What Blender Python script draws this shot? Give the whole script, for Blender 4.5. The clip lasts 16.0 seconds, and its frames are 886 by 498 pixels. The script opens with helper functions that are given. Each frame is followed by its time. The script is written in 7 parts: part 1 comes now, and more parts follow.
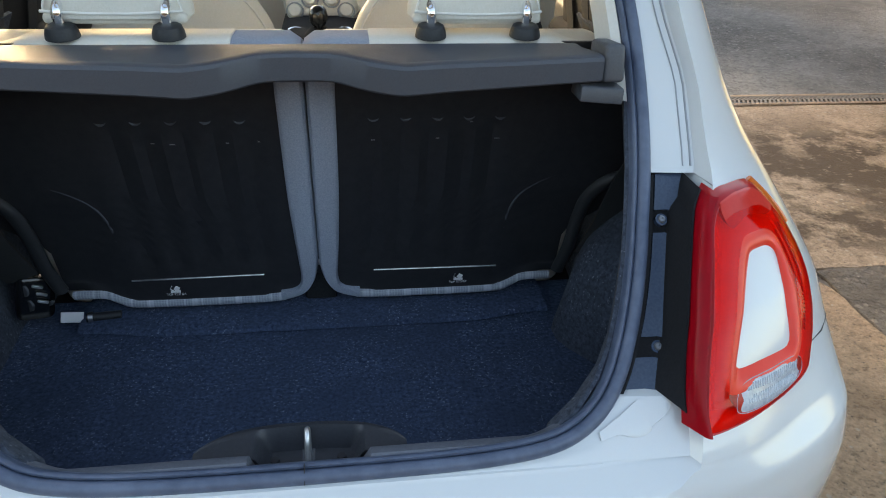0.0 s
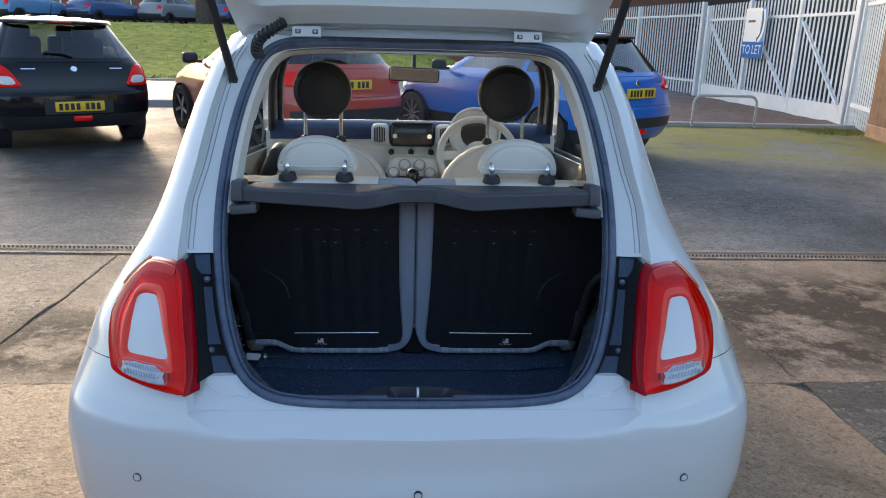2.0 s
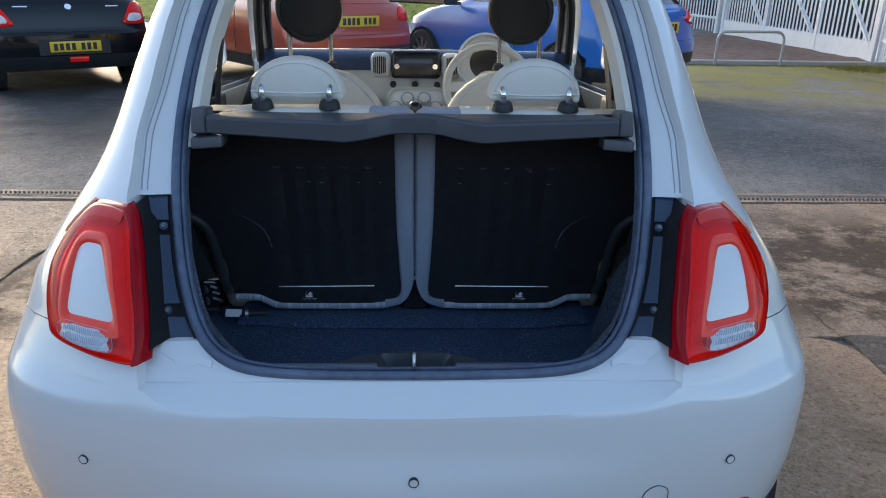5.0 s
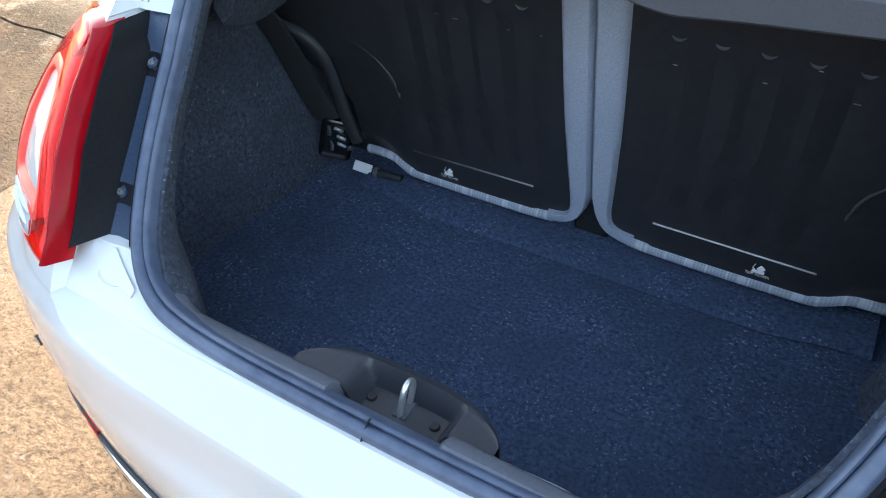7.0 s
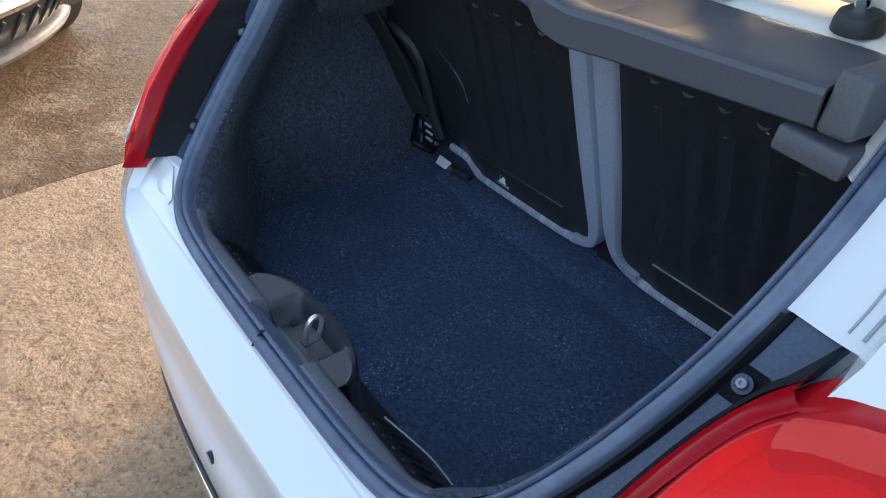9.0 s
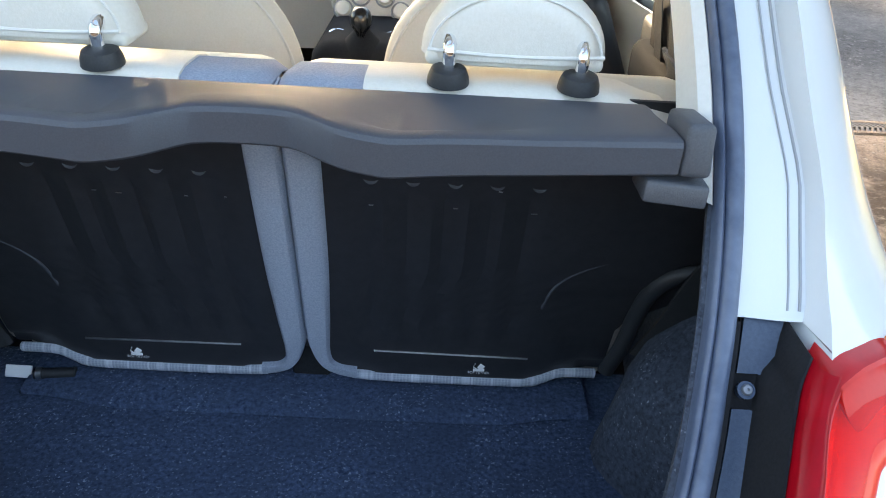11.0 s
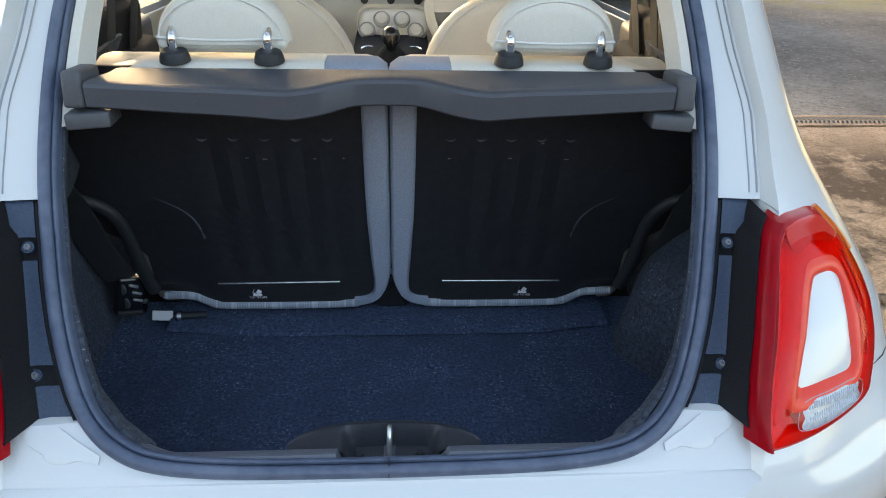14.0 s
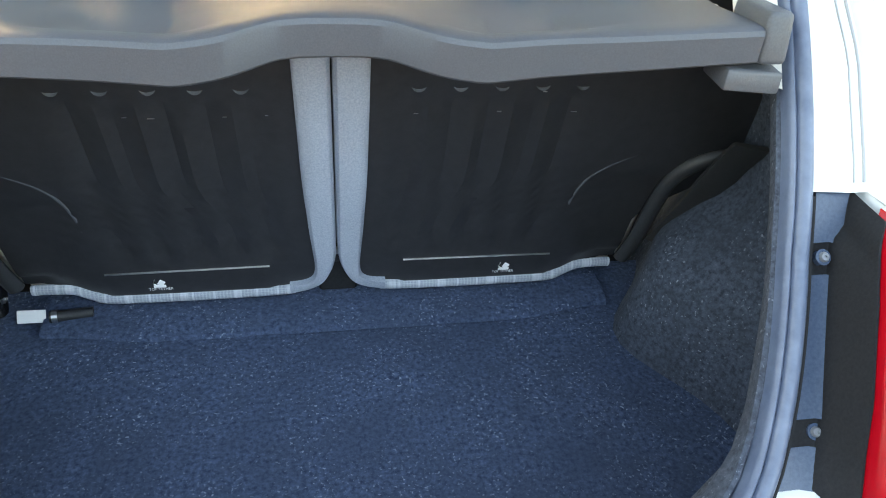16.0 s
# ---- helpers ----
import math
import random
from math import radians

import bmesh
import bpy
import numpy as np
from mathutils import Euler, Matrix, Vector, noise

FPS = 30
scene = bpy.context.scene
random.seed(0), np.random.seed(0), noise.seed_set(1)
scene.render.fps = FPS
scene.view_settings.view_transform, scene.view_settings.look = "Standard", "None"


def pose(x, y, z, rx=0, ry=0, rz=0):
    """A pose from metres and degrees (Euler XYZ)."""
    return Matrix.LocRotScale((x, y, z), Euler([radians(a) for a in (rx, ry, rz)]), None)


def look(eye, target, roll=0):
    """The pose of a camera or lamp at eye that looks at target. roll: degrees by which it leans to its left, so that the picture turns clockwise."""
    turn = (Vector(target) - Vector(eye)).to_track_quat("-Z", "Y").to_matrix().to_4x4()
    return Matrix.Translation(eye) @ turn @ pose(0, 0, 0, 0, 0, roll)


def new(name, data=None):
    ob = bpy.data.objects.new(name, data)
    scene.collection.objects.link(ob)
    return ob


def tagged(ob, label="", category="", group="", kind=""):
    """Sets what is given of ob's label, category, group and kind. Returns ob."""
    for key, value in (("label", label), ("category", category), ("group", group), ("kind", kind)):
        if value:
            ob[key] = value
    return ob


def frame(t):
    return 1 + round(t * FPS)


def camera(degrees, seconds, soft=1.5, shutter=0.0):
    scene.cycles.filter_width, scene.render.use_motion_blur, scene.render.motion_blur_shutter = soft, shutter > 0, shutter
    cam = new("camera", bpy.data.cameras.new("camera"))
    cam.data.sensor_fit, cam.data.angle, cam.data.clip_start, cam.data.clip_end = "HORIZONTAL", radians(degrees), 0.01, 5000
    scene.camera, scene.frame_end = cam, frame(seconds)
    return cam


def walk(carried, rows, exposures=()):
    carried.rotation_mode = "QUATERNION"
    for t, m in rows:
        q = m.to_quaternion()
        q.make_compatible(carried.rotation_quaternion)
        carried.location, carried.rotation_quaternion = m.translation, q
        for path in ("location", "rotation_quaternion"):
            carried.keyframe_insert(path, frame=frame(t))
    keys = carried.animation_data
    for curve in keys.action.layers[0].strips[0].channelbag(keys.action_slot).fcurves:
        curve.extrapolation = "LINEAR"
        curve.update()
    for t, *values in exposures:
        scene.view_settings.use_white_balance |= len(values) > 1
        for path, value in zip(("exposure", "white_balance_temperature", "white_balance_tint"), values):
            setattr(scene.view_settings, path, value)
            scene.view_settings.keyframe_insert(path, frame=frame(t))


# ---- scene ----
cam = camera(62.9, 16.0, soft=1.0)
PATH = [
    (0, (0.061, -0.483, 1.315), (0.313, 1.243, 0.337), 1.8),
    (0.5, (0.001, -0.593, 1.357), (0.273, 1.201, 0.517), 2.3),
    (1, (0.014, -0.819, 1.375), (0.171, 1.001, 0.561), 1.6),
    (1.5, (-0.005, -1.038, 1.417), (0.129, 0.861, 0.804), 1.6),
    (2, (-0.036, -1.226, 1.420), (0.076, 0.689, 0.857), 1.5),
    (2.5, (0.023, -1.422, 1.404), (0.122, 0.497, 0.849), 1.5),
    (3, (0.024, -1.550, 1.402), (0.112, 0.365, 0.832), 1.4),
    (3.2, (0.012, -1.571, 1.397), (0.097, 0.342, 0.821), 1.4),
    (5.3, (0.002, -0.783, 1.311), (0.076, 1.058, 0.533), 0.9),
    (5.5, (0.014, -0.649, 1.295), (0.086, 1.138, 0.401), 0.9),
    (6, (-0.004, -0.399, 1.286), (0.052, 1.207, 0.096), 0.8),
    (6.5, (0.057, -0.277, 1.283), (-0.078, 1.304, 0.065), 0.1),
    (7, (0.298, -0.223, 1.275), (-0.522, 1.104, 0.023), -1.0),
    (7.5, (0.470, -0.119, 1.291), (-0.660, 0.944, 0.029), -0.5),
    (8, (0.611, -0.079, 1.299), (-0.666, 0.830, 0.057), 0.3),
    (8.5, (0.640, -0.078, 1.302), (-0.683, 0.804, 0.088), -1.4),
    (9, (0.646, -0.077, 1.297), (-0.664, 0.856, 0.108), -0.5),
    (9.5, (0.597, -0.064, 1.296), (-0.692, 0.895, 0.105), -4.1),
    (10, (0.369, -0.043, 1.310), (-0.338, 1.434, 0.163), -3.4),
    (10.2, (0.323, -0.054, 1.311), (-0.134, 1.536, 0.187), -0.1),
    (12.3, (0.031, -0.446, 1.346), (0.245, 1.292, 0.379), 3.6),
    (12.5, (0.025, -0.487, 1.354), (0.214, 1.257, 0.393), 2.9),
    (13, (0.017, -0.528, 1.354), (0.176, 1.225, 0.406), 1.8),
    (13.5, (0.008, -0.536, 1.356), (0.159, 1.216, 0.404), 1.6),
    (14, (0.011, -0.536, 1.352), (0.139, 1.216, 0.396), 1.6),
    (14.5, (0.017, -0.496, 1.328), (0.127, 1.243, 0.346), 1.4),
    (15, (-0.026, -0.340, 1.311), (0.086, 1.302, 0.175), 0.5),
    (15.5, (0.001, -0.248, 1.298), (0.117, 1.325, 0.068), 1.0),
    (16, (-0.012, -0.168, 1.310), (0.299, 1.384, 0.087), 4.3),
]
# the clip's camera opens and closes its iris
EXPOSURES = [(0, 2.1, 8150, 12), (0.5, 2.17, 7834, 13), (1, 1.72, 7568, 13), (2, 1.45, 6457, 13), (3.2, 1.39, 6190, 13), (5.5, 1.47, 6450, 13), (6.0, 1.47, 6850, 10), (6.5, 2.37, 7450, 10), (7, 2.86, 7700, 13), (7.5, 2.75, 7175, 14), (9, 2.35, 7186, 15), (9.5, 2.35, 6650, 13), (10, 2.78, 6770, 13), (12.5, 2.67, 8470, 15), (14.5, 2.24, 7720, 13), (15, 2.48, 7186, 13), (15.5, 3.31, 8183, 13), (16, 3.74, 9520, 10)]
walk(cam, [(t, look(eye, target, roll)) for t, eye, target, roll in PATH], EXPOSURES)

# ---------- world, sun ----------
world = bpy.data.worlds.new("sky_world")
scene.world = world
world.use_nodes = True
wn = world.node_tree.nodes
sky = wn.new("ShaderNodeTexSky")
sky.sky_type, sky.sun_disc = "NISHITA", False
SUN_EL, SUN_AZ = 15.0, -23.0        # degrees up; degrees from +y towards +x
sky.sun_elevation, sky.sun_rotation = radians(SUN_EL), radians(SUN_AZ)
sky.air_density, sky.dust_density, sky.ozone_density = 1.0, 1.6, 1.0
wn["Background"].inputs["Strength"].default_value = 0.16
world.node_tree.links.new(sky.outputs["Color"], wn["Background"].inputs["Color"])
sun = new("sun", bpy.data.lights.new("sun", "SUN"))
sun.data.energy, sun.data.angle, sun.data.color = 0.66, radians(8.0), (1.0, 0.76, 0.51)
to_sun = Vector((math.sin(radians(SUN_AZ)) * math.cos(radians(SUN_EL)), math.cos(radians(SUN_AZ)) * math.cos(radians(SUN_EL)), math.sin(radians(SUN_EL))))
sun.matrix_world = look(to_sun * 50, (0, 0, 0))


# ---------- materials ----------
def material(name, col, rough=0.5, metal=0.0, col2=None, scale=30.0, bump=0.0, bscale=None, coat=0.0, big=0.0, bigscale=1.5, bigcol=None, spec=0.5, detail=6.0, trans=0.0):
    """A surface with fine grain (col to col2), large stains (big, bigcol) and relief."""
    m = bpy.data.materials.new(name)
    m.use_nodes = True
    nt = m.node_tree
    b = nt.nodes["Principled BSDF"]
    b.inputs["Roughness"].default_value, b.inputs["Metallic"].default_value = rough, metal
    b.inputs["Coat Weight"].default_value, b.inputs["Specular IOR Level"].default_value = coat, spec
    b.inputs["Coat Roughness"].default_value = 0.04
    b.inputs["Transmission Weight"].default_value = trans
    tc = nt.nodes.new("ShaderNodeTexCoord")

    def tex(s, d=detail):
        t = nt.nodes.new("ShaderNodeTexNoise")
        t.inputs["Scale"].default_value, t.inputs["Detail"].default_value, t.inputs["Roughness"].default_value = s, d, 0.62
        nt.links.new(tc.outputs["Object"], t.inputs["Vector"])
        return t

    def ramp(src, lo, hi):
        r = nt.nodes.new("ShaderNodeMapRange")
        r.inputs["From Min"].default_value, r.inputs["From Max"].default_value = lo, hi
        nt.links.new(src, r.inputs["Value"])
        return r.outputs["Result"]

    def mix(fac, a, c):
        x = nt.nodes.new("ShaderNodeMix")
        x.data_type = "RGBA"
        for k, v in ((0, fac), (6, a), (7, c)):
            if isinstance(v, tuple):
                x.inputs[k].default_value = (*v, 1)
            else:
                nt.links.new(v, x.inputs[k])
        return x.outputs[2]

    out = col
    if col2:
        out = mix(ramp(tex(scale).outputs["Fac"], 0.32, 0.68), col, col2)
    if big:
        f = ramp(tex(bigscale).outputs["Fac"], 0.45, 0.75)
        g = nt.nodes.new("ShaderNodeMath")
        g.operation = "MULTIPLY"
        g.inputs[1].default_value = big
        nt.links.new(f, g.inputs[0])
        out = mix(g.outputs[0], out, bigcol)
        h = nt.nodes.new("ShaderNodeMapRange")
        h.inputs["To Min"].default_value, h.inputs["To Max"].default_value = rough, max(0.05, rough - 0.15 * big)
        nt.links.new(f, h.inputs["Value"])
        nt.links.new(h.outputs["Result"], b.inputs["Roughness"])
    if isinstance(out, tuple):
        b.inputs["Base Color"].default_value = (*out, 1)
    else:
        nt.links.new(out, b.inputs["Base Color"])
    if bump:
        n = nt.nodes.new("ShaderNodeBump")
        n.inputs["Strength"].default_value, n.inputs["Distance"].default_value = bump, 0.004
        nt.links.new(tex(bscale or scale).outputs["Fac"], n.inputs["Height"])
        nt.links.new(n.outputs["Normal"], b.inputs["Normal"])
    return m


def thin_glass(name, tint=(0.92, 0.95, 0.94), gloss=0.12):
    m = bpy.data.materials.new(name)
    m.use_nodes = True
    nt = m.node_tree
    nt.nodes.remove(nt.nodes["Principled BSDF"])
    tr, gl, mx, lw = (nt.nodes.new(k) for k in ("ShaderNodeBsdfTransparent", "ShaderNodeBsdfGlossy", "ShaderNodeMixShader", "ShaderNodeLayerWeight"))
    tr.inputs["Color"].default_value = (*tint, 1)
    gl.inputs["Roughness"].default_value = 0.01
    lw.inputs["Blend"].default_value = 0.5
    sq = nt.nodes.new("ShaderNodeMath")
    sq.operation, sq.inputs[1].default_value = "MULTIPLY", gloss
    nt.links.new(lw.outputs["Facing"], sq.inputs[0])
    nt.links.new(sq.outputs[0], mx.inputs[0])
    nt.links.new(tr.outputs[0], mx.inputs[1])
    nt.links.new(gl.outputs[0], mx.inputs[2])
    nt.links.new(mx.outputs[0], nt.nodes["Material Output"].inputs["Surface"])
    return m


def fibre(name, lo, hi, fleck, cut):
    """Needle felt: fine matted fibres, cloudy wear and scattered pale lint."""
    m = material(name, lo, 0.95, col2=hi, scale=150, bump=0.30, bscale=260, big=0.6, bigscale=30, bigcol=tuple(c * .42 for c in hi), detail=10, spec=0.15)
    nt = m.node_tree
    b = nt.nodes["Principled BSDF"]
    b.inputs["Sheen Weight"].default_value, b.inputs["Sheen Roughness"].default_value = 0.04, 0.5
    src = b.inputs["Base Color"].links[0].from_socket
    tc, no, cl, mu, mx = (nt.nodes.new(k) for k in ("ShaderNodeTexCoord", "ShaderNodeTexNoise", "ShaderNodeTexNoise", "ShaderNodeMath", "ShaderNodeMix"))
    for n, s in ((no, 210), (cl, 12)):
        n.inputs["Scale"].default_value, n.inputs["Detail"].default_value = s, 3
        nt.links.new(tc.outputs["Object"], n.inputs["Vector"])
    mu.operation = "MULTIPLY"
    for n, a, c, k in ((no, cut, cut + .10, 0), (cl, .38, .62, 1)):
        r = nt.nodes.new("ShaderNodeMapRange")
        r.inputs["From Min"].default_value, r.inputs["From Max"].default_value = a, c
        nt.links.new(n.outputs["Fac"], r.inputs["Value"])
        nt.links.new(r.outputs["Result"], mu.inputs[k])
    mx.data_type = "RGBA"
    nt.links.new(mu.outputs[0], mx.inputs[0])
    nt.links.new(src, mx.inputs[6])
    mx.inputs[7].default_value = (*fleck, 1)
    # broad matted and brushed areas
    wide, rr, wm = nt.nodes.new("ShaderNodeTexNoise"), nt.nodes.new("ShaderNodeMapRange"), nt.nodes.new("ShaderNodeMix")
    wide.inputs["Scale"].default_value, wide.inputs["Detail"].default_value, wide.inputs["Roughness"].default_value, wide.inputs["Distortion"].default_value = 7.0, 8, .68, .6
    nt.links.new(tc.outputs["Object"], wide.inputs["Vector"])
    rr.inputs["From Min"].default_value, rr.inputs["From Max"].default_value, rr.inputs["To Max"].default_value = .36, .66, .62
    nt.links.new(wide.outputs["Fac"], rr.inputs["Value"])
    wm.data_type = "RGBA"
    nt.links.new(rr.outputs["Result"], wm.inputs[0])
    nt.links.new(mx.outputs[2], wm.inputs[6])
    wm.inputs[7].default_value = (*(c * .40 for c in hi), 1)
    nt.links.new(wm.outputs[2], b.inputs["Base Color"])
    return m


M_PAINT = material("white_paint", (0.68, 0.71, 0.72), 0.25, coat=0.9, col2=(0.71, 0.735, 0.74), scale=900, big=0.05, bigscale=2.0, bigcol=(0.58, 0.60, 0.60))
M_SEAL = material("rubber_seal", (0.062, 0.088, 0.142), 0.40, col2=(0.102, 0.134, 0.202), scale=40, bump=0.2, bscale=60, big=0.6, bigscale=9, bigcol=(0.16, 0.20, 0.28))
M_BLACK = material("black_plastic", (0.018, 0.02, 0.023), 0.5, col2=(0.028, 0.03, 0.034), scale=400, bump=0.12, bscale=700)
M_GREYPL = material("grey_plastic", (0.060, 0.066, 0.078), 0.45, col2=(0.082, 0.088, 0.102), scale=500, bump=0.2, bscale=900)
M_SHELF = material("shelf_plastic", (0.049, 0.056, 0.071), 0.50, col2=(0.066, 0.074, 0.092), scale=700, bump=0.12, bscale=900)
M_CARPET = fibre("boot_carpet", (0.019, 0.036, 0.075), (0.102, 0.152, 0.254), (0.32, 0.40, 0.52), 0.60)
M_WALLCARPET = fibre("side_carpet", (0.026, 0.034, 0.050), (0.104, 0.127, 0.170), (0.30, 0.34, 0.40), 0.63)
M_PANEL = material("black_painted_panel", (0.020, 0.020, 0.023), 0.33, col2=(0.030, 0.030, 0.033), scale=60, bump=0.05, bscale=300)
M_FABRIC = material("grey_fabric", (0.275, 0.318, 0.40), 0.9, col2=(0.39, 0.437, 0.525), scale=420, bump=0.6, bscale=700, spec=0.2)
M_BEIGE = material("cream_leatherette", (0.70, 0.66, 0.58), 0.55, col2=(0.75, 0.71, 0.64), scale=250, bump=0.15, bscale=400, big=0.2, bigscale=6, bigcol=(0.63, 0.59, 0.51))
M_CREAM = material("cream_trim", (0.72, 0.70, 0.65), 0.5, col2=(0.76, 0.74, 0.69), scale=200, bump=0.06, bscale=500)
M_LINER = material("headliner", (0.55, 0.53, 0.49), 0.95, col2=(0.62, 0.60, 0.56), scale=500, bump=0.3, bscale=700)
M_SOFTBLACK = material("soft_black", (0.012, 0.013, 0.016), 0.85, col2=(0.018, 0.019, 0.022), scale=300, bump=0.1, bscale=600, spec=0.2)
M_BELT = material("belt_webbing", (0.020, 0.021, 0.023), 0.6, col2=(0.032, 0.033, 0.035), scale=500, bump=0.3, bscale=700)
M_CHROME = material("chrome", (0.85, 0.86, 0.88), 0.08, 1.0)
M_STEEL = material("zinc_steel", (0.62, 0.63, 0.64), 0.28, 1.0, col2=(0.45, 0.46, 0.47), scale=80)
def lens_glass(name, tint):
    """Tinted clear plastic: lets the tint through, mirrors by Fresnel."""
    m = thin_glass(name, tint, 1.0)
    nt = m.node_tree
    mx = next(n for n in nt.nodes if n.bl_idname == "ShaderNodeMixShader")
    lw, pw, sc = nt.nodes.new("ShaderNodeLayerWeight"), nt.nodes.new("ShaderNodeMath"), nt.nodes.new("ShaderNodeMath")
    pw.operation, pw.inputs[1].default_value = "POWER", 3.0
    sc.operation, sc.inputs[1].default_value, sc.inputs[2].default_value = "MULTIPLY_ADD", 0.22, 0.030
    nt.links.new(lw.outputs["Facing"], pw.inputs[0])
    nt.links.new(pw.outputs[0], sc.inputs[0])
    nt.links.new(sc.outputs[0], mx.inputs[0])
    return m


M_LENS = lens_glass("red_lens_cover", (1.0, 0.20, 0.13))
M_REFL = material("lamp_reflector", (0.95, 0.030, 0.012), 0.3, 0.0, col2=(0.98, 0.07, 0.035), scale=60, bump=0.2, bscale=300)
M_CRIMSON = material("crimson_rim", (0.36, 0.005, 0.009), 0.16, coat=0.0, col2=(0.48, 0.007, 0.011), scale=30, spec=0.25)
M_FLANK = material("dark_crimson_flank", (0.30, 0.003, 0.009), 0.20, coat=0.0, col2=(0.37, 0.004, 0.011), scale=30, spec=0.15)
M_MASK = material("red_lamp_mask", (0.94, 0.050, 0.026), 0.3, coat=0.2, col2=(0.96, 0.070, 0.040), scale=40, spec=0.3)
M_BLUSH = material("top_sky_tint", (0.62, 0.036, 0.028), 0.14, coat=0.0, col2=(0.70, 0.050, 0.038), scale=30, spec=0.25)
M_PINK = material("moulded_edge", (0.70, 0.025, 0.022), 0.3, coat=0.3)
M_OPTIC = material("lamp_optic", (0.50, 0.54, 0.60), 0.2, 0.5, col2=(0.34, 0.38, 0.44), scale=120)
M_SMOKE = material("smoked_lens", (0.018, 0.022, 0.030), 0.08, coat=1.0, col2=(0.04, 0.046, 0.056), scale=60)
M_INSERT = material("satin_dark_insert", (0.040, 0.041, 0.045), 0.34, col2=(0.056, 0.057, 0.060), scale=300, bump=0.04, bscale=500)
M_DULL = material("dull_screw", (0.20, 0.22, 0.25), 0.4, 0.5, col2=(0.28, 0.30, 0.33), scale=90)
M_ZINC = material("bright_zinc", (0.80, 0.81, 0.80), 0.32, 0.85, col2=(0.70, 0.71, 0.70), scale=120)
M_RED = material("red_lens", (0.80, 0.006, 0.004), 0.15, coat=0.15, col2=(0.95, 0.014, 0.008), scale=14, spec=0.25)
M_REDDARK = material("deep_red_lens", (0.36, 0.004, 0.007), 0.2, coat=0.15, spec=0.25, col2=(0.28, 0.006, 0.01), scale=20)
M_ORANGE = material("amber_lens", (0.75, 0.16, 0.02), 0.15, coat=1.0)
M_CLEAR = material("ribbed_clear_lens", (0.34, 0.37, 0.42), 0.12, col2=(0.48, 0.52, 0.57), scale=160, coat=1.0, bump=0.2, bscale=220)
M_TYRE = material("tyre_rubber", (0.018, 0.018, 0.019), 0.85, col2=(0.03, 0.03, 0.03), scale=60, bump=0.5, bscale=90)
M_ALLOY = material("alloy", (0.55, 0.56, 0.58), 0.3, 0.9, col2=(0.42, 0.43, 0.45), scale=40)
M_GLASS = thin_glass("window_glass", (0.93, 0.96, 0.95), 0.035)
M_DARKGLASS = material("dark_window", (0.02, 0.024, 0.028), 0.05, coat=1.0)
M_SCREEN = material("black_glass", (0.008, 0.009, 0.011), 0.25, coat=0.35, col2=(0.010, 0.011, 0.013), scale=40)
M_YELLOW = material("yellow_plate", (0.78, 0.50, 0.02), 0.4)
M_WHITE = material("white_print", (0.8, 0.8, 0.8), 0.5)
M_PLATE = material("blue_black_plastic", (0.036, 0.060, 0.105), 0.27, col2=(0.048, 0.076, 0.128), scale=300, bump=0.1, bscale=500)
M_SEAM = material("seam", (0.34, 0.36, 0.38), 0.7)
M_SILL = material("sill_plastic", (0.115, 0.127, 0.155), 0.45, col2=(0.145, 0.16, 0.19), scale=200, bump=0.1, bscale=600)
M_COVER = material("cover_plastic", (0.027, 0.030, 0.038), 0.38, col2=(0.038, 0.042, 0.051), scale=300, bump=0.15, bscale=700)
M_TAB = material("orange_plastic", (0.80, 0.20, 0.02), 0.4, col2=(0.72, 0.16, 0.02), scale=60)
M_INK = material("dark_print", (0.02, 0.02, 0.025), 0.5)


# ---------- builders ----------
def thing(name, label, category, group="", kind="", at=None):
    ob = new(name)
    ob.empty_display_size = 0.1
    if at is not None:
        ob.matrix_basis = at
    return tagged(ob, label, category, group, kind)


def part(name, geo, mat, parent=None, label="", smooth=True, angle=40):
    """Links a bmesh, or (verts, faces), as one mesh under a thing or part."""
    me = bpy.data.meshes.new(name)
    if isinstance(geo, tuple):
        me.from_pydata([tuple(map(float, v)) for v in geo[0]], [], [tuple(int(i) for i in f) for f in geo[1]])
    else:
        geo.to_mesh(me)
        geo.free()
    me.update()
    me.materials.append(mat)
    if smooth:
        me.shade_smooth()
        if angle < 180:
            me.set_sharp_from_angle(angle=radians(angle))
    ob = new(name, me)
    if parent is not None:
        ob.parent = parent
    if label:
        ob["label"] = label
    return ob


def block(size, at=(0, 0, 0), bevel=0.0, seg=2, rot=(0, 0, 0), taper=None):
    """A bevelled box in a bmesh; taper scales its top in x and y."""
    bm = bmesh.new()
    bmesh.ops.create_cube(bm, size=1)
    bmesh.ops.scale(bm, vec=size, verts=bm.verts)
    if taper:
        for v in bm.verts:
            if v.co.z > 0:
                v.co.x, v.co.y = v.co.x * taper[0], v.co.y * taper[1]
    if bevel:
        bmesh.ops.bevel(bm, geom=bm.edges[:], offset=bevel, segments=seg, profile=0.5, affect="EDGES")
    bmesh.ops.transform(bm, matrix=pose(*at, *rot), verts=bm.verts)
    return bm


def rod(a, b, r, seg=12, r2=None, cap=True):
    a, b = Vector(a), Vector(b)
    bm = bmesh.new()
    bmesh.ops.create_cone(bm, cap_ends=cap, segments=seg, radius1=r, radius2=r if r2 is None else r2, depth=(b - a).length)
    bmesh.ops.transform(bm, matrix=Matrix.Translation((a + b) / 2) @ (b - a).to_track_quat("Z", "Y").to_matrix().to_4x4(), verts=bm.verts)
    return bm


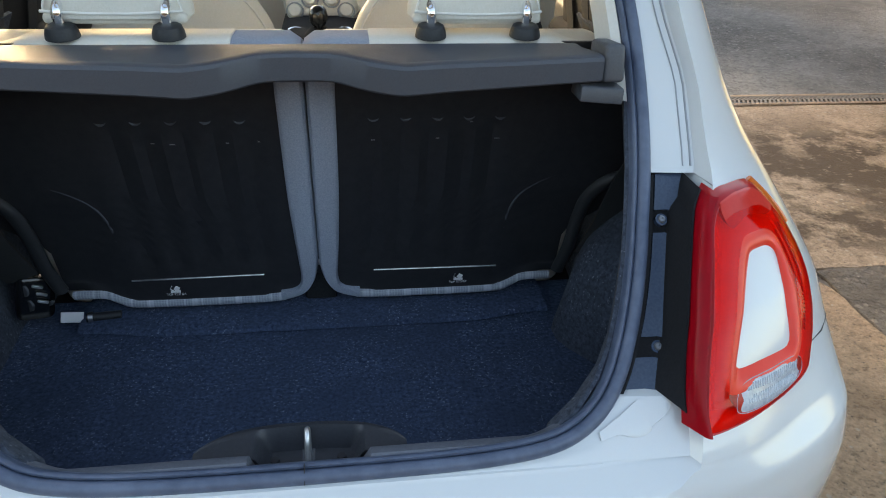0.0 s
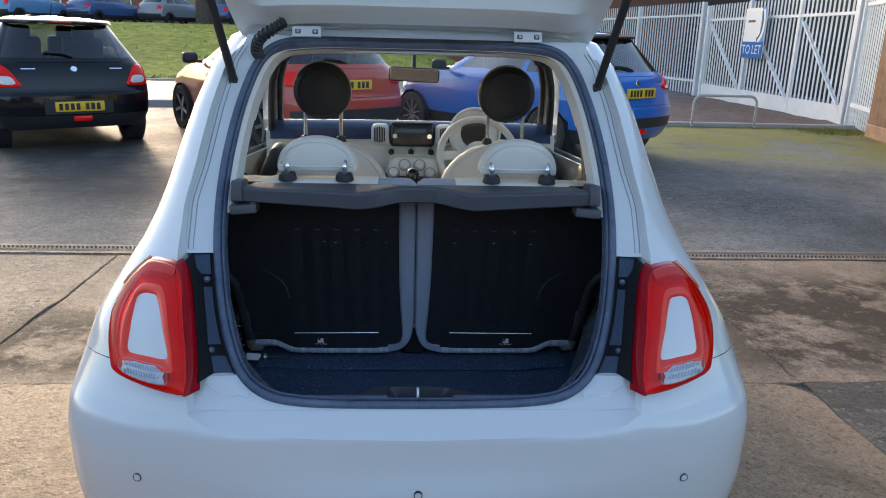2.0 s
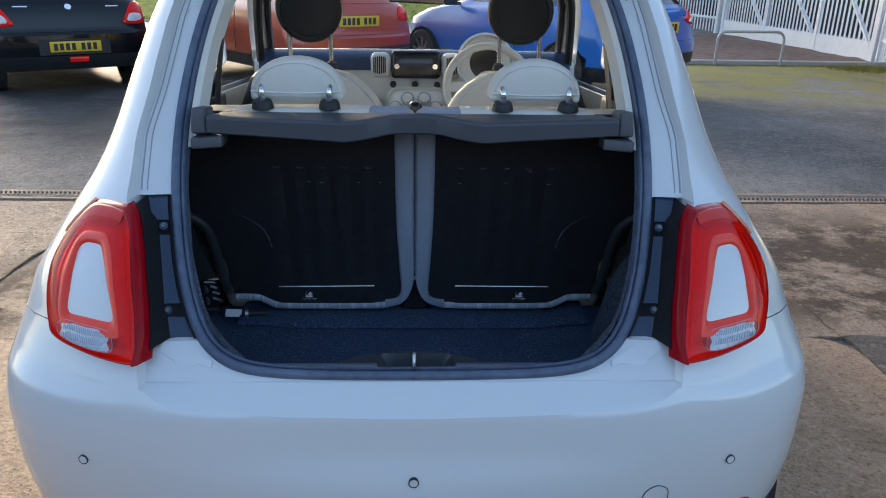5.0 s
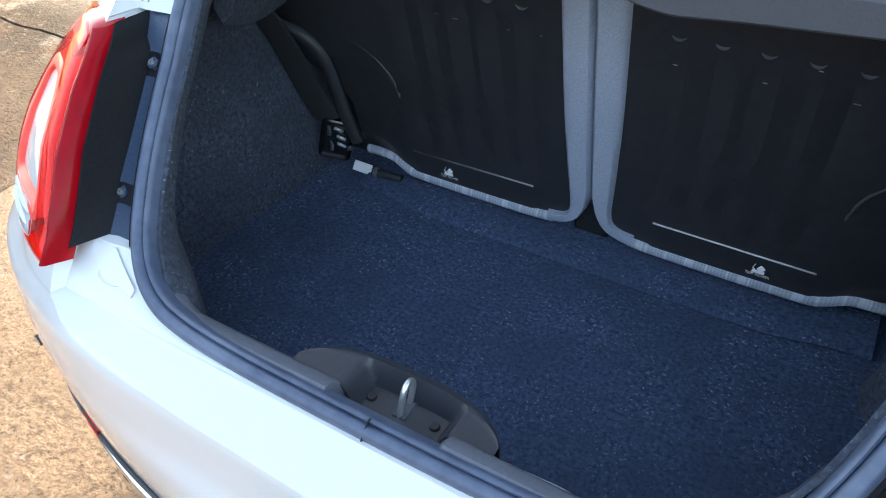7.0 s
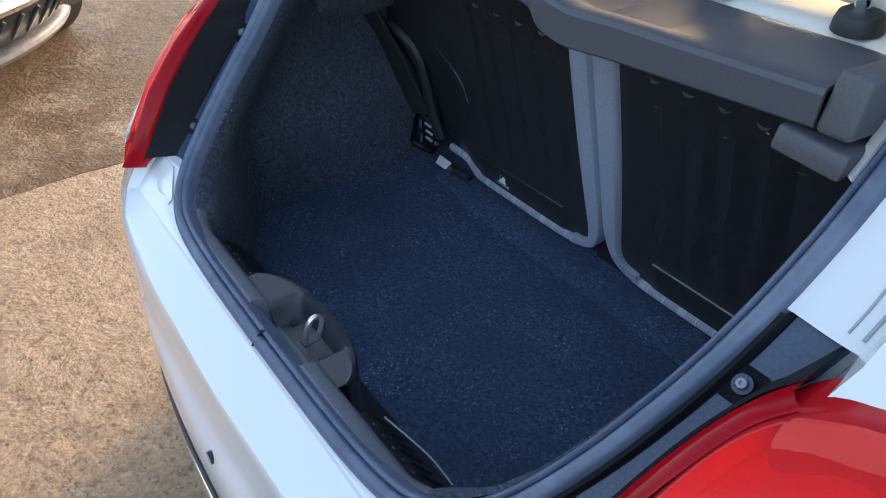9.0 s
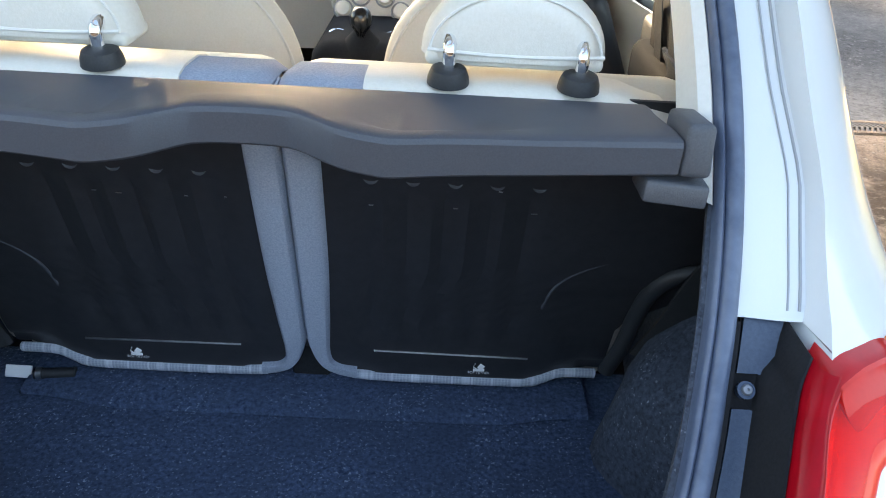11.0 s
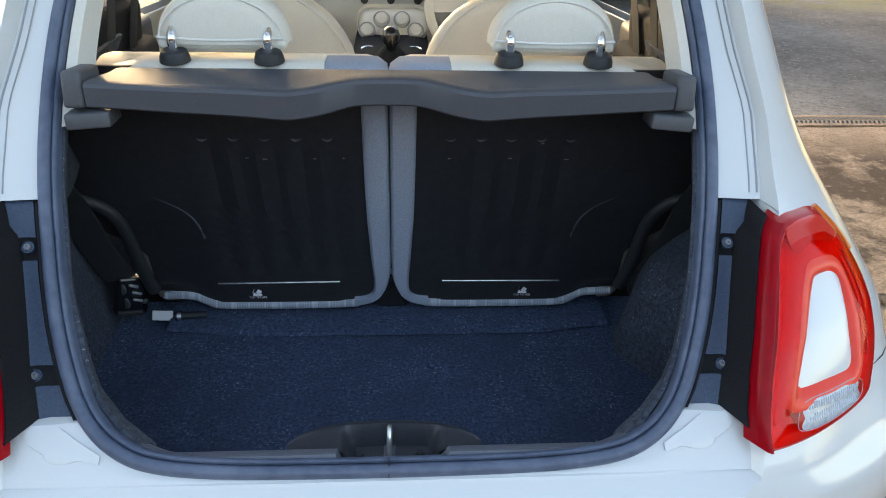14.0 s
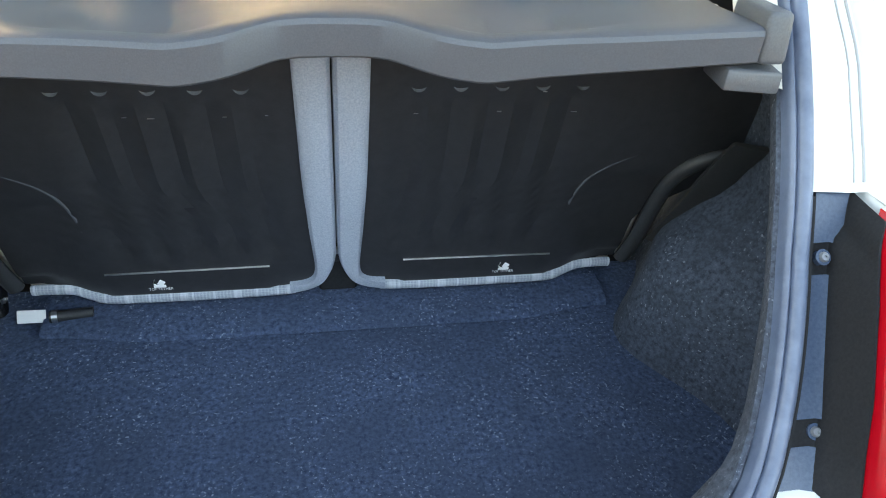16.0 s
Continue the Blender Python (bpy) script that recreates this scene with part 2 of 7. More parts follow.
def turned(profile, m=None, seg=28):
    """A body of revolution round z from (radius, height) pairs, moved by m."""
    vs, fs, n = [], [], len(profile)
    for i in range(seg):
        a = 2 * math.pi * i / seg
        vs += [(r * math.cos(a), r * math.sin(a), h) for r, h in profile]
    for i in range(seg):
        j = (i + 1) % seg
        fs += [(i * n + k, j * n + k, j * n + k + 1, i * n + k + 1) for k in range(n - 1)]
    if m is not None:
        vs = [m @ Vector(v) for v in vs]
    return vs, fs


def sweep(points, shape, closed=False, up=(0, 0, 1), caps=True):
    """Carries a closed outline (list of side, up offsets) along points."""
    pts = [Vector(p) for p in points]
    n, k = len(pts), len(shape)
    vs, fs = [], []
    for i, p in enumerate(pts):
        a, b = (pts[(i - 1) % n], pts[(i + 1) % n]) if closed else (pts[max(i - 1, 0)], pts[min(i + 1, n - 1)])
        t = (b - a).normalized()
        u = up(p) if callable(up) else Vector(up)
        s = t.cross(u).normalized()
        w = s.cross(t).normalized()
        vs += [p + s * q[0] + w * q[1] for q in shape]
    for i in range(n if closed else n - 1):
        j = (i + 1) % n
        fs += [(i * k + q, i * k + (q + 1) % k, j * k + (q + 1) % k, j * k + q) for q in range(k)]
    if caps and not closed:
        fs += [tuple(range(k))[::-1], tuple((n - 1) * k + q for q in range(k))]
    return vs, fs


def ring(r, n=10, sy=1.0):
    return [(r * math.cos(2 * math.pi * i / n), sy * r * math.sin(2 * math.pi * i / n)) for i in range(n)]


def smooth_curve(pts, n=8, closed=False):
    """Catmull-Rom points through pts."""
    P = [Vector(p) for p in pts]
    m, out = len(P), []
    for i in range(m if closed else m - 1):
        if closed:
            a, b, c, d = (P[(i + k) % m] for k in (-1, 0, 1, 2))
        else:
            a, b, c, d = P[max(i - 1, 0)], P[i], P[i + 1], P[min(i + 2, m - 1)]
        for k in range(n):
            t = k / n
            out.append(0.5 * ((2 * b) + (c - a) * t + (2 * a - 5 * b + 4 * c - d) * t * t + (3 * b - a - 3 * c + d) * t ** 3))
    if not closed:
        out.append(P[-1])
    return out


def table(*pairs):
    a = np.array(pairs)
    return lambda v: np.interp(v, a[:, 0], a[:, 1])


def grid_faces(rows, cols, keep=None):
    return [(i * cols + j, i * cols + j + 1, (i + 1) * cols + j + 1, (i + 1) * cols + j) for i in range(rows - 1) for j in range(cols - 1) if keep is None or keep(i, j)]


def mirrored(vs, fs):
    n = len(vs)
    return [tuple(v) for v in vs] + [(-v[0], v[1], v[2]) for v in vs], list(fs) + [tuple(i + n for i in f[::-1]) for f in fs]


def pruned(vs, fs):
    used = sorted({i for f in fs for i in f})
    at = {o: k for k, o in enumerate(used)}
    return [vs[i] for i in used], [tuple(at[i] for i in f) for f in fs]


def thick(geo, depth):
    """Gives a sheet (verts, faces) a thickness behind it."""
    bm = bmesh.new()
    vs = [bm.verts.new(v) for v in geo[0]]
    for f in geo[1]:
        if len(set(f)) > 2:
            try:
                bm.faces.new([vs[i] for i in f])
            except ValueError:
                pass
    bmesh.ops.remove_doubles(bm, verts=bm.verts, dist=1e-5)
    bmesh.ops.recalc_face_normals(bm, faces=bm.faces)
    bmesh.ops.solidify(bm, geom=bm.faces[:] + bm.verts[:] + bm.edges[:], thickness=depth)
    return bm

# ---------- the white hatchback: outer skin as a stack of plan outlines ----------
Y_REAR = table((.20, .13), (.28, .055), (.36, .024), (.42, .017), (.46, .0145), (.50, .014), (.55, .0145), (.60, .017), (.645, .020), (.652, .022), (.68, .044), (.72, .060), (.777, .084), (.83, .112), (.89, .158), (.935, .206), (.97, .242), (1.04, .298), (1.15, .39), (1.25, .49), (1.35, .60), (1.41, .70), (1.44, .80), (1.465, .92), (1.485, 1.15))
W_REAR = table((.2, .69), (.3, .755), (.45, .775), (.6, .777), (.68, .768), (.75, .75), (.80, .735), (.89, .685), (.95, .655), (1.04, .62), (1.15, .59), (1.25, .565), (1.35, .53), (1.41, .50), (1.44, .45), (1.465, .36), (1.485, .15))
C_REAR = table((.2, .26), (.6, .27), (.75, .3), (1.0, .28), (1.2, .22), (1.4, .15), (1.485, .1))
W_MID = table((.2, .74), (.3, .79), (.5, .805), (.65, .805), (.8, .79), (.9, .765), (.95, .74), (1.04, .705), (1.15, .665), (1.25, .625), (1.35, .575), (1.41, .53), (1.44, .47), (1.465, .37), (1.485, .16))
W_FRONT = table((.2, .70), (.3, .76), (.5, .78), (.65, .77), (.8, .72), (.9, .66), (.97, .62), (1.0, .66), (1.15, .62), (1.25, .59), (1.35, .54), (1.41, .50), (1.44, .44), (1.465, .34), (1.485, .15))
Y_FRONT = table((.2, 3.44), (.4, 3.54), (.55, 3.55), (.7, 3.5), (.8, 3.38), (.88, 3.1), (.93, 2.85), (.97, 2.62), (1.0, 2.55), (1.2, 2.2), (1.38, 1.82), (1.43, 1.62), (1.465, 1.45), (1.485, 1.3))
C_FRONT = table((.2, .55), (.7, .6), (.88, .5), (.97, .42), (1.2, .36), (1.4, .2), (1.485, .1))
# the edge of the boot opening
Y_OPEN = table((.60, .02), (.70, .12), (.771, .20), (.889, .325), (1.014, .437), (1.304, .69), (1.42, .76), (1.5, .80))
RIM = [(0, .687), (.10, .6873), (.18, .6885), (.25, .692), (.30, .699), (.338, .712), (.368, .731), (.392, .757), (.412, .79), (.430, .83), (.447, .88), (.461, .94), (.470, 1.01), (.472, 1.09), (.466, 1.17), (.454, 1.245), (.437, 1.308), (.420, 1.345), (.398, 1.374), (.370, 1.393), (.33, 1.404), (.25, 1.4105), (.13, 1.4122), (0, 1.4125)]
RIM = [(v.x, v.y) for v in smooth_curve([(x, z, 0) for x, z in RIM], 5)]
X_OPEN = table(*[(z, x) for x, z in sorted(RIM, key=lambda q: q[1])])
RIDGE = table((.68, .450), (.72, .458), (.95, .525), (1.04, .53), (1.11, .515), (1.25, .498), (1.35, .475), (1.40, .445), (1.42, .44))
Z_LO, Z_HI = .687, 1.4125
CREST = table((0, .650), (.20, .652), (.32, .656), (.38, .660), (.42, .666), (.44, .673), (.452, .682))


# how square the corners are in plan
SQUARE = table((.44, 2), (.50, 2.08), (.56, 2.14), (.63, 2.14), (.68, 2.06), (.715, 2))
# how far the bumper is hollowed between its wings
HOLLOW = table((.50, 0), (.53, .003), (.545, .0065), (.555, .010), (.566, .0145), (.58, .018), (.61, .021), (.645, .022), (.652, .022), (.68, .010), (.72, 0))


# how far the wings under the lamps stand proud of the shelf between them
WING = table((.635, 0), (.655, .004), (.67, .010), (.685, .0135), (.70, .0130), (.715, .0105), (.735, .0070), (.76, .0030), (.79, 0))


def smoothstep(t):
    t = min(max(t, 0), 1)
    return t * t * (3 - 2 * t)


def relief(x, z):
    """Depth of the hollow between the bumper's wings, less the height of the wings."""
    x = abs(x)
    return float(HOLLOW(z)) * (1 - smoothstep((x - .08) / .42)) - float(WING(z)) * smoothstep((x - .34) / .10) * (1 - smoothstep((x - .52) / .12))


def y_outer(x, z):
    k = min(abs(x) / float(W_REAR(z)), 0.9999)
    n = float(SQUARE(z))
    return float(Y_REAR(z) + C_REAR(z) * (1 - (1 - k ** n) ** (1 / n))) + relief(x, z)


N_IN, N_COR, N_SIDE, N_FR = 22, 13, 26, 12


def slice_at(z):
    """The right half of the plan outline at height z, from the rear centre or the opening's edge to the front centre."""
    out = []
    opening = Z_LO <= z <= Z_HI
    x0, xr = (float(X_OPEN(z)) if opening else 0.0), float(RIDGE(min(max(z, .68), 1.42)))
    shelf = .605 < z < Z_LO
    if not (opening or shelf):
        xr = min(xr, .8 * float(W_REAR(z)))
    for k in range(N_IN):
        x = x0 + (xr - x0) * k / (N_IN - 1)
        if opening:
            y = float(Y_OPEN(z)) - .004 * smoothstep((x - x0) / .05) + (.026 * smoothstep((x - x0 - .002) / .006) if .736 < z < .937 else 0)
        elif shelf:
            zc = float(CREST(x))      # crest of the bumper under the opening
            if z <= .652:
                zz = .605 + (z - .605) * (zc - .605) / .047
                out.append((x, y_outer(x, zz), zz))
            else:
                f = (z - .652) / (Z_LO - .652)
                yc = y_outer(x, zc)
                out.append((x, yc + (.100 + .006 * smoothstep((x - .30) / .12) - yc) * min(1, f * 1.04), zc + (Z_LO - zc) * f))
            continue
        else:
            y = y_outer(x, z)
        out.append((x, y, z))
    for k in range(N_COR):
        zz = z
        if shelf:           # the crest runs out into the corner
            up = .605 + (z - .605) * .077 / .047 if z <= .652 else .682 + (z - .652) * .005 / .035
            zz = z + (up - z) * max(0, 1 - k / 3) ** 1.5
        w, c, yr = float(W_REAR(zz)), float(C_REAR(zz)), float(Y_REAR(zz))
        q = 2 / float(SQUARE(zz))
        a0 = math.asin(min((xr + .008) / w, .999) ** (1 / q))
        a = a0 + (math.pi / 2 - a0) * k / (N_COR - 1)
        x = w * math.sin(a) ** q
        out.append((x, yr + c * (1 - max(math.cos(a), 0) ** q) + relief(x, zz), zz))
    ya, yb, wm, wf = yr + c, float(Y_FRONT(z) - C_FRONT(z)), float(W_MID(z)), float(W_FRONT(z))
    ym = ya + .42 * (yb - ya)
    for k in range(1, N_SIDE):
        y = ya + (yb - ya) * k / (N_SIDE - 1)
        x = w + (wm - w) * smoothstep((y - ya) / (ym - ya)) if y < ym else wm + (wf - wm) * smoothstep((y - ym) / (yb - ym))
        out.append((x, y, z))
    for k in range(1, N_FR):
        a = math.pi / 2 * k / (N_FR - 1)
        out.append((wf * math.cos(a), yb + float(C_FRONT(z)) * math.sin(a), z))
    return out


ROWS_Z = [.34, .38, .42, .46, .50, .53, .545, .555, .566, .58, .592, .605, .62, .632, .641, .6465, .652, .658, .664, .671, .678, .683, .685, .6865, .687, .6885, .692, .698, .705, .715, .73, .7355, .7365, .745, .757, .775, .80, .825, .85, .88, .90, .92, .9365, .9375, .95, .965, .98, 1.0, 1.03, 1.06, 1.09, 1.12, 1.16, 1.20, 1.24, 1.28, 1.31, 1.335, 1.352, 1.37, 1.385, 1.40, 1.407, 1.411, 1.4125, 1.4127, 1.42, 1.43, 1.44, 1.452, 1.465, 1.475, 1.485]
GRID = [slice_at(z) for z in ROWS_Z]
COLS = len(GRID[0])
SIDE0 = N_IN + N_COR - 1
FRONT0 = SIDE0 + N_SIDE - 1
WHEELS = ((.575, .285), (2.875, .285))


def in_window(i, j):
    """Which pane, if any, the skin's face at row i, column j belongs to."""
    z, f = (ROWS_Z[i] + ROWS_Z[i + 1]) / 2, (j - SIDE0 + .5) / (N_SIDE - 1)
    if 0.955 < z < 1.353 and 0 <= j - SIDE0 < N_SIDE - 1:
        if .20 < f < .44 and z > .965:
            return "quarter"
        if .50 < f < .95:
            return "door"
    if 1.0 < z < 1.386 and j >= FRONT0 + 1:
        return "screen"
    return ""


def body_face(i, j):
    if in_window(i, j):
        return False
    if ROWS_Z[i] >= Z_LO - 1e-6 and ROWS_Z[i + 1] <= Z_LO + 1e-6:
        return True
    q = np.mean([GRID[a][b] for a, b in ((i, j), (i + 1, j), (i, j + 1), (i + 1, j + 1))], axis=0)
    return not (j >= SIDE0 - 4 and any((q[1] - y) ** 2 + (q[2] - z) ** 2 < .315 ** 2 for y, z in WHEELS))


car = thing("hatchback_car", "small white three-door hatchback with its boot wide open, parked on concrete", "car")
flat = [Vector(p) for r in GRID for p in r]
for v in flat:
    if abs(v.x) > .5:
        for y, z in WHEELS:
            d = math.hypot(v.y - y, v.z - z)
            if .2 < d < .315:
                v.y, v.z = y + (v.y - y) * .315 / d, z + (v.z - z) * .315 / d
faces = grid_faces(len(GRID), COLS, body_face)
top = [(len(GRID) - 1) * COLS + j for j in range(COLS)]
vs, fs = mirrored(*pruned(flat, faces + [tuple(top)]))
bm = thick((vs, fs), 0.0015)
body = part("body", bm, M_PAINT, car, "glossy white painted body shell", angle=32)


def skin_pane(test, name, mat, sides=(1, -1), inset=0.012, label=""):
    fs = [f for f in grid_faces(len(GRID), COLS, lambda i, j: in_window(i, j) == test)]
    vs, fs = pruned([Vector(p) for r in GRID for p in r], fs)
    if test == "screen":
        vs, fs = mirrored(vs, fs)
        vs = [Vector(v) for v in vs]
        return [part(name, ([v - Vector((0, inset, 0)) for v in vs], fs), mat, car, label)]
    return [part(name, ([(s * (v[0] - inset), v[1], v[2]) for v in vs], fs), mat, car, label) for s in sides]


skin_pane("screen", "windscreen", M_GLASS, label="clear curved windscreen")
skin_pane("door", "side_window", M_GLASS, label="clear door glass")
skin_pane("quarter", "quarter_window", M_GLASS, label="clear rear quarter glass")

# inner lining behind the skin above the waist
INNER = []
for r in GRID:
    row = []
    for k, p in enumerate(r):
        v = Vector(p)
        if k < SIDE0 - 2 and Z_LO <= v.z <= Z_HI:
            v.y += .03 + .03 * (k / SIDE0)
            v.x = min(v.x, float(W_REAR(v.z)) - .09)
        else:
            v.x -= .045
            v.y += .04 if v.y < 1.3 else -.04
        if v.z > 1.37:
            v.z -= .035
        v.x = max(v.x, 0)
        row.append(v)
    INNER.append(row)
inner = [v for r in INNER for v in r]


def lining(name, mat, rows, label, j0=0):
    fs = grid_faces(len(GRID), COLS, lambda i, j: rows[0] <= ROWS_Z[i] and ROWS_Z[i + 1] <= rows[1] and j >= j0 and not in_window(i, j))
    vs, fs = mirrored(*pruned(inner, fs))
    return part(name, thick((vs, fs), .004), mat, car, label)


for s in (1, -1):        # black seals either side of the windscreen pillar
    for j, r in ((FRONT0 - 2, .016), (FRONT0 + 1, .013)):
        line = [Vector((s * v.x * .975, v.y - .02, v.z)) for v in (INNER[i][j] for i, z in enumerate(ROWS_Z) if .99 < z < 1.40)]
        part("pillar_seal", sweep(line, ring(r, 8), False, (0, -1, 0)), M_BLACK, car, "black windscreen pillar seal")
lining("pillar_trim", M_CREAM, (1.0, 1.4), "cream plastic pillar trim", 11)
fs = grid_faces(len(GRID), COLS, lambda i, j: ROWS_Z[i] >= 1.4127) + [tuple((len(GRID) - 1) * COLS + j for j in range(COLS))]
part("headliner", thick(mirrored(*pruned(inner, fs)), .004), M_LINER, car, "pale woven roof lining")
lining("door_card", M_CREAM, (.34, 1.0), "cream and black door trim", SIDE0 + 7)

# underside, sills, wheels
under = [(x * .93, y, z) for z in (.19, .36) for x, y in [(p[0], p[1] + (.05 if p[1] < .4 else -.05 if p[1] > 3.2 else 0)) for p in GRID[0]]]
fs = grid_faces(2, COLS, lambda i, j: not any(abs((under[j][1] + under[j + 1][1]) / 2 - y) < .33 and abs(under[j][0]) > .5 for y, z in WHEELS))
vs, fs = mirrored(under, fs)
part("lower_valance", thick((vs, fs), .003), M_BLACK, car, "black plastic lower valance and sills")
part("floor_pan", block((1.30, 3.0, .04), (0, 1.8, .22), .01), M_BLACK, car, "black underbody")
for k, (y, z) in enumerate(WHEELS):
    for s in (1, -1):
        m = pose(s * .70, y, z, 0, 90, 0)
        w = part("wheel", turned([(.19, -.085), (.255, -.095), (.28, -.08), (.287, -.05), (.287, .05), (.28, .08), (.255, .095), (.19, .085)], m), M_TYRE, car, "black road tyre")
        part("rim", turned([(.0, s * .075), (.03, s * .075), (.05, s * .05), (.17, s * .055), (.19, s * .085), (.19, -s * .06), (.0, -s * .06)], m), M_ALLOY, w, "silver alloy rim")
        part("wheel_arch", thick(turned([(.317, -.09), (.317, .10)], pose(s * .67, y, z, 0, 90, 0), 40), .003), M_BLACK, car)

# ---------- boot opening: seal ----------
right = [(x, float(Y_OPEN(z)), z) for x, z in RIM]
loop = right[:-1] + [(-x, y, z) for x, y, z in right[::-1]][:-1]
centre = Vector((0, .43, 1.05))


def inwards(d):
    """The opening's edge moved d towards its middle, in the opening's own surface."""
    n = len(loop)
    res = []
    for i, p in enumerate(loop):
        t = (Vector(loop[(i + 1) % n]) - Vector(loop[i - 1])).normalized()
        nrm = Vector((0, -.74, .67))
        s = t.cross(nrm).normalized()
        if s.dot(centre - Vector(p)) < 0:
            s = -s
        res.append(Vector(p) + s * d)
    return res


OUT = Vector((0, -.74, .67))
part("boot_seal", sweep(inwards(.013), [(0.0160, -0.0085), (0.0158, -0.0005), (0.0135, 0.0050), (0.0095, 0.0083), (0.0050, 0.0090), (0.0010, 0.0075), (-0.0014, 0.0040), (-0.0026, -0.0015), (-0.0036, 0.0025), (-0.0058, 0.0043), (-0.0084, 0.0027), (-0.0100, -0.0025), (-0.0100, -0.0205), (0.0140, -0.0205)], True, OUT), M_SEAL, car, "dusty black rubber boot seal", angle=60)
band = []
for a, b in zip(inwards(.024), inwards(.040)):
    band += [a + Vector((0, .010, 0)), a.lerp(b, .6) + Vector((0, .020, 0)), b + Vector((0, .075, -.01 if b.z > 1.2 else 0))]
nb = len(loop)
fs = [(i * 3 + k, ((i + 1) % nb) * 3 + k, ((i + 1) % nb) * 3 + k + 1, i * 3 + k + 1) for i in range(nb) for k in range(2) if band[i * 3][2] > 1.0 and band[((i + 1) % nb) * 3][2] > 1.0]
part("opening_trim", thick(pruned(band, fs), .003), M_CREAM, car, "cream trim round the opening above the shelf")
part("seal_joint", block((.0012, .0172, .0240), (0, .1142, .6940), .0005, 1, (-42, 0, 0)), M_INK, car)

# sealed gutter line down the pillars beside the opening
for s in (1, -1):
    for dx, r in ((.016, .0011), (.005, .0016)):
        line = [(s * (float(RIDGE(z)) - dx), float(Y_OPEN(z)) - .0045, z) for z in np.linspace(.945, 1.385, 26)]
        part("gutter_seam", sweep(line, ring(r, 6), False, (0, -.74, .67)), M_SEAM, car, "fine sealed gutter line")

# ---------- rear lamps ----------
LAMP_OUT = [(.524, .932), (.558, .934), (.596, .929), (.622, .908), (.647, .879), (.664, .842), (.663, .80), (.65, .753), (.631, .732), (.55, .724), (.468, .721), (.461, .733), (.467, .793), (.482, .851), (.499, .908)]
LAMP_WHITE = [(.558, .878), (.573, .8785), (.590, .876), (.603, .866), (.605, .843), (.605, .81), (.606, .785), (.601, .777), (.592, .775), (.558, .776), (.525, .776), (.513, .778), (.512, .787), (.525, .82), (.540, .852), (.551, .871)]
LAMP_CLEAR = [(.517, .766), (.562, .768), (.606, .767), (.621, .756), (.612, .742), (.56, .7365), (.512, .7375), (.504, .748)]


def on_skin(x, z, proud=0.0):
    return Vector((x, y_outer(x, z) - proud, z))


def resampled(pts, n):
    P = [Vector((*p, 0)) for p in pts]
    P.append(P[0])
    d = [0]
    for a, b in zip(P, P[1:]):
        d.append(d[-1] + (b - a).length)
    out = []
    for k in range(n):
        s = d[-1] * k / n
        i = max(q for q in range(len(d)) if d[q] <= s)
        t = (s - d[i]) / max(d[i + 1] - d[i], 1e-9)
        out.append(P[i].lerp(P[i + 1], t))
    return [(v.x, v.y) for v in out]


def lamp_ring(outer, inner, levels, n=96):
    """A band between two outlines; levels: (share from outer to inner, height over the skin)."""
    def even(pts):
        return resampled([(v.x, v.y) for v in smooth_curve([(x, z, 0) for x, z in pts], 6, True)], n)
    A, B = even(outer), even(inner)
    vs, fs, m = [], [], len(levels)
    for (ax, az), (bx, bz) in zip(A, B):
        vs += [on_skin(ax + (bx - ax) * s, az + (bz - az) * s, h) for s, h in levels]
    for i in range(n):
        j = (i + 1) % n
        fs += [(i * m + k, j * m + k, j * m + k + 1, i * m + k + 1) for k in range(m - 1)]
    return vs, fs


def lamp_patch(outline, rise, dome=0.004, back=0.004, rings=5):
    c = smooth_curve([(x, z, 0) for x, z in outline], 6, True)
    mx, mz = sum(v.x for v in c) / len(c), sum(v.y for v in c) / len(c)
    vs, fs, n = [], [], len(c)
    for r in range(rings + 1):
        s = [1, 1, .96, .7, .4, .12][r]
        h = [-back, rise, rise + dome * .5, rise + dome, rise + dome * 1.1, rise + dome * 1.1][r]
        vs += [on_skin(mx + (v.x - mx) * s, mz + (v.y - mz) * s, h) for v in c]
    for r in range(rings):
        fs += [(r * n + i, r * n + (i + 1) % n, (r + 1) * n + (i + 1) % n, (r + 1) * n + i) for i in range(n)]
    fs.append(tuple(rings * n + i for i in range(n)))
    return vs, fs


def flip(geo, s):
    return geo if s > 0 else ([(-v[0], v[1], v[2]) for v in geo[0]], [f[::-1] for f in geo[1]])


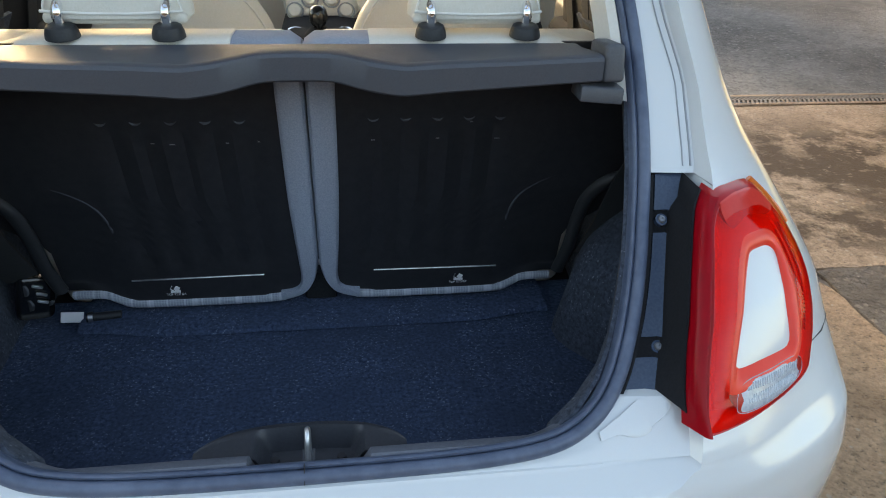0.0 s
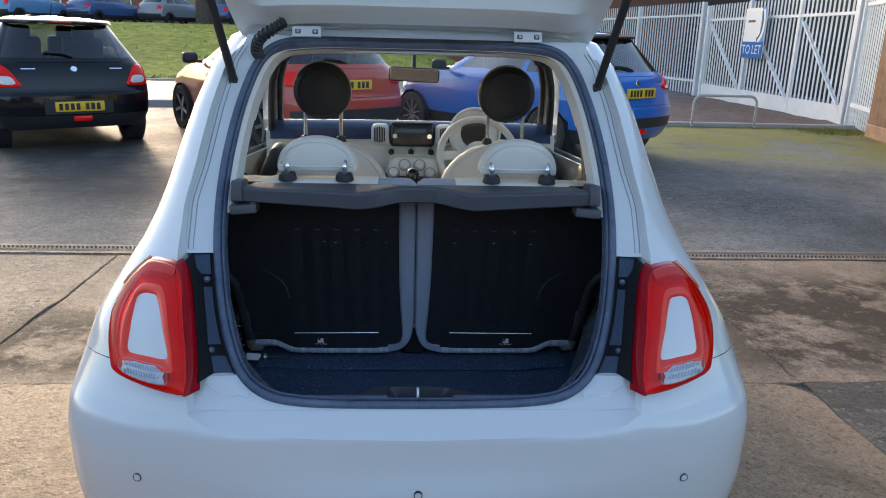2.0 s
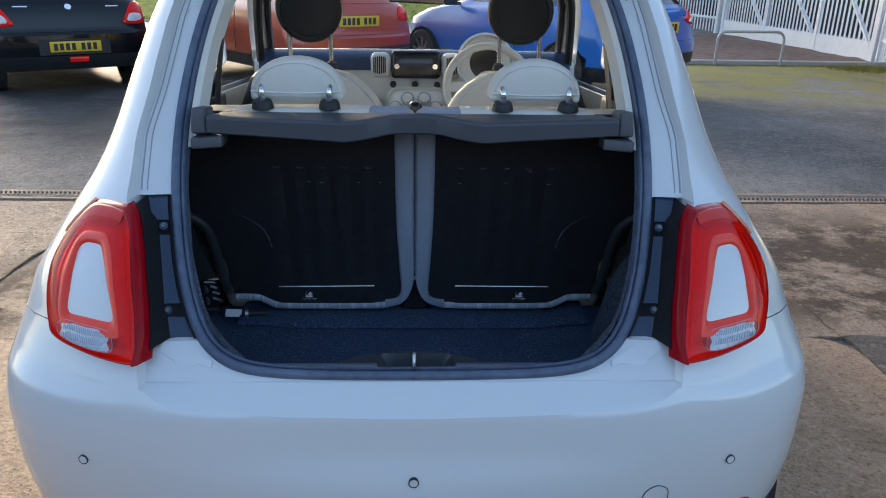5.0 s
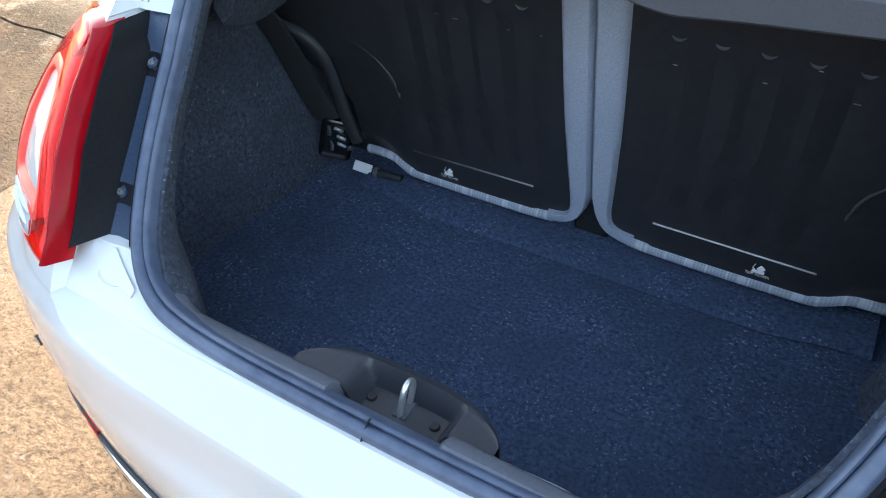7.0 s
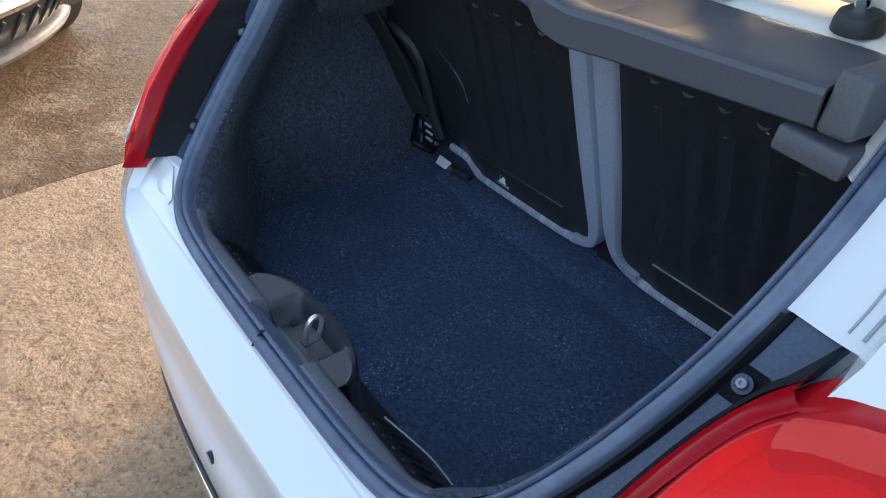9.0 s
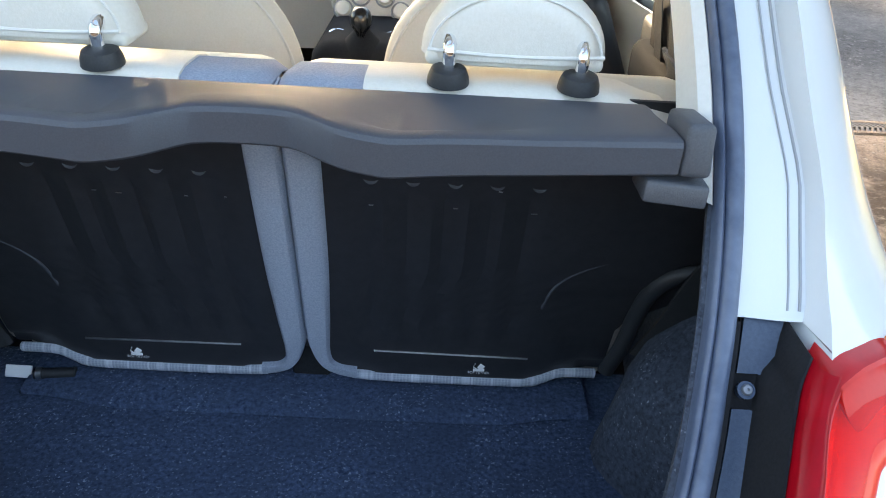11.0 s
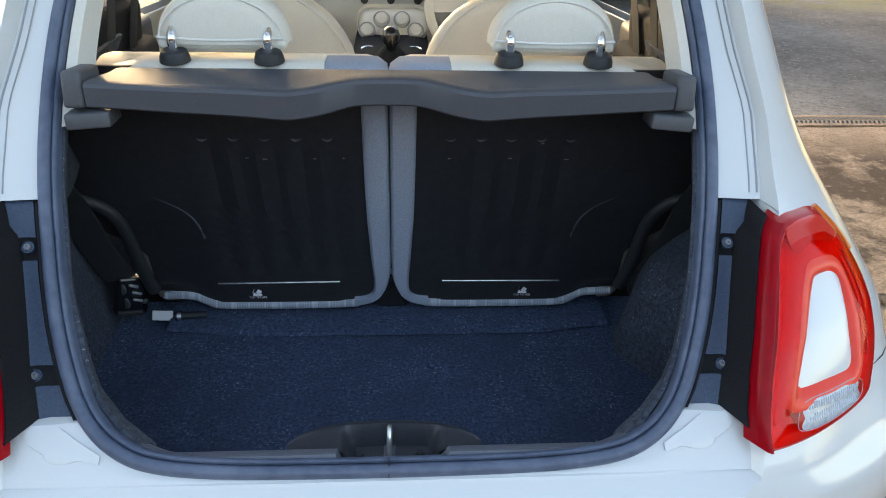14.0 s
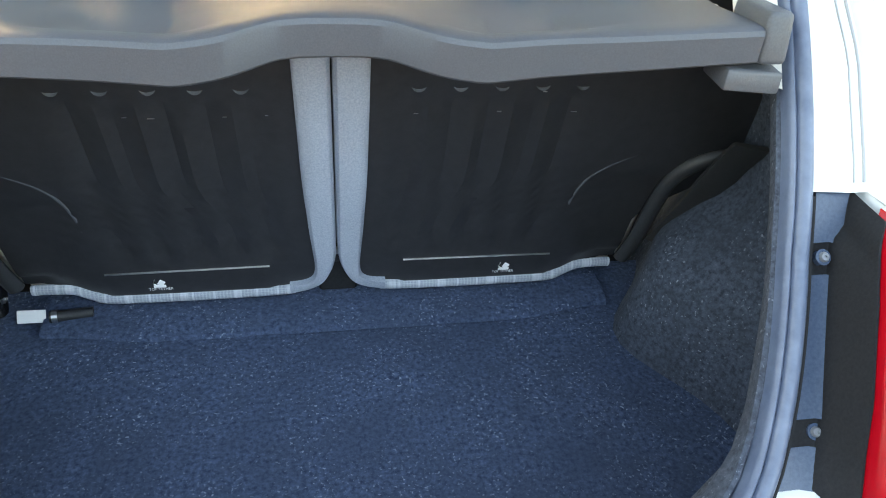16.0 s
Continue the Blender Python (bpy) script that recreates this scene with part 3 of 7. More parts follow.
PLATE_X = table((.71, .405), (.735, .425), (.78, .449), (.875, .480), (.895, .487), (.908, .503), (.937, .513))
for s in (1, -1):
    lamp = part("tail_lamp", flip(lamp_ring(LAMP_OUT, LAMP_WHITE, [(0, -.03), (0, .013), (.02, .0180), (.05, .0200), (.07, .0205), (.075, .019)]), s), M_CRIMSON, car, "red ring-shaped tail lamp with white centre")
    part("lens_cover", flip(lamp_ring(LAMP_OUT, LAMP_WHITE, [(.07, .0200), (.16, .0230), (.32, .0260), (.52, .0268), (.665, .0262)]), s), M_LENS, lamp, "clear red lens cover")
    part("inner_rim", flip(lamp_ring(LAMP_OUT, LAMP_WHITE, [(.66, .0255), (.67, .0268), (.76, .0272), (.84, .0262), (.90, .0240), (.97, .0195), (1.0, .0175), (1.0, -.01)]), s), M_MASK, lamp, "salmon red inner mask")
    part("moulded_edge", flip(lamp_ring(LAMP_OUT, LAMP_WHITE, [(.066, .0205), (.070, .0214), (.080, .0214), (.086, .0202)]), s), M_PINK, lamp, "pale moulded edge line")
    part("reflector", flip(lamp_ring(LAMP_OUT, LAMP_WHITE, [(.06, .0185), (.15, .012), (.30, .007), (.34, .011), (.37, .011), (.41, .006), (.54, .0085), (.63, .014), (.68, .025)]), s), M_REFL, lamp, "stepped red reflector")
    A, B = (resampled([(v.x, v.y) for v in smooth_curve([(x, z, 0) for x, z in o], 6, True)], 150) for o in (LAMP_OUT, LAMP_WHITE))
    vs, fs = [], []
    for (ax, az), (bx, bz) in zip(A, B):
        if ax > .608 and .770 < az < .895:
            for q in (.25, .40, .55):
                x, z, b = ax + (bx - ax) * q, az + (bz - az) * q, len(vs)
                vs += [on_skin(x - .0017, z - .0014, .010), on_skin(x + .0017, z - .0014, .010), on_skin(x + .0017, z + .0014, .010), on_skin(x - .0017, z + .0014, .010), on_skin(x, z, .0155)]
                fs += [(b, b + 1, b + 4), (b + 1, b + 2, b + 4), (b + 2, b + 3, b + 4), (b + 3, b, b + 4)]
    tagged(part("lens_prism", flip((vs, fs), s), M_CHROME, lamp, smooth=False), "rows of tiny bright prisms", kind="stuff")
    # rose patch: the sky's reflection on the lamp top, put into colour
    part("lamp_top_tint", flip(lamp_patch([(.522, .9255), (.535, .9305), (.560, .9318), (.594, .9272), (.618, .9070), (.600, .9035), (.566, .9115), (.532, .9060)], .0240, .0015, .004), s), M_BLUSH, lamp, "dull rose patch painted for the sky's reflection on the lamp top")
    part("body_colour_insert", flip(lamp_patch(LAMP_WHITE, .0175, .0005), s), M_PAINT, lamp, "glossy white insert", angle=12)
    lens = part("reversing_lens", flip(lamp_patch(LAMP_CLEAR, .0245, .003), s), M_CLEAR, lamp, "ribbed clear lens")
    part("lens_edge", flip(sweep([on_skin(v.x, v.y, .0262) for v in smooth_curve([(x, z, 0) for x, z in LAMP_CLEAR], 6, True)], ring(.0005, 6), True, (0, -1, 0)), s), M_CLEAR, lens)
    vs, fs = [], []
    for k in range(44):
        x = .523 + .0039 * (k % 22)
        za, zb = (.7420, .7510) if k < 22 else (.7545, .7625)
        b = len(vs)
        za, zb = za + .0030 * ((x - .57) / .05) ** 2 - (.002 if x > .60 else 0), zb + (.0015 if .53 < x < .60 else -.0015)
        vs += [on_skin(x - .0015, za, .0270), on_skin(x + .0015, za, .0270), on_skin(x + .0015, zb, .0270), on_skin(x - .0015, zb, .0270), on_skin(x, za + .002, .0294), on_skin(x, zb - .002, .0294)]
        fs += [(b, b + 1, b + 4), (b + 1, b + 2, b + 5, b + 4), (b + 2, b + 3, b + 5), (b + 3, b, b + 4, b + 5)]
    tagged(part("lens_rib", flip((vs, fs), s), M_OPTIC, lens, smooth=False), "bright tiny reflector ribs", kind="stuff")
    # darker band along the lamp's inner side, standing off the skin
    side = [(.454, .722), (.450, .753), (.453, .793), (.464, .84), (.478, .885), (.493, .918), (.512, .9345)]
    sv = smooth_curve([(x, z, 0) for x, z in side], 6)
    vs = []
    for v in sv:
        b = Vector((float(PLATE_X(v.y)) * .3 + v.x * .7, float(Y_OPEN(v.y)) * .35 + y_outer(v.x, v.y) * .65, v.y))
        q = on_skin(v.x, v.y, .006)
        vs += [b, b.lerp(q, .55), q, on_skin(v.x + .006, v.y, .017), on_skin(v.x + .0105, v.y, .0215), on_skin(v.x + .0125, v.y, .0225), on_skin(v.x + .014, v.y, .0220)]
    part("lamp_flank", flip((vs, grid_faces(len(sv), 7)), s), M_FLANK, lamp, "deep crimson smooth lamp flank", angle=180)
    # black inner wall between the lamp and the channel
    vs = []
    for v in sv:
        if v.y < .731:
            continue
        b = Vector((float(PLATE_X(v.y)) - .001, float(Y_OPEN(v.y)) + .016, v.y))
        q = on_skin(v.x - .001, v.y, .0)
        vs += [b, b.lerp(q, .5), b.lerp(q, .9)]
    part("lamp_housing", thick(flip((vs, grid_faces(len(vs) // 3, 3)), s), .003), M_SOFTBLACK, lamp, "matt black lamp housing")
    # black plates of the channel beside the seal
    for k, (z0, z1, dz) in enumerate(((.736, .7615, .0), (.780, .874, .003), (.877, .8945, -.003), (.8965, .934, .003), (.734, .936, -.0025))):
        vs = []
        zz = np.linspace(z0, z1, 6)
        for z in zz:
            xa, xb = float(X_OPEN(z)) + (.005 if k == 4 else .0115), float(PLATE_X(z)) + .001
            vs += [Vector((xa + (xb - xa) * q, float(Y_OPEN(z)) + .010 - dz - (.004 if q > .7 else 0), z)) for q in (0, .33, .66, 1)]
        part("channel_plate", thick(flip((vs, grid_faces(6, 4)), s), .004), M_PLATE if k in (0, 1, 3) else M_SOFTBLACK, car, "dark plastic plate beside the boot seal")
    zz, vs = np.linspace(.7385, .9355, 14), []
    for z in zz:
        xo, yo = float(X_OPEN(z)), float(Y_OPEN(z))
        vs += [(xo - .008, yo + .004, z), (xo - .002, yo - .0025, z), (xo + .0055, yo - .0030, z), (xo + .0095, yo + .0100, z)]
    part("channel_liner", thick(flip((vs, grid_faces(14, 4)), s), .001), M_SOFTBLACK, car, "black rubber foot of the seal in the channel")
    for x, y, z in ((.469, .3250, .8888), (.4385, .2085, .7700)):
        m = look((s * x, y, z), (s * x, y + .7, z - .75))
        sc = part("screw", turned([(.0, .0022), (.0012, .0022), (.0016, .004), (.0040, .004), (.0052, .002), (.0052, -.006)], m, 16), M_DULL, car, "dull grey screw")
        part("washer", turned([(.005, .0005), (.0082, .0005), (.0082, -.006)], m, 18), M_PLATE, sc)
    # the scalloped sealed edge of the channel's foot
    low = [(.440, .7315), (.4337, .7229), (.4225, .7166), (.4113, .7121), (.408, .7082), (.399, .705), (.3873, .7041), (.3758, .7055), (.368, .7071), (.3562, .7058), (.345, .7035)]
    low = smooth_curve([(x, 0, z) for x, z in low], 4)
    top = [(.441, .7350), (.418, .7345), (.3964, .7350), (.371, .7230), (.344, .7120)]
    vs = []
    for k, v in enumerate(low):
        u = k / (len(low) - 1) * 4
        tx_, tz_ = np.interp(u, range(5), [p[0] for p in top]), np.interp(u, range(5), [p[1] for p in top])
        for q, h in ((0, -.004), (0, .0035), (.10, .0058), (.4, .0066), (1, .0066)):
            x, z = v.x + (tx_ - v.x) * q, v.z + (tz_ - v.z) * q
            vs.append((s * x, float(Y_OPEN(z)) - h, z))
    part("sealed_pad", thick((vs, grid_faces(len(low), 5)), .002), M_PAINT, car, "white painted foot of the pillar")
    strip = [on_skin(x, z, .006) for x, z in ((.597, .931), (.613, .918), (.629, .903), (.641, .890), (.652, .875))]
    part("side_marker", flip(sweep(smooth_curve(strip, 4), ring(.0045, 8)), s), M_ORANGE, lamp, "thin amber edge lens")

# ---------- bumper details ----------
for x, z in ((-.572, .540), (0, .5415), (.568, .530)):
    m = look(on_skin(x, z, .0), on_skin(x, z, -1.0) + Vector((-.35 * x, 0, 0)))
    sn = part("parking_sensor", turned([(0, .0036), (.0068, .0036), (.0074, .0024), (.0074, -.006)], m, 22), M_PAINT, car, "white parking sensor disc")
    part("sensor_ring", turned([(.0074, .0028), (.0078, .0035), (.0087, .0035), (.0092, -.006)], m, 22), M_INK, sn, "thin dark ring")
ring_pts = [on_skin(.403, .446, .001), on_skin(.403, .484, .001), on_skin(.411, .497, .001), on_skin(.427, .503, .001), on_skin(.443, .497, .001), on_skin(.451, .484, .001), on_skin(.451, .445, .001)]
part("towing_eye_cover", sweep(smooth_curve(ring_pts, 5), ring(.0008, 6)), M_INK, car, "outline of round-topped towing cover")


def across(z, x1, n=30, proud=0.0):
    return [on_skin(x, z, proud) for x in np.linspace(-x1, x1, n)]


STRIP_TOP = table((0, 0.4100), (.10, 0.4095), (.2, 0.4070), (.33, 0.3995), (.46, 0.3890), (.52, 0.3820), (.56, 0.3795), (.60, 0.3800), (.63, 0.3850), (.646, 0.3920))
STRIP_LOW = table((0, 0.3800), (.10, 0.3795), (.2, 0.3778), (.33, 0.3720), (.46, 0.3640), (.52, 0.3615), (.56, 0.3625), (.60, 0.3670), (.63, 0.3760), (.646, 0.3870))


vs = []
for x in np.linspace(-.466, .466, 40):
    a, b = float(STRIP_TOP(abs(x))) + .001, .4445 - .0175 * (x / .46) ** 2
    vs += [on_skin(x, a + (b - a) * u, h) for u, h in ((1, .0025), (.91, .006), (.84, .006), (.80, .0035), (.15, .0035), (0, .002))]
part("bumper_groove", thick((vs, grid_faces(40, 6)), .004), M_INSERT, car, "satin dark grey bumper insert", angle=25)
PROF = [(1, .002), (.96, .007), (.83, .0095), (.70, .0080), (.635, .0045), (.57, .0080), (.43, .0105), (.29, .0085), (.23, .0045), (.17, .0075), (.07, .0080), (0, .002)]
vs = []
for x in np.linspace(-.646, .646, 90):
    a, b = float(STRIP_LOW(abs(x))), float(STRIP_TOP(abs(x)))
    vs += [on_skin(x, a + (b - a) * u, h) for u, h in PROF]
part("chrome_strip", thick((vs, grid_faces(90, len(PROF))), .003), M_CHROME, car, "curved chrome bumper strip in three ridges", angle=50)
vs = []
for x in np.linspace(-.66, .66, 60):
    a = float(STRIP_LOW(abs(x))) - .0015
    vs += [on_skin(x, z, h) for z, h in ((a, .002), (a - .004, .008), (a - (a - .336) * .5, .006), (.336, -.01))]
part("bumper_lip", thick((vs, grid_faces(60, 4)), .004), M_PAINT, car, "white lower bumper lip")
FOG = [(.4685, 0.3940), (.4675, 0.4110), (.4685, 0.4255), (.474, 0.4275), (.51, 0.4265), (.56, 0.4230), (.605, 0.4180), (.632, 0.4125), (.645, 0.4040), (.648, 0.3960), (.640, 0.3895), (.61, 0.3845), (.57, 0.3830), (.53, 0.3850), (.495, 0.3895), (.473, 0.3920)]
for s in (1, -1):
    fog = part("fog_lamp", flip(lamp_patch(FOG, .0045, .0015), s), M_RED, car, "red almond-shaped lens low in the bumper")
    part("fog_surround", flip(sweep([on_skin(v.x, v.y, .0035) for v in smooth_curve([(x, z, 0) for x, z in FOG], 5, True)], ring(.0016, 6), True, (0, -1, 0)), s), M_INK, fog)
    part("lens_step", flip(lamp_patch([(.473, 0.3970), (.473, 0.4230), (.503, 0.4235), (.503, 0.3940)], .0060, .0008), s), M_RED, fog)
REV = [(.520, 0.4000), (.5195, 0.4245), (.55, 0.4228), (.585, 0.4196), (.615, 0.4156), (.634, 0.4108), (.645, 0.4035), (.640, 0.3975), (.60, 0.3975), (.55, 0.3985)]
rev = part("reversing_lamp", flip(lamp_patch(REV, .0062, .001), -1), M_SMOKE, car, "smoky clear reversing lens in the bumper")
for x in (-.620, -.612, -.606):
    part("bulb_glint", sweep([on_skin(x, .4010, .0078), on_skin(x - .004, .4100, .0078)], ring(.0016, 6)), M_CHROME, rev)
part("reflector_shade", flip(lamp_patch([(.53, 0.3910), (.57, 0.3895), (.61, 0.3920), (.638, 0.4000), (.640, 0.3950), (.61, 0.3885), (.57, 0.3865), (.535, 0.3880)], .0060, .0005), 1), M_REDDARK, car, "deep red lower lens edge")
part("dark_core", lamp_patch([(.520, 0.4000), (.5195, 0.4235), (.56, 0.4210), (.60, 0.4165), (.606, 0.4080), (.57, 0.3990)], .0060, .0005), M_REDDARK, car, "deep red lens core")
seam = [on_skin(s_x, z, .0008) for s_x, z in ((.655, .745), (.70, .742), (.73, .74), (.75, .738))]
for s in (1, -1):
    part("bumper_seam", sweep([(s * v.x, v.y, v.z) for v in seam] + [(s * .772, .42, .735)], ring(.0011, 6)), M_INK, car)
part("exhaust_pipe", sweep(smooth_curve([(-.478, .105, .308), (-.466, .105, .321), (-.42, .105, .322), (-.374, .105, .321), (-.362, .105, .308), (-.374, .105, .295), (-.42, .105, .294), (-.466, .105, .295)], 5, True), [(.003, -.03), (.005, .0), (.003, .03), (-.003, .03), (-.003, -.03)], True, (0, 1, 0)), M_CHROME, car, "wide flat chrome exhaust tip")
part("silencer", block((.5, .22, .16), (-.30, .30, .30), .05, 3), M_BLACK, car, "dark exhaust silencer")
for s in (1, -1):
    part("door_mirror", block((.17, .10, .13), (s * .90, 2.26, 1.02), .035, 3), M_PAINT, car, "white door mirror")
    part("headlamp", turned([(0, .02), (.07, .012), (.085, -.02)], look((s * .58, 3.33, .70), (s * .4, 2.0, .65)), 24), M_CLEAR, car, "round clear headlamp")

# ---------- raised tailgate ----------
TG = Vector((0, -.80, .60)).normalized()
TN = Vector((0, .60, .80))


def gate(x, s, h=0.0):
    """Tailgate place: s metres along it from the hinge line, h below its inner face."""
    return Vector((x, .79, 1.455)) + TG * s - TN * h


GW = table((0, .462), (.05, .472), (.3, .505), (.55, .54), (.75, .52), (.9, .43), (.97, .36))
GH = table((0, -.004), (.028, .002), (.034, -.012), (.050, -.012), (.062, .018), (.110, .026), (.135, .024), (.160, -.014), (.20, -.014), (.54, -.014), (.60, .02), (.95, .02))
vs = []
SS = (-.022, 0, .026, .034, .050, .062, .085, .110, .135, .160, .20, .30, .42, .54, .66, .78, .88, .95)
for s in SS:
    w = float(GW(s))
    for q in np.linspace(-1, 1, 33):
        e = abs(q) ** 8
        side = 1 - smoothstep((abs(q) - .80) / .12)
        h = float(GH(s)) * side + .012 * (1 - side) * (1 - e) * (s > .03) - .02 * e
        vs.append(gate(w * q, s + .018 * (1 - q * q) * (-1 if s < .3 else 1), h) - Vector((0, 0, (.022 + .045 * abs(q) ** 3.5) * (1 - smoothstep(s / .5)))))
tg = part("tailgate", thick((vs, [f for f in grid_faces(len(SS), 33) if not (SS[f[0] // 33] >= .20 and SS[f[0] // 33] < .54 and 5 <= f[0] % 33 < 27)]), -.012), M_PAINT, car, "raised white tailgate seen from its inner side", angle=30)
part("tailgate_buffer", block((.020, .010, .012), tuple(gate(.002, .026, .004)), .003, 2, (-40, 0, 0)), M_BLACK, tg)
gl = [gate(float(GW(s)) * q, s, -.004) for s in np.linspace(.16, .58, 6) for q in np.linspace(-.76, .76, 10)]
part("rear_window", (gl, grid_faces(6, 10)), M_GLASS, tg, "heated rear window glass")
for x in (-.287, .287):
    h = part("hinge", block((.074, .005, .030), (x, .7340, 1.4230), .002, 2, (-24, 0, 0)), M_PAINT, car, "white painted steel tailgate hinge")
    part("hinge_frame", sweep([(x + sx, .7325 + .45 * sz, 1.4230 + sz) for sx, sz in ((-.035, -.012), (.035, -.012), (.035, .013), (-.035, .013))], ring(.0012, 6), True, (0, -1, .4)), M_SEAM, h)
    for d in (-.022, .022):
        part("hinge_hole", block((.014, .004, .012), (x + d, .7320, 1.4230), .001, 1, (-24, 0, 0)), M_GREYPL, h)
        part("hinge_bolt", turned([(0, .006), (.003, .006), (.0042, .003), (.0042, -.004)], look((x + d, .7310, 1.4230), (x + d, 1.6, 1.05)), 10), M_STEEL, h)
for s in (1, -1):
    a, b = Vector((s * .468, .69, 1.296)), Vector((s * .505, .40, 1.745))
    st = part("gas_strut", rod(a, a.lerp(b, .55), .0105, 14), M_BLACK, car, "black gas strut holding the tailgate")
    part("strut_rod", rod(a.lerp(b, .5), b, .006, 12), M_STEEL, st)
    part("strut_socket", turned([(0, .012), (.012, .010), (.015, -.010), (0, -.014)], pose(*a, 0, 90, 0), 14), M_BLACK, st)
bel = smooth_curve([(-.405, .728, 1.36), (-.41, .70, 1.372), (-.395, .665, 1.402), (-.355, .645, 1.428), (-.33, .655, 1.445)], 8)
part("wiring_bellows", sweep(bel, ring(.012, 10)), M_BLACK, car, "ribbed black rubber wiring sleeve")
for i in range(2, len(bel) - 1, 2):
    d = (bel[i + 1] - bel[i - 1]).normalized()
    m = Matrix.Translation(bel[i]) @ d.to_track_quat("Z", "Y").to_matrix().to_4x4()
    part("bellows_rib", turned([(.010, -.003), (.0155, 0), (.010, .003)], m, 14), M_BLACK, car)

# ---------- boot interior ----------
FLOOR_Z = .50


def seat_y(z):
    """The rear seat back leans: its boot side at height z."""
    return .735 - (z - .54) * .245


# carpeted floor with a loose rear edge
xs = np.linspace(-.585, .585, 34)
ys = np.linspace(.205, .80, 22)
vs = [(x, y, FLOOR_Z + .004 * noise.noise(Vector((x * 5, y * 5, 0)))) for y in ys for x in xs]
part("boot_floor", thick((vs, grid_faces(22, 34)), .008), M_CARPET, car, "dark blue-grey needle-felt boot carpet")
vs = []
for x in np.linspace(-.445, .445, 60):
    e = .660 + .022 * smoothstep((abs(x) - .26) / .18) + .003 * noise.noise(Vector((x * 14, 3, 1)))
    vs += [(x, e, FLOOR_Z + .004), (x, e + .002, FLOOR_Z + .012), (x, e + .014, FLOOR_Z + .015), (x, .72, FLOOR_Z + .016), (x, .80, FLOOR_Z + .016)]
part("carpet_flap", thick((vs, grid_faces(60, 5)), .003), M_CARPET, car, "loose carpet flap along the seat backs", angle=60)
# side walls: carpet over the wheel arches
WX = table((.45, .545), (.50, .565), (.60, .585), (.75, .595), (.90, .575), (1.0, .53), (1.06, .50))
for s in (1, -1):
    vs, zz, yy = [], np.linspace(.47, 1.04, 22), np.linspace(0, 1, 26)
    for z in zz:
        y0 = float(Y_OPEN(max(z, .70))) + .018
        x0 = float(X_OPEN(min(max(z, .70), 1.3))) - .020
        for t in yy:
            y = y0 + (.90 - y0) * t
            arch = (.118 if s > 0 else .012) * math.exp(-((y - .61) / .13) ** 2) * smoothstep((.80 - z) / .18)
            fold = .016 * math.exp(-((y - .36) / .03) ** 2 - ((z - .70) / .05) ** 2)
            x = x0 + (float(WX(z)) - x0) * smoothstep(t / .30) - arch - fold
            vs.append((s * (x + .004 * noise.noise(Vector((y * 9, z * 9, s)))), y, z))
    part("boot_side_carpet", thick((vs, grid_faces(22, 26)), .006), M_WALLCARPET, car, "dark felt lining over the wheel arch")
    # padded felt edge of the upper wall
    roll = smooth_curve([(s * .505, .50, .925), (s * .52, .55, .905), (s * .54, .62, .90), (s * .56, .68, .90)], 6)
    if s < 0:
        part("lining_flap", sweep(roll, [(.05, .0), (.03, .016), (-.02, .018), (-.04, .004), (-.035, -.014), (.03, -.016)], False, (-s, -.3, .2)), M_WALLCARPET, car, "padded dark felt edge")
    # hard black frame and webbing beside the seat back
    bar = smooth_curve([(s * .585, .640, .812), (s * .550, .655, .804), (s * .519, .665, .789), (s * .495, .678, .755), (s * .484, .690, .699), (s * .477, .700, .637), (s * .465, .712, .581)], 6)
    part("seat_side_frame", sweep(bar, ring(.013, 10, .8), False, (0, -1, 0)), M_BLACK, car, "black hinge-side frame of the rear seat")
    bar = smooth_curve([(s * .556, .605, .850), (s * .551, .625, .815), (s * .547, .648, .767), (s * .538, .675, .692), (s * .520, .700, .620)], 6)
    part("belt_guide", sweep(bar, [(.029, .002), (.014, .005), (.0, .003), (-.014, .005), (-.029, .002), (-.029, -.003), (.029, -.003)], False, (0, -1, .2)), M_BELT, car, "folded black seat webbing")

part("orange_tab", block((.016, .010, .030), (-.545, .592, .940), .004, 2, (10, 12, 0)), M_TAB, car, "small orange plastic tab under the shelf")
# seat hinge bracket, left side of the boot
br = part("seat_bracket", block((.062, .008, .085), (-.512, .708, .575), .012, 3, (0, 12, 28)), M_SCREEN, car, "gloss black steel seat bracket")
for dx, dz in ((-.014, .018), (-.012, -.014)):
    part("bracket_hole", turned([(0, .0015), (.0115, .0015), (.0128, -.002)], look((-.512 + dx, .7000, .575 + dz), (-.25, 1.3, .53)), 18), M_GREYPL, br)
for dx, dz in ((.010, .022), (.014, .006), (.013, -.010)):
    part("bracket_rivet", block((.019, .005, .006), (-.512 + dx, .7045, .575 + dz), .0015, 1, (0, 28, 28)), M_ZINC, br, "bright worn edge")
part("hinge_bolt", turned([(0, .008), (.005, .008), (.006, .0)], look((-.492, .722, .553), (-.3, 1.2, .45)), 12), M_STEEL, br)
part("warning_tag", block((.040, .003, .020), (-.462, .716, .520), .001, 1, (-32, 5, 4)), M_WHITE, car, "pale paper tag at the seat hinge")
part("seat_latch_bar", rod((-.435, .712, .520), (-.375, .722, .517), .009, 12), M_BLACK, car, "black pivot bar")
part("pivot_collar", rod((-.432, .7125, .520), (-.424, .714, .5196), .0105, 12), M_STEEL, car)

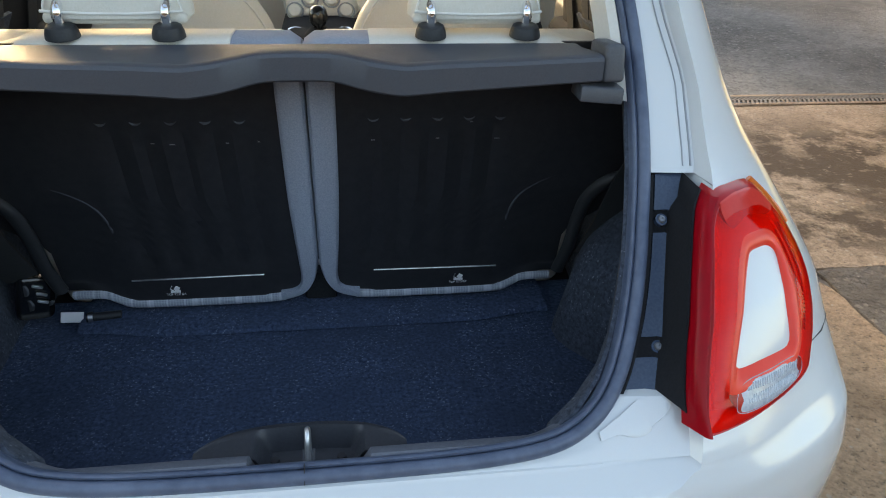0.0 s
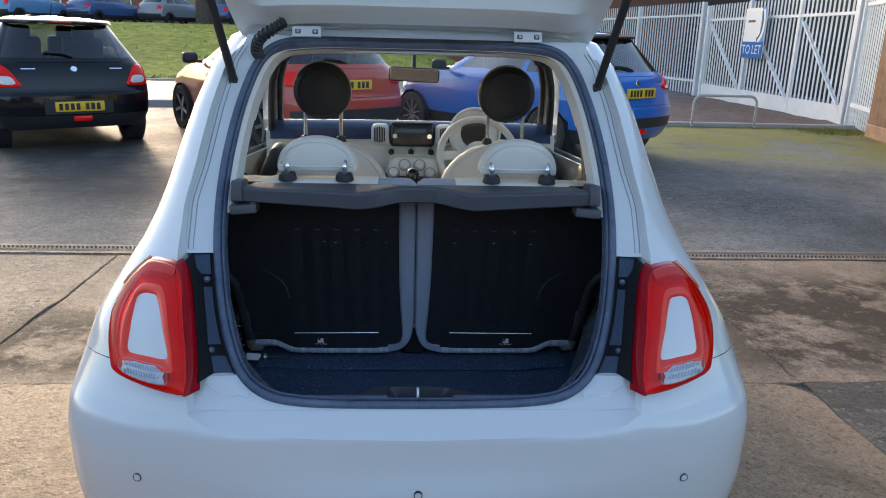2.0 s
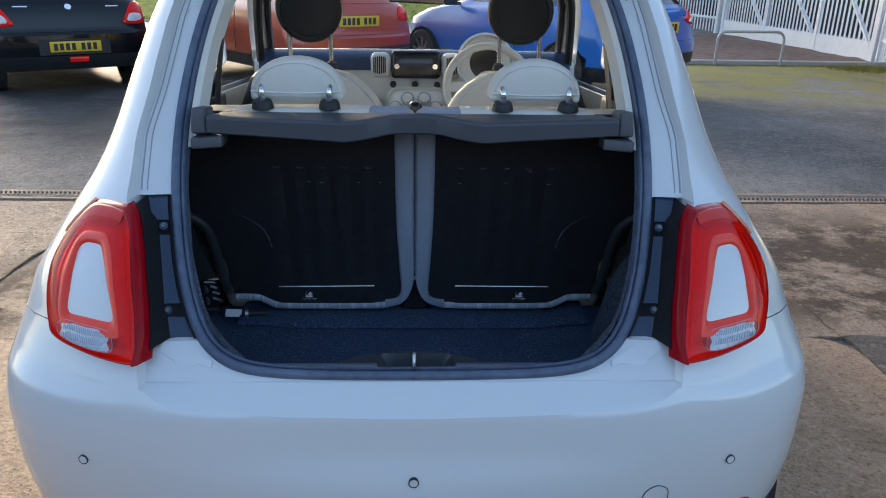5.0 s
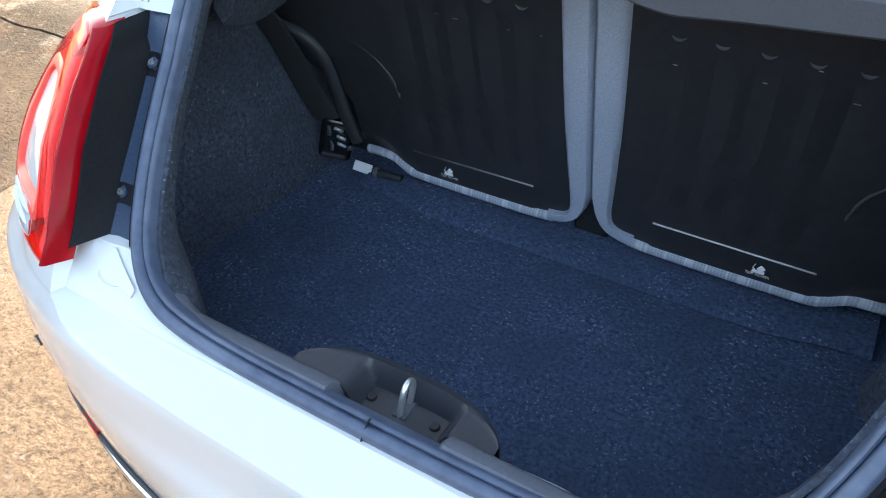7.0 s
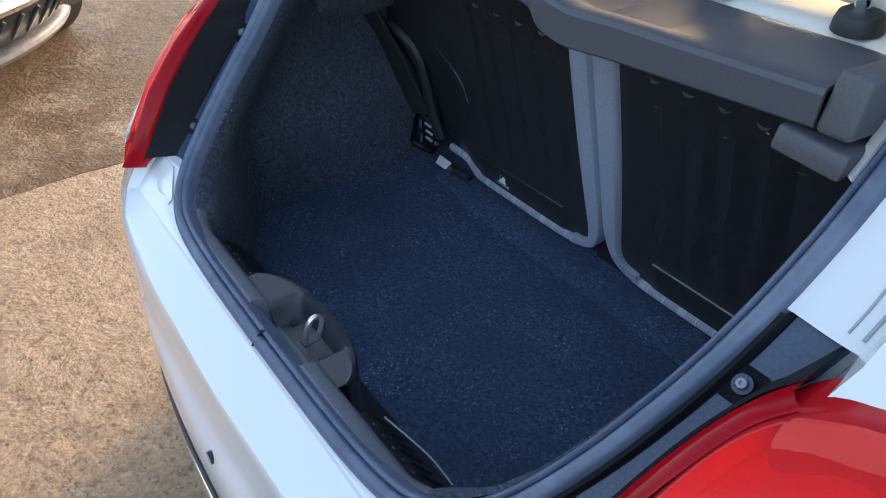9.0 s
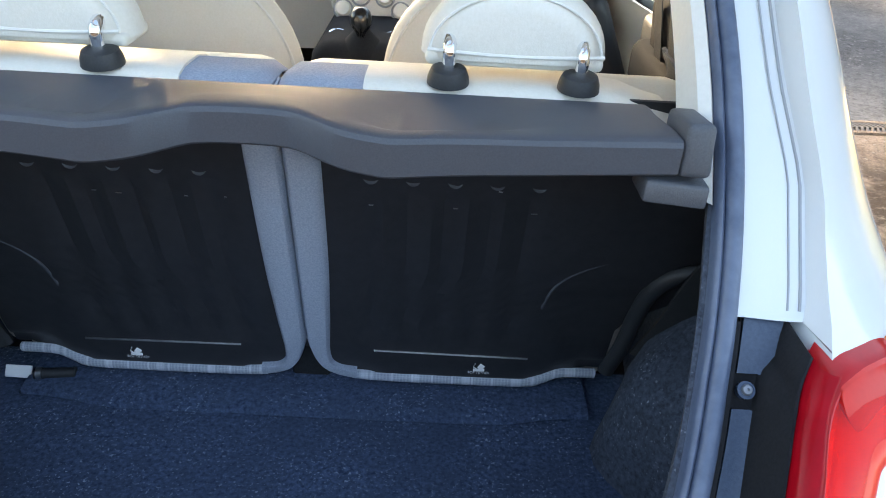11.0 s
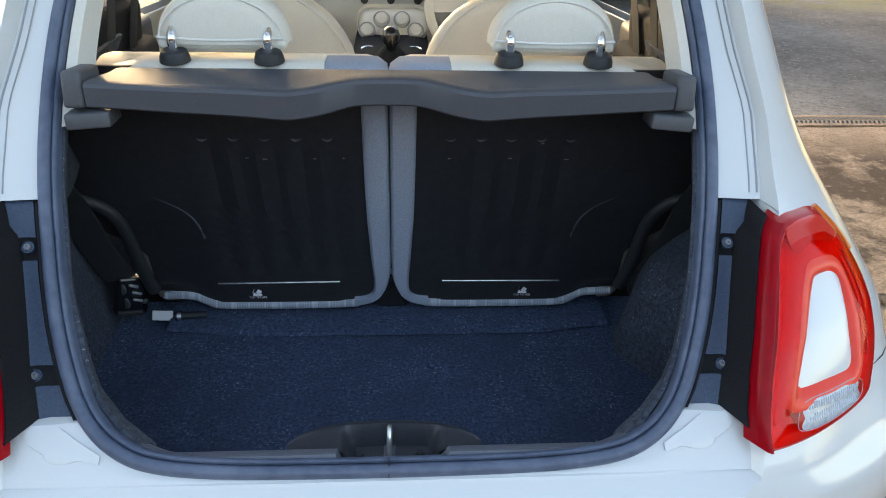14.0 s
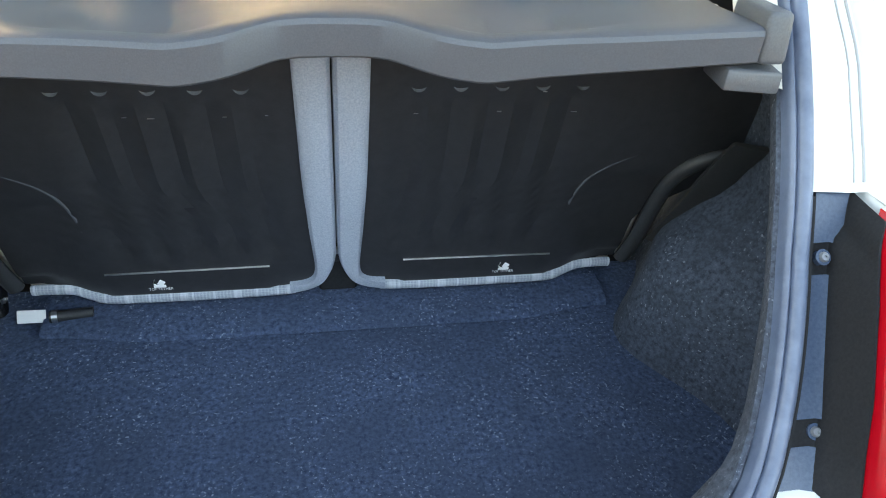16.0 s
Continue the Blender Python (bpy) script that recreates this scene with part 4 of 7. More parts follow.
# ---------- rear seat backs, boot side ----------
PANEL_IN = table((.538, .034), (.56, .030), (.60, .032), (.70, .038), (.80, .041), (1.06, .043))
EDGE_OUT = [(.0034, 1.05), (.0032, .80), (.0030, .66), (.0032, .635), (.0048, .612), (.0100, .587), (.0195, .564), (.032, .549), (.050, .5395), (.075, .5325)]
EDGE_IN = [(.0450, 1.05), (.0430, .80), (.0390, .70), (.0370, .66), (.0345, .625), (.0325, .592), (.0350, .570), (.0430, .559), (.055, .5535), (.075, .5510)]


def seat_panel(s):
    """A folding half of the rear seat back, seen from the boot."""
    x0 = .006
    zs, qs = np.linspace(.538, 1.055, 26), np.linspace(0, 1, 36)
    vs = []
    for z in zs:
        for q in qs:
            x1 = .465 + .12 * smoothstep((z - .66) / .12)
            x = float(PANEL_IN(z)) + (x1 - float(PANEL_IN(z))) * q
            rib = .011 * smoothstep((z - .615) / .03) * smoothstep((.93 - z) / .03) * (0.5 - 0.5 * math.cos((x - .07) / .26 * 2 * math.pi * 5)) if .07 < x < .33 else 0
            arch = .010 * smoothstep((x - .33 - .08 * max(0, (.76 - z) / .2)) / .02) * smoothstep((.77 - z) / .02)
            lowlip = -.004 * smoothstep((.596 - z) / .006) * (1 if .10 < x < .345 else 0)
            vs.append((s * x, seat_y(z) + rib + arch * .8 + lowlip, z + .028 * smoothstep((x - .36) / .05) * smoothstep((.60 - z) / .05)))
    pan = part("seat_back_panel", thick((vs, grid_faces(26, 36)), .004), M_PANEL, car, "black painted pressed-steel rear seat back", angle=30)
    # fabric wrap: inner edge, foot, rounded corner
    vs, cr = [], [(0, .022), (.03, -.0065), (.12, -.0115), (.5, -.0130), (.84, -.0118), (.95, -.0075), (1, .006)]
    for o, i in zip(smooth_curve([(x, 0, z) for x, z in EDGE_OUT], 6), smooth_curve([(x, 0, z) for x, z in EDGE_IN], 6)):
        for q, h in cr:
            p = o.lerp(i, q)
            vs.append((s * p.x, seat_y(p.z) + h, p.z))
    part("seat_edge", thick((vs, grid_faces(len(vs) // 7, 7)), .003), M_FABRIC, pan, "light grey woven seat edge")
    path = smooth_curve([(s * .068, .728, .5385), (s * .12, .728, .5355), (s * .25, .728, .535), (s * .345, .728, .537), (s * .37, .729, .545), (s * .395, .730, .557), (s * .43, .731, .559), (s * .455, .733, .557)], 10)
    part("seat_foot_edge", sweep(path, ring(.0088, 10, .8), False, (0, -1, 0)), M_PLAID, pan, "grey and white checked fabric edge")
    part("crease_line", rod((s * .103, seat_y(.595) - .0055, .596), (s * .342, seat_y(.595) - .0055, .594), .0016, 8), M_STEEL, pan, "bright pressed crease")
    part("arch_crease", sweep(smooth_curve([(s * .455, seat_y(.818) - .001, .816), (s * .425, seat_y(.806) - .002, .806), (s * .385, seat_y(.783) - .0025, .783), (s * .362, seat_y(.757) - .002, .757), (s * .350, seat_y(.72) - .001, .720), (s * .346, seat_y(.67), .670)], 6), ring(.0022, 6), False, (0, -1, 0)), M_GREYPL, pan)
    for k in range(5):
        x = .105 + .052 * k
        part("press_dimple", turned([(0, -.003), (.007, -.002), (.010, .001)], look((s * x, seat_y(.93) - .001, .930), (s * x, 2, .60)), 14), M_GREYPL, pan)
    rnd = random.Random(5 + s)
    for k in range(6):
        x, z = .09 + .055 * k + rnd.uniform(-.024, .024), .885 + rnd.choice((0, 0, .03)) + rnd.uniform(-.002, .002)
        part("scuff", block((rnd.uniform(.003, .013), .0010, .0009), (s * x, seat_y(z) - .0012, z), 0), M_STEEL, pan, "small bright scratch")
    # top tether mark: plain pictogram and words
    ic = part("pictogram", block((.018, .001, .005), (s * .268, seat_y(.570) - .0105, .566), .0004, 1), M_WHITE, pan, "small white anchor-point pictogram")
    part("pictogram_seat", block((.009, .001, .010), (s * .268 + .003, seat_y(.574) - .0105, .573), .0004, 1, (0, 35, 0)), M_WHITE, ic)
    part("pictogram_hook", sweep([(s * .268 - .006, seat_y(.57) - .0107, .579), (s * .268 - .009, seat_y(.57) - .0107, .572), (s * .268 - .004, seat_y(.57) - .0107, .568)], ring(.0009, 6)), M_WHITE, ic)
    cu = bpy.data.curves.new("tether_words", "FONT")
    cu.body, cu.size, cu.align_x = "TOP TETHER", .0062, "CENTER"
    cu.materials.append(M_WHITE)
    tx = new("tether_words", cu)
    tx.parent = pan
    tx.matrix_basis = pose(s * .268, seat_y(.557) - .0115, .5565, 83, 0, 0)


def plaid(name):
    m = material(name, (0.25, 0.285, 0.35), 0.9, col2=(0.36, 0.395, 0.465), scale=500, bump=0.5, bscale=600, spec=0.2)
    nt = m.node_tree
    b = nt.nodes["Principled BSDF"]
    src = b.inputs["Base Color"].links[0].from_socket
    tc = nt.nodes.new("ShaderNodeTexCoord")
    sp = nt.nodes.new("ShaderNodeSeparateXYZ")
    nt.links.new(tc.outputs["Object"], sp.inputs[0])
    last = src
    for axis, freq, width, share in (("X", 31.0, 0.10, .60), ("X", 12.3, 0.15, .5), ("X", 190.0, 0.40, .26), ("Z", 330.0, 0.40, .22)):
        mu, fr, lt, mx = (nt.nodes.new("ShaderNodeMath") for _ in range(3)), None, None, None
        mu, fr, lt = mu
        mu.operation, fr.operation, lt.operation = "MULTIPLY", "FRACT", "LESS_THAN"
        mu.inputs[1].default_value, lt.inputs[1].default_value = freq, width
        nt.links.new(sp.outputs[axis], mu.inputs[0])
        nt.links.new(mu.outputs[0], fr.inputs[0])
        nt.links.new(fr.outputs[0], lt.inputs[0])
        k = nt.nodes.new("ShaderNodeMath")
        k.operation = "MULTIPLY"
        k.inputs[1].default_value = share
        nt.links.new(lt.outputs[0], k.inputs[0])
        mx = nt.nodes.new("ShaderNodeMix")
        mx.data_type = "RGBA"
        nt.links.new(k.outputs[0], mx.inputs[0])
        nt.links.new(last, mx.inputs[6])
        mx.inputs[7].default_value = (0.62, 0.65, 0.70, 1)
        last = mx.outputs[2]
    nt.links.new(last, b.inputs["Base Color"])
    return m


part("seat_catch", block((.060, .014, .075), (0, .742, .560), .004, 1), M_SOFTBLACK, car, "matt black catch between the seat backs")
M_PLAID = plaid("checked_fabric")
for s in (1, -1):
    seat_panel(s)
    # cushion side of the rear seat back, facing the cabin
    cush = block((.485, .11, .50), (s * .25, seat_y(.80) + .07, .80), .03, 3, (13.8, 0, 0))
    part("rear_seat_back", cush, M_BEIGE, car, "cream rear seat back")
    # top of the seat back with headrest
    vs = []
    prof = [(-.020, -.030), (-.018, .004), (-.010, .012), (.012, .016), (.06, .014), (.095, .004), (.10, -.03)]
    for x in np.linspace(.10, .445, 14):
        k = smoothstep((x - .37) / .08) * .020
        vs += [Vector((s * x, .612 + y, 1.046 - k + z)) for y, z in prof]
    part("seat_top", thick((vs, grid_faces(14, len(prof))), .003), M_BEIGE, car, "cream top roll of the rear seat back")
    vs = []
    for x in np.linspace(.002, .118, 8):
        vs += [Vector((s * x, .614 + y, 1.043 + z - (.012 if x < .01 else 0))) for y, z in prof]
    part("seat_top_fabric", thick((vs, grid_faces(8, len(prof))), .003), M_FABRIC, car, "grey fabric centre of the rear seat top")
    hx = .264 if s > 0 else -.257
    vs = []
    for a in np.linspace(0, math.pi, 22):
        for b in np.linspace(-math.pi / 2, math.pi / 2, 12):
            sx = math.copysign(abs(math.cos(a)) ** .95, math.cos(a))
            sz = abs(math.sin(a)) ** .95
            r = math.cos(b) ** .35
            vs.append((hx + .104 * sx * r, .655 + .042 * math.sin(b), 1.086 + .082 * sz * r))
    hr = part("rear_headrest", (vs, grid_faces(22, 12)), M_BEIGE, car, "cream half-moon rear headrest", angle=180)
    part("headrest_base", block((.197, .07, .016), (hx, .655, 1.085), .007, 3), M_BEIGE, hr)
    seamp = [(hx + .094 * math.cos(a), .618 + .004 * math.sin(a), 1.092 + .064 * math.sin(a)) for a in np.linspace(.05, math.pi - .05, 24)]
    part("stitched_seam", sweep(seamp, ring(.0016, 6)), M_CREAM, hr)
    seamp = [(hx + .096 * q, .6135, 1.093 + .004 * q * q) for q in np.linspace(-1, 1, 14)]
    part("stitched_seam", sweep(seamp, ring(.0022, 6)), M_CREAM, hr)
    for dx in (-.072, .072):
        col = part("headrest_guide", turned([(.006, .0150), (.015, .0145), (.0195, .0120), (.0225, .004), (.0235, -.004), (0, -.004)], pose(hx + dx, .612, 1.0655, 6, 0, 0), 22), M_BLACK, hr, "black plastic headrest guide")
        part("headrest_post", sweep(smooth_curve([(hx + dx, .612, 1.070), (hx + dx, .608, 1.088), (hx + dx, .610, 1.100), (hx + dx, .624, 1.108)], 5), ring(.0075, 12), False, (1, 0, 0)), M_CHROME, hr, "chrome headrest post")
part("seat_centre_bracket", block((.030, .010, .075), (0, .742, .575), .004, 2, (13, 0, 0)), M_BLACK, car, "black floor bracket between the seat halves")
part("seat_gap_strip", block((.022, .012, .50), (0, seat_y(.80) + .028, .80), .003, 1, (13.8, 0, 0)), M_BLACK, car, "dark joint between the seat halves")
part("centre_bolt", turned([(0, .006), (.005, .005), (.006, 0)], look((0, .7255, .614), (0, 1.5, .5)), 12), M_STEEL, car)

# ---------- parcel shelf ----------
def shelf_front(x):
    """Rear edge of the shelf: waved, drawn back in the middle."""
    return .440 + .030 * math.exp(-(x / .075) ** 4) - .006 * math.exp(-((abs(x) - .13) / .05) ** 2)


SHELF_LOW = table((0, 1.035), (.05, 1.0345), (.09, 1.030), (.137, 1.0235), (.20, 1.027), (.27, 1.031), (.405, 1.0395))
SHELF_FOLD = table((0, 1.0735), (.05, 1.073), (.09, 1.070), (.14, 1.0645), (.20, 1.0662), (.27, 1.068), (.405, 1.0735))
vs, xs = [], np.linspace(-.405, .405, 90)
for x in xs:
    yf, lo, fo = shelf_front(x), float(SHELF_LOW(abs(x))), float(SHELF_FOLD(abs(x)))
    dish = -.010 * math.exp(-((abs(x) - .19) / .075) ** 4)
    for y, z in ((yf + .014, lo), (yf + .004, lo), (yf + .0005, lo + .003), (yf + .001, fo - .006), (yf + .0035, fo - .0015), (yf + .008, fo), (yf + .022, fo - .0005), (yf + .034, fo - .002 + dish * .35), (yf + .05, fo - .004 + dish), (.54, 1.062 + dish), (.57, 1.060 + dish * .6), (.588, 1.0565), (.594, 1.048), (.594, 1.03)):
        vs.append((x, y, z))
shelf = part("parcel_shelf", thick((vs, grid_faces(90, 14)), .004), M_SHELF, car, "dark grey moulded parcel shelf", angle=26)
part("shelf_underside", block((.79, .10, .006), (0, .54, 1.034), .002), M_SOFTBLACK, shelf)
for s in (1, -1):
    sup = part("shelf_support", block((.030, .075, .050), (s * .421, .478, 1.060), .006, 3, (-6, 0, 0), (.9, .9)), M_GREYPL, car, "grey plastic shelf support")
    part("shelf_clip", block((.062, .05, .022), (s * .408, .462, 1.0215), .004, 2, (0, s * 5, 0), (1.0, .85)), M_GREYPL, sup, "grey plastic clip under the shelf")

# ---------- sill trim and latch ----------
vs = []
xs = np.linspace(-.315, .315, 64)
for x in xs:
    dip = smoothstep((.066 - abs(x - .003)) / .008)
    end = smoothstep((abs(x) - .26) / .055)
    y1 = .151 + .012 * end
    vs += [(x, .122 + .02 * end, .694 + .012 * end), (x, .131 + .012 * end, .7015 + .008 * end - .030 * dip), (x, .144 + .010 * end, .6985 + .008 * end - .034 * dip), (x, y1, .692 + .008 * end - .032 * dip), (x, y1 + .003, .684 - .024 * dip), (x, y1 + .004, .655)]
part("sill_trim", thick((vs, grid_faces(64, 6)), .003), M_SILL, car, "grey plastic loading sill trim", angle=35)


def cover_edge(x):
    return .153 + .056 * math.sqrt(max(0, 1 - abs((x + .006) / .127) ** 2.6))


vs = []
for x in list(np.linspace(-.130, -.064, 12)) + list(np.linspace(-.060, -.050, 4)) + list(np.linspace(-.044, .050, 12)) + list(np.linspace(.055, .065, 4)) + list(np.linspace(.069, .118, 12)):
    e, dip = cover_edge(x), smoothstep((.066 - abs(x - .003)) / .020)
    w = e - .150
    vs += [(x, .150, .688 - .030 * dip), (x, .150 + w * .25, .688 - .030 * dip), (x, .150 + w * .64, .688 - .029 * dip), (x, .150 + w * .72, .688 - .020 * dip), (x, .150 + w * .82, .6888), (x, e - .002, .6865), (x, e, .682), (x, e + .002, .60)]
part("latch_cover", thick((vs, grid_faces(44, 8)), .002), M_COVER, car, "curved dark plastic latch cover with a pocket", angle=35)
vs = []
for x in np.linspace(-.40, .40, 48):
    low = .060 * smoothstep((.135 - abs(x)) / .03)        # passes below the latch pocket
    vs += [(x, .154, .684 - low), (x, .168, .655 - low * .6), (x, .205, .595 - low * .2), (x, .235, .545), (x, .256, .503)]
part("sill_inner", thick((vs, grid_faces(48, 5)), .003), M_BLACK, car, "ribbed black inner sill")
for k in range(40):
    x = -.39 + k * .02
    if abs(x) > .12:
        part("sill_rib", block((.003, .060, .003), (x, .201, .605), .0008, 1, (-58.5, 0, 8)), M_BLACK, car)
        part("rib_stud", block((.0035, .0035, .002), (x + .01, .172, .652), 0, 1, (-60, 0, 0)), M_GREYPL, car)
striker = smooth_curve([(0, .1650, .6540), (0, .1700, .6690), (0, .1755, .6830), (0, .1815, .6905), (0, .1885, .6910), (0, .1935, .6855), (0, .1935, .6770), (0, .1885, .6630), (0, .1845, .6520)], 5)
st = part("latch_striker", sweep([(v.x, v.y, v.z) for v in striker], ring(.0036, 12), False, (1, 0, 0)), M_ZINC, car, "bright zinc-plated latch loop")
part("striker_base", block((.016, .034, .003), (0, .180, .6585), .001, 1), M_GREYPL, st)
for x in (-.047, .047):
    part("sill_screw", turned([(0, .003), (.005, .003), (.006, 0)], pose(x * .85, .172, .6585), 12), M_INK, car)
thread = smooth_curve([(.118, .208, .600), (.14, .222, .580), (.17, .240, .552), (.20, .252, .520)], 6)
part("loose_thread", sweep(thread, ring(.0014, 6)), M_WHITE, car, "pale edge of the carpet")

# ---------- cabin ----------
part("cabin_floor", block((1.3, 2.0, .03), (0, 1.85, .36), .01), M_SOFTBLACK, car, "dark cabin carpet")
part("bulkhead", block((1.34, .05, .56), (0, 2.56, .64), .02), M_BLACK, car)
for s in (1, -1):
    part("rear_side_trim", block((.05, .75, .52), (s * .635, 1.05, .72), .02, 3), M_BLACK, car, "black rear side trim panel")
    part("quarter_trim", block((.045, .62, .16), (s * .615, .98, .965), .02, 3, (0, s * -6, 0)), M_SOFTBLACK, car, "black trim under the quarter window")
    part("side_armrest", block((.06, .55, .10), (s * .60, 1.06, .90), .028, 3), M_SOFTBLACK, car, "black rear armrest")
    part("rear_cushion", block((.50, .46, .16), (s * .26, 1.03, .56), .04, 3), M_BEIGE, car, "cream rear seat cushion")
    # front seat back: a domed shell
    cx = s * .295
    vs, nz = [], 22
    for k in range(nz):
        z = .52 + .575 * k / (nz - 1)
        u = (z - .52) / .575
        w = .225 * (1 - max(0, (u - .45) / .55) ** 3.2) ** .5 if u > .45 else .215 + .01 * u / .45
        w = max(w, .02)
        yc = 1.30 - .16 * u
        d = .075 * (1 - .45 * u ** 3)
        vs += [(cx + w * math.copysign(abs(math.cos(a)) ** .8, math.cos(a)), yc + d * math.copysign(abs(math.sin(a)) ** .8, math.sin(a)), z) for a in np.linspace(0, 2 * math.pi, 29)]
    fs = grid_faces(nz, 29) + [tuple(range((nz - 1) * 29, nz * 29))]
    seat = part("front_seat", (vs, fs), M_BEIGE, car, "cream front seat with rounded back", angle=180)
    part("seat_cushion", block((.46, .50, .15), (cx, 1.52, .52), .05, 4), M_BEIGE, seat)
    part("seat_base", block((.40, .45, .14), (cx, 1.50, .40), .03), M_BLACK, seat)
    rim = [(cx + .213 * math.cos(a), 1.20 + .05 * math.sin(a) * -1 + .05, .86 + .232 * math.sin(a)) for a in np.linspace(.15, math.pi - .15, 26)]
    part("seat_piping", sweep([(x, y - .088, z) for x, y, z in rim], ring(.003, 6)), M_CREAM, seat)
    # dark side bolster towards the door
    part("seat_bolster", block((.05, .10, .26), (cx + s * .19, 1.17, .95), .024, 3, (10, s * -24, 0)), M_BLACK, seat, "black shoulder bolster")
    h = part("headrest", turned([(0, -.042), (.06, -.041), (.080, -.036), (.0885, -.026), (.0915, -.014)], pose(cx, 1.155, 1.245, 82, 0, 180), 32), M_BLACK, seat, "round black headrest back")
    h2 = turned([(.0905, -.016), (.0925, -.008), (.0925, .004), (.088, .02), (.07, .034), (0, .042)], pose(cx, 1.155, 1.245, 82, 0, 180), 32)
    part("headrest_front", h2, M_BEIGE, seat, "cream headrest front")
    for dx in (-.057, .057):
        part("headrest_post", rod((cx + dx, 1.145, 1.06), (cx + dx, 1.150, 1.20), .0062, 12), M_CHROME, seat, "chrome post")
        part("post_socket", turned([(.006, .012), (.014, .008), (.018, -.008)], pose(cx + dx, 1.144, 1.092), 16), M_BLACK, seat)
    part("headrest_rim", sweep([pose(cx, 1.155, 1.245, 82, 0, 180) @ Vector((.074 * math.cos(a), .074 * math.sin(a), -.0375)) for a in np.linspace(0, 2 * math.pi, 33)[:-1]], ring(.003, 6), True, (0, -1, 0)), M_BLACK, seat)
    # black frame and seals of the door pillar
    for y0, wd in ((1.12, .030), (1.30, .045)):
        pil = [(s * (float(W_MID(z)) - .062), y0 + .05 * (z - 1.1), z) for z in (.95, 1.04, 1.12, 1.20, 1.28, 1.35)]
        part("door_frame_seal", sweep(pil, [(wd / 2, .012), (-wd / 2, .012), (-wd / 2, -.012), (wd / 2, -.012)], False, (s * -1, 0, 0)), M_BLACK, car, "black pillar frame")
    # belts and pillars
    belt = smooth_curve([(s * .565, 1.30, 1.26), (s * .57, 1.24, 1.12), (s * .585, 1.18, .96), (s * .60, 1.16, .80)], 6)
    part("seat_belt", sweep(belt, [(.022, .001), (-.022, .001), (-.022, -.001), (.022, -.001)], False, (s * -1, 0, 0)), M_BLACK, car, "black seat belt webbing")
    part("belt_anchor", block((.02, .04, .06), (s * .558, 1.30, 1.27), .008, 2), M_BLACK, car)
    rb = smooth_curve([(s * .50, .90, 1.20), (s * .505, .86, 1.08), (s * .515, .82, .95)], 6)
    part("rear_belt", sweep(rb, [(.018, .001), (-.018, .001), (-.018, -.001), (.018, -.001)], False, (s * -1, 0, 0)), M_BLACK, car, "black rear seat belt")

# dashboard
vs = []
for x in np.linspace(-.62, .62, 40):
    bow = .06 * (x / .66) ** 2
    prof = [(2.52, .96), (2.25, 1.02), (2.08, 1.035), (2.00, 1.03), (1.965, 1.015), (1.955, .99), (1.96, .90), (1.975, .86), (2.03, .80), (2.06, .68)]
    vs += [(x, y - bow, z) for y, z in prof]
part("dashboard", thick((vs, grid_faces(40, 10)), .006), M_CREAM, car, "cream painted dashboard")
vs = []
for x in np.linspace(-.60, .60, 40):
    bow = .06 * (x / .66) ** 2
    vs += [(x, y - bow - .008, z) for y, z in ((2.06, 1.056), (2.00, 1.060), (1.958, 1.030), (1.945, .985))]
part("dash_band", thick((vs, grid_faces(40, 4)), .004), material("dash_blue", (0.03, 0.05, 0.10), 0.25, coat=0.5, col2=(0.04, 0.06, 0.12), scale=30), car, "dark blue dashboard band")
scr = part("touch_screen", block((.192, .03, .106), (.002, 1.925, 1.010), .016, 4, (-8, 0, 0)), M_SCREEN, car, "black glass touch screen")
for x in (-.072, .076):
    part("screen_knob", turned([(0, .010), (.010, .010), (.012, -.004)], pose(x, 1.906, 1.005, 90, 0, 0), 18), M_CHROME, scr)
for s in (1, -1):
    v = part("air_vent", block((.078, .05, .096), (s * .138 + .002, 1.935, 1.006), .024, 4, (-8, 0, 0)), M_CREAM, car, "cream oval air vent")
    for k in range(7):
        part("vent_slat", block((.0045, .004, .070 - .004 * abs(k - 3)), (s * .142 + .002 - .021 + .0072 * k, 1.909, 1.008), .0015, 1, (-8, 0, 0)), M_BLACK, v)
for x in (-.088, -.002, .086):
    b = part("dash_button", turned([(0, .006), (.011, .006), (.013, 0), (.013, -.01)], pose(x, 1.938, .930, 90, 0, 0), 18), M_BLACK if x else M_CHROME, car, "round dash button")
hv = part("climate_panel", block((.225, .05, .105), (.005, 1.80, .885), .045, 5, (-28, 0, 0)), M_CREAM, car, "cream oval climate panel")
part("console", block((.24, .55, .20), (0, 1.75, .755), .05, 4), M_SOFTBLACK, car, "black centre console")
part("console_riser", block((.20, .24, .07), (0, 1.925, .872), .03, 3), M_CREAM, car, "cream centre stack")
for x, z in ((-.075, .868), (-.030, .90), (.033, .90), (.075, .868)):
    part("climate_knob", turned([(0, .016), (.017, .015), (.021, .004), (.021, -.004)], pose(x, 1.775 + (.89 - z) * -.3, z, 62, 0, 0), 20), M_CREAM, hv)
    part("dial_ring", turned([(.0215, .004), (.0225, .0055), (.0255, .0055), (.0265, .002)], pose(x, 1.775 + (.89 - z) * -.3, z, 62, 0, 0), 22), M_SEAM, hv)
    part("dial_grip", block((.007, .030, .010), (x, 1.768 + (.89 - z) * -.3, z + .008), .002, 2, (62, 0, 0)), M_CREAM, hv)
for x in (-.068, .068):
    c = part("cup_ring", turned([(.012, -.01), (.014, .004), (.020, .006), (.022, -.006)], pose(x, 1.60, .847, 10, 0, 0), 22), M_CHROME, car, "chrome ringed socket")
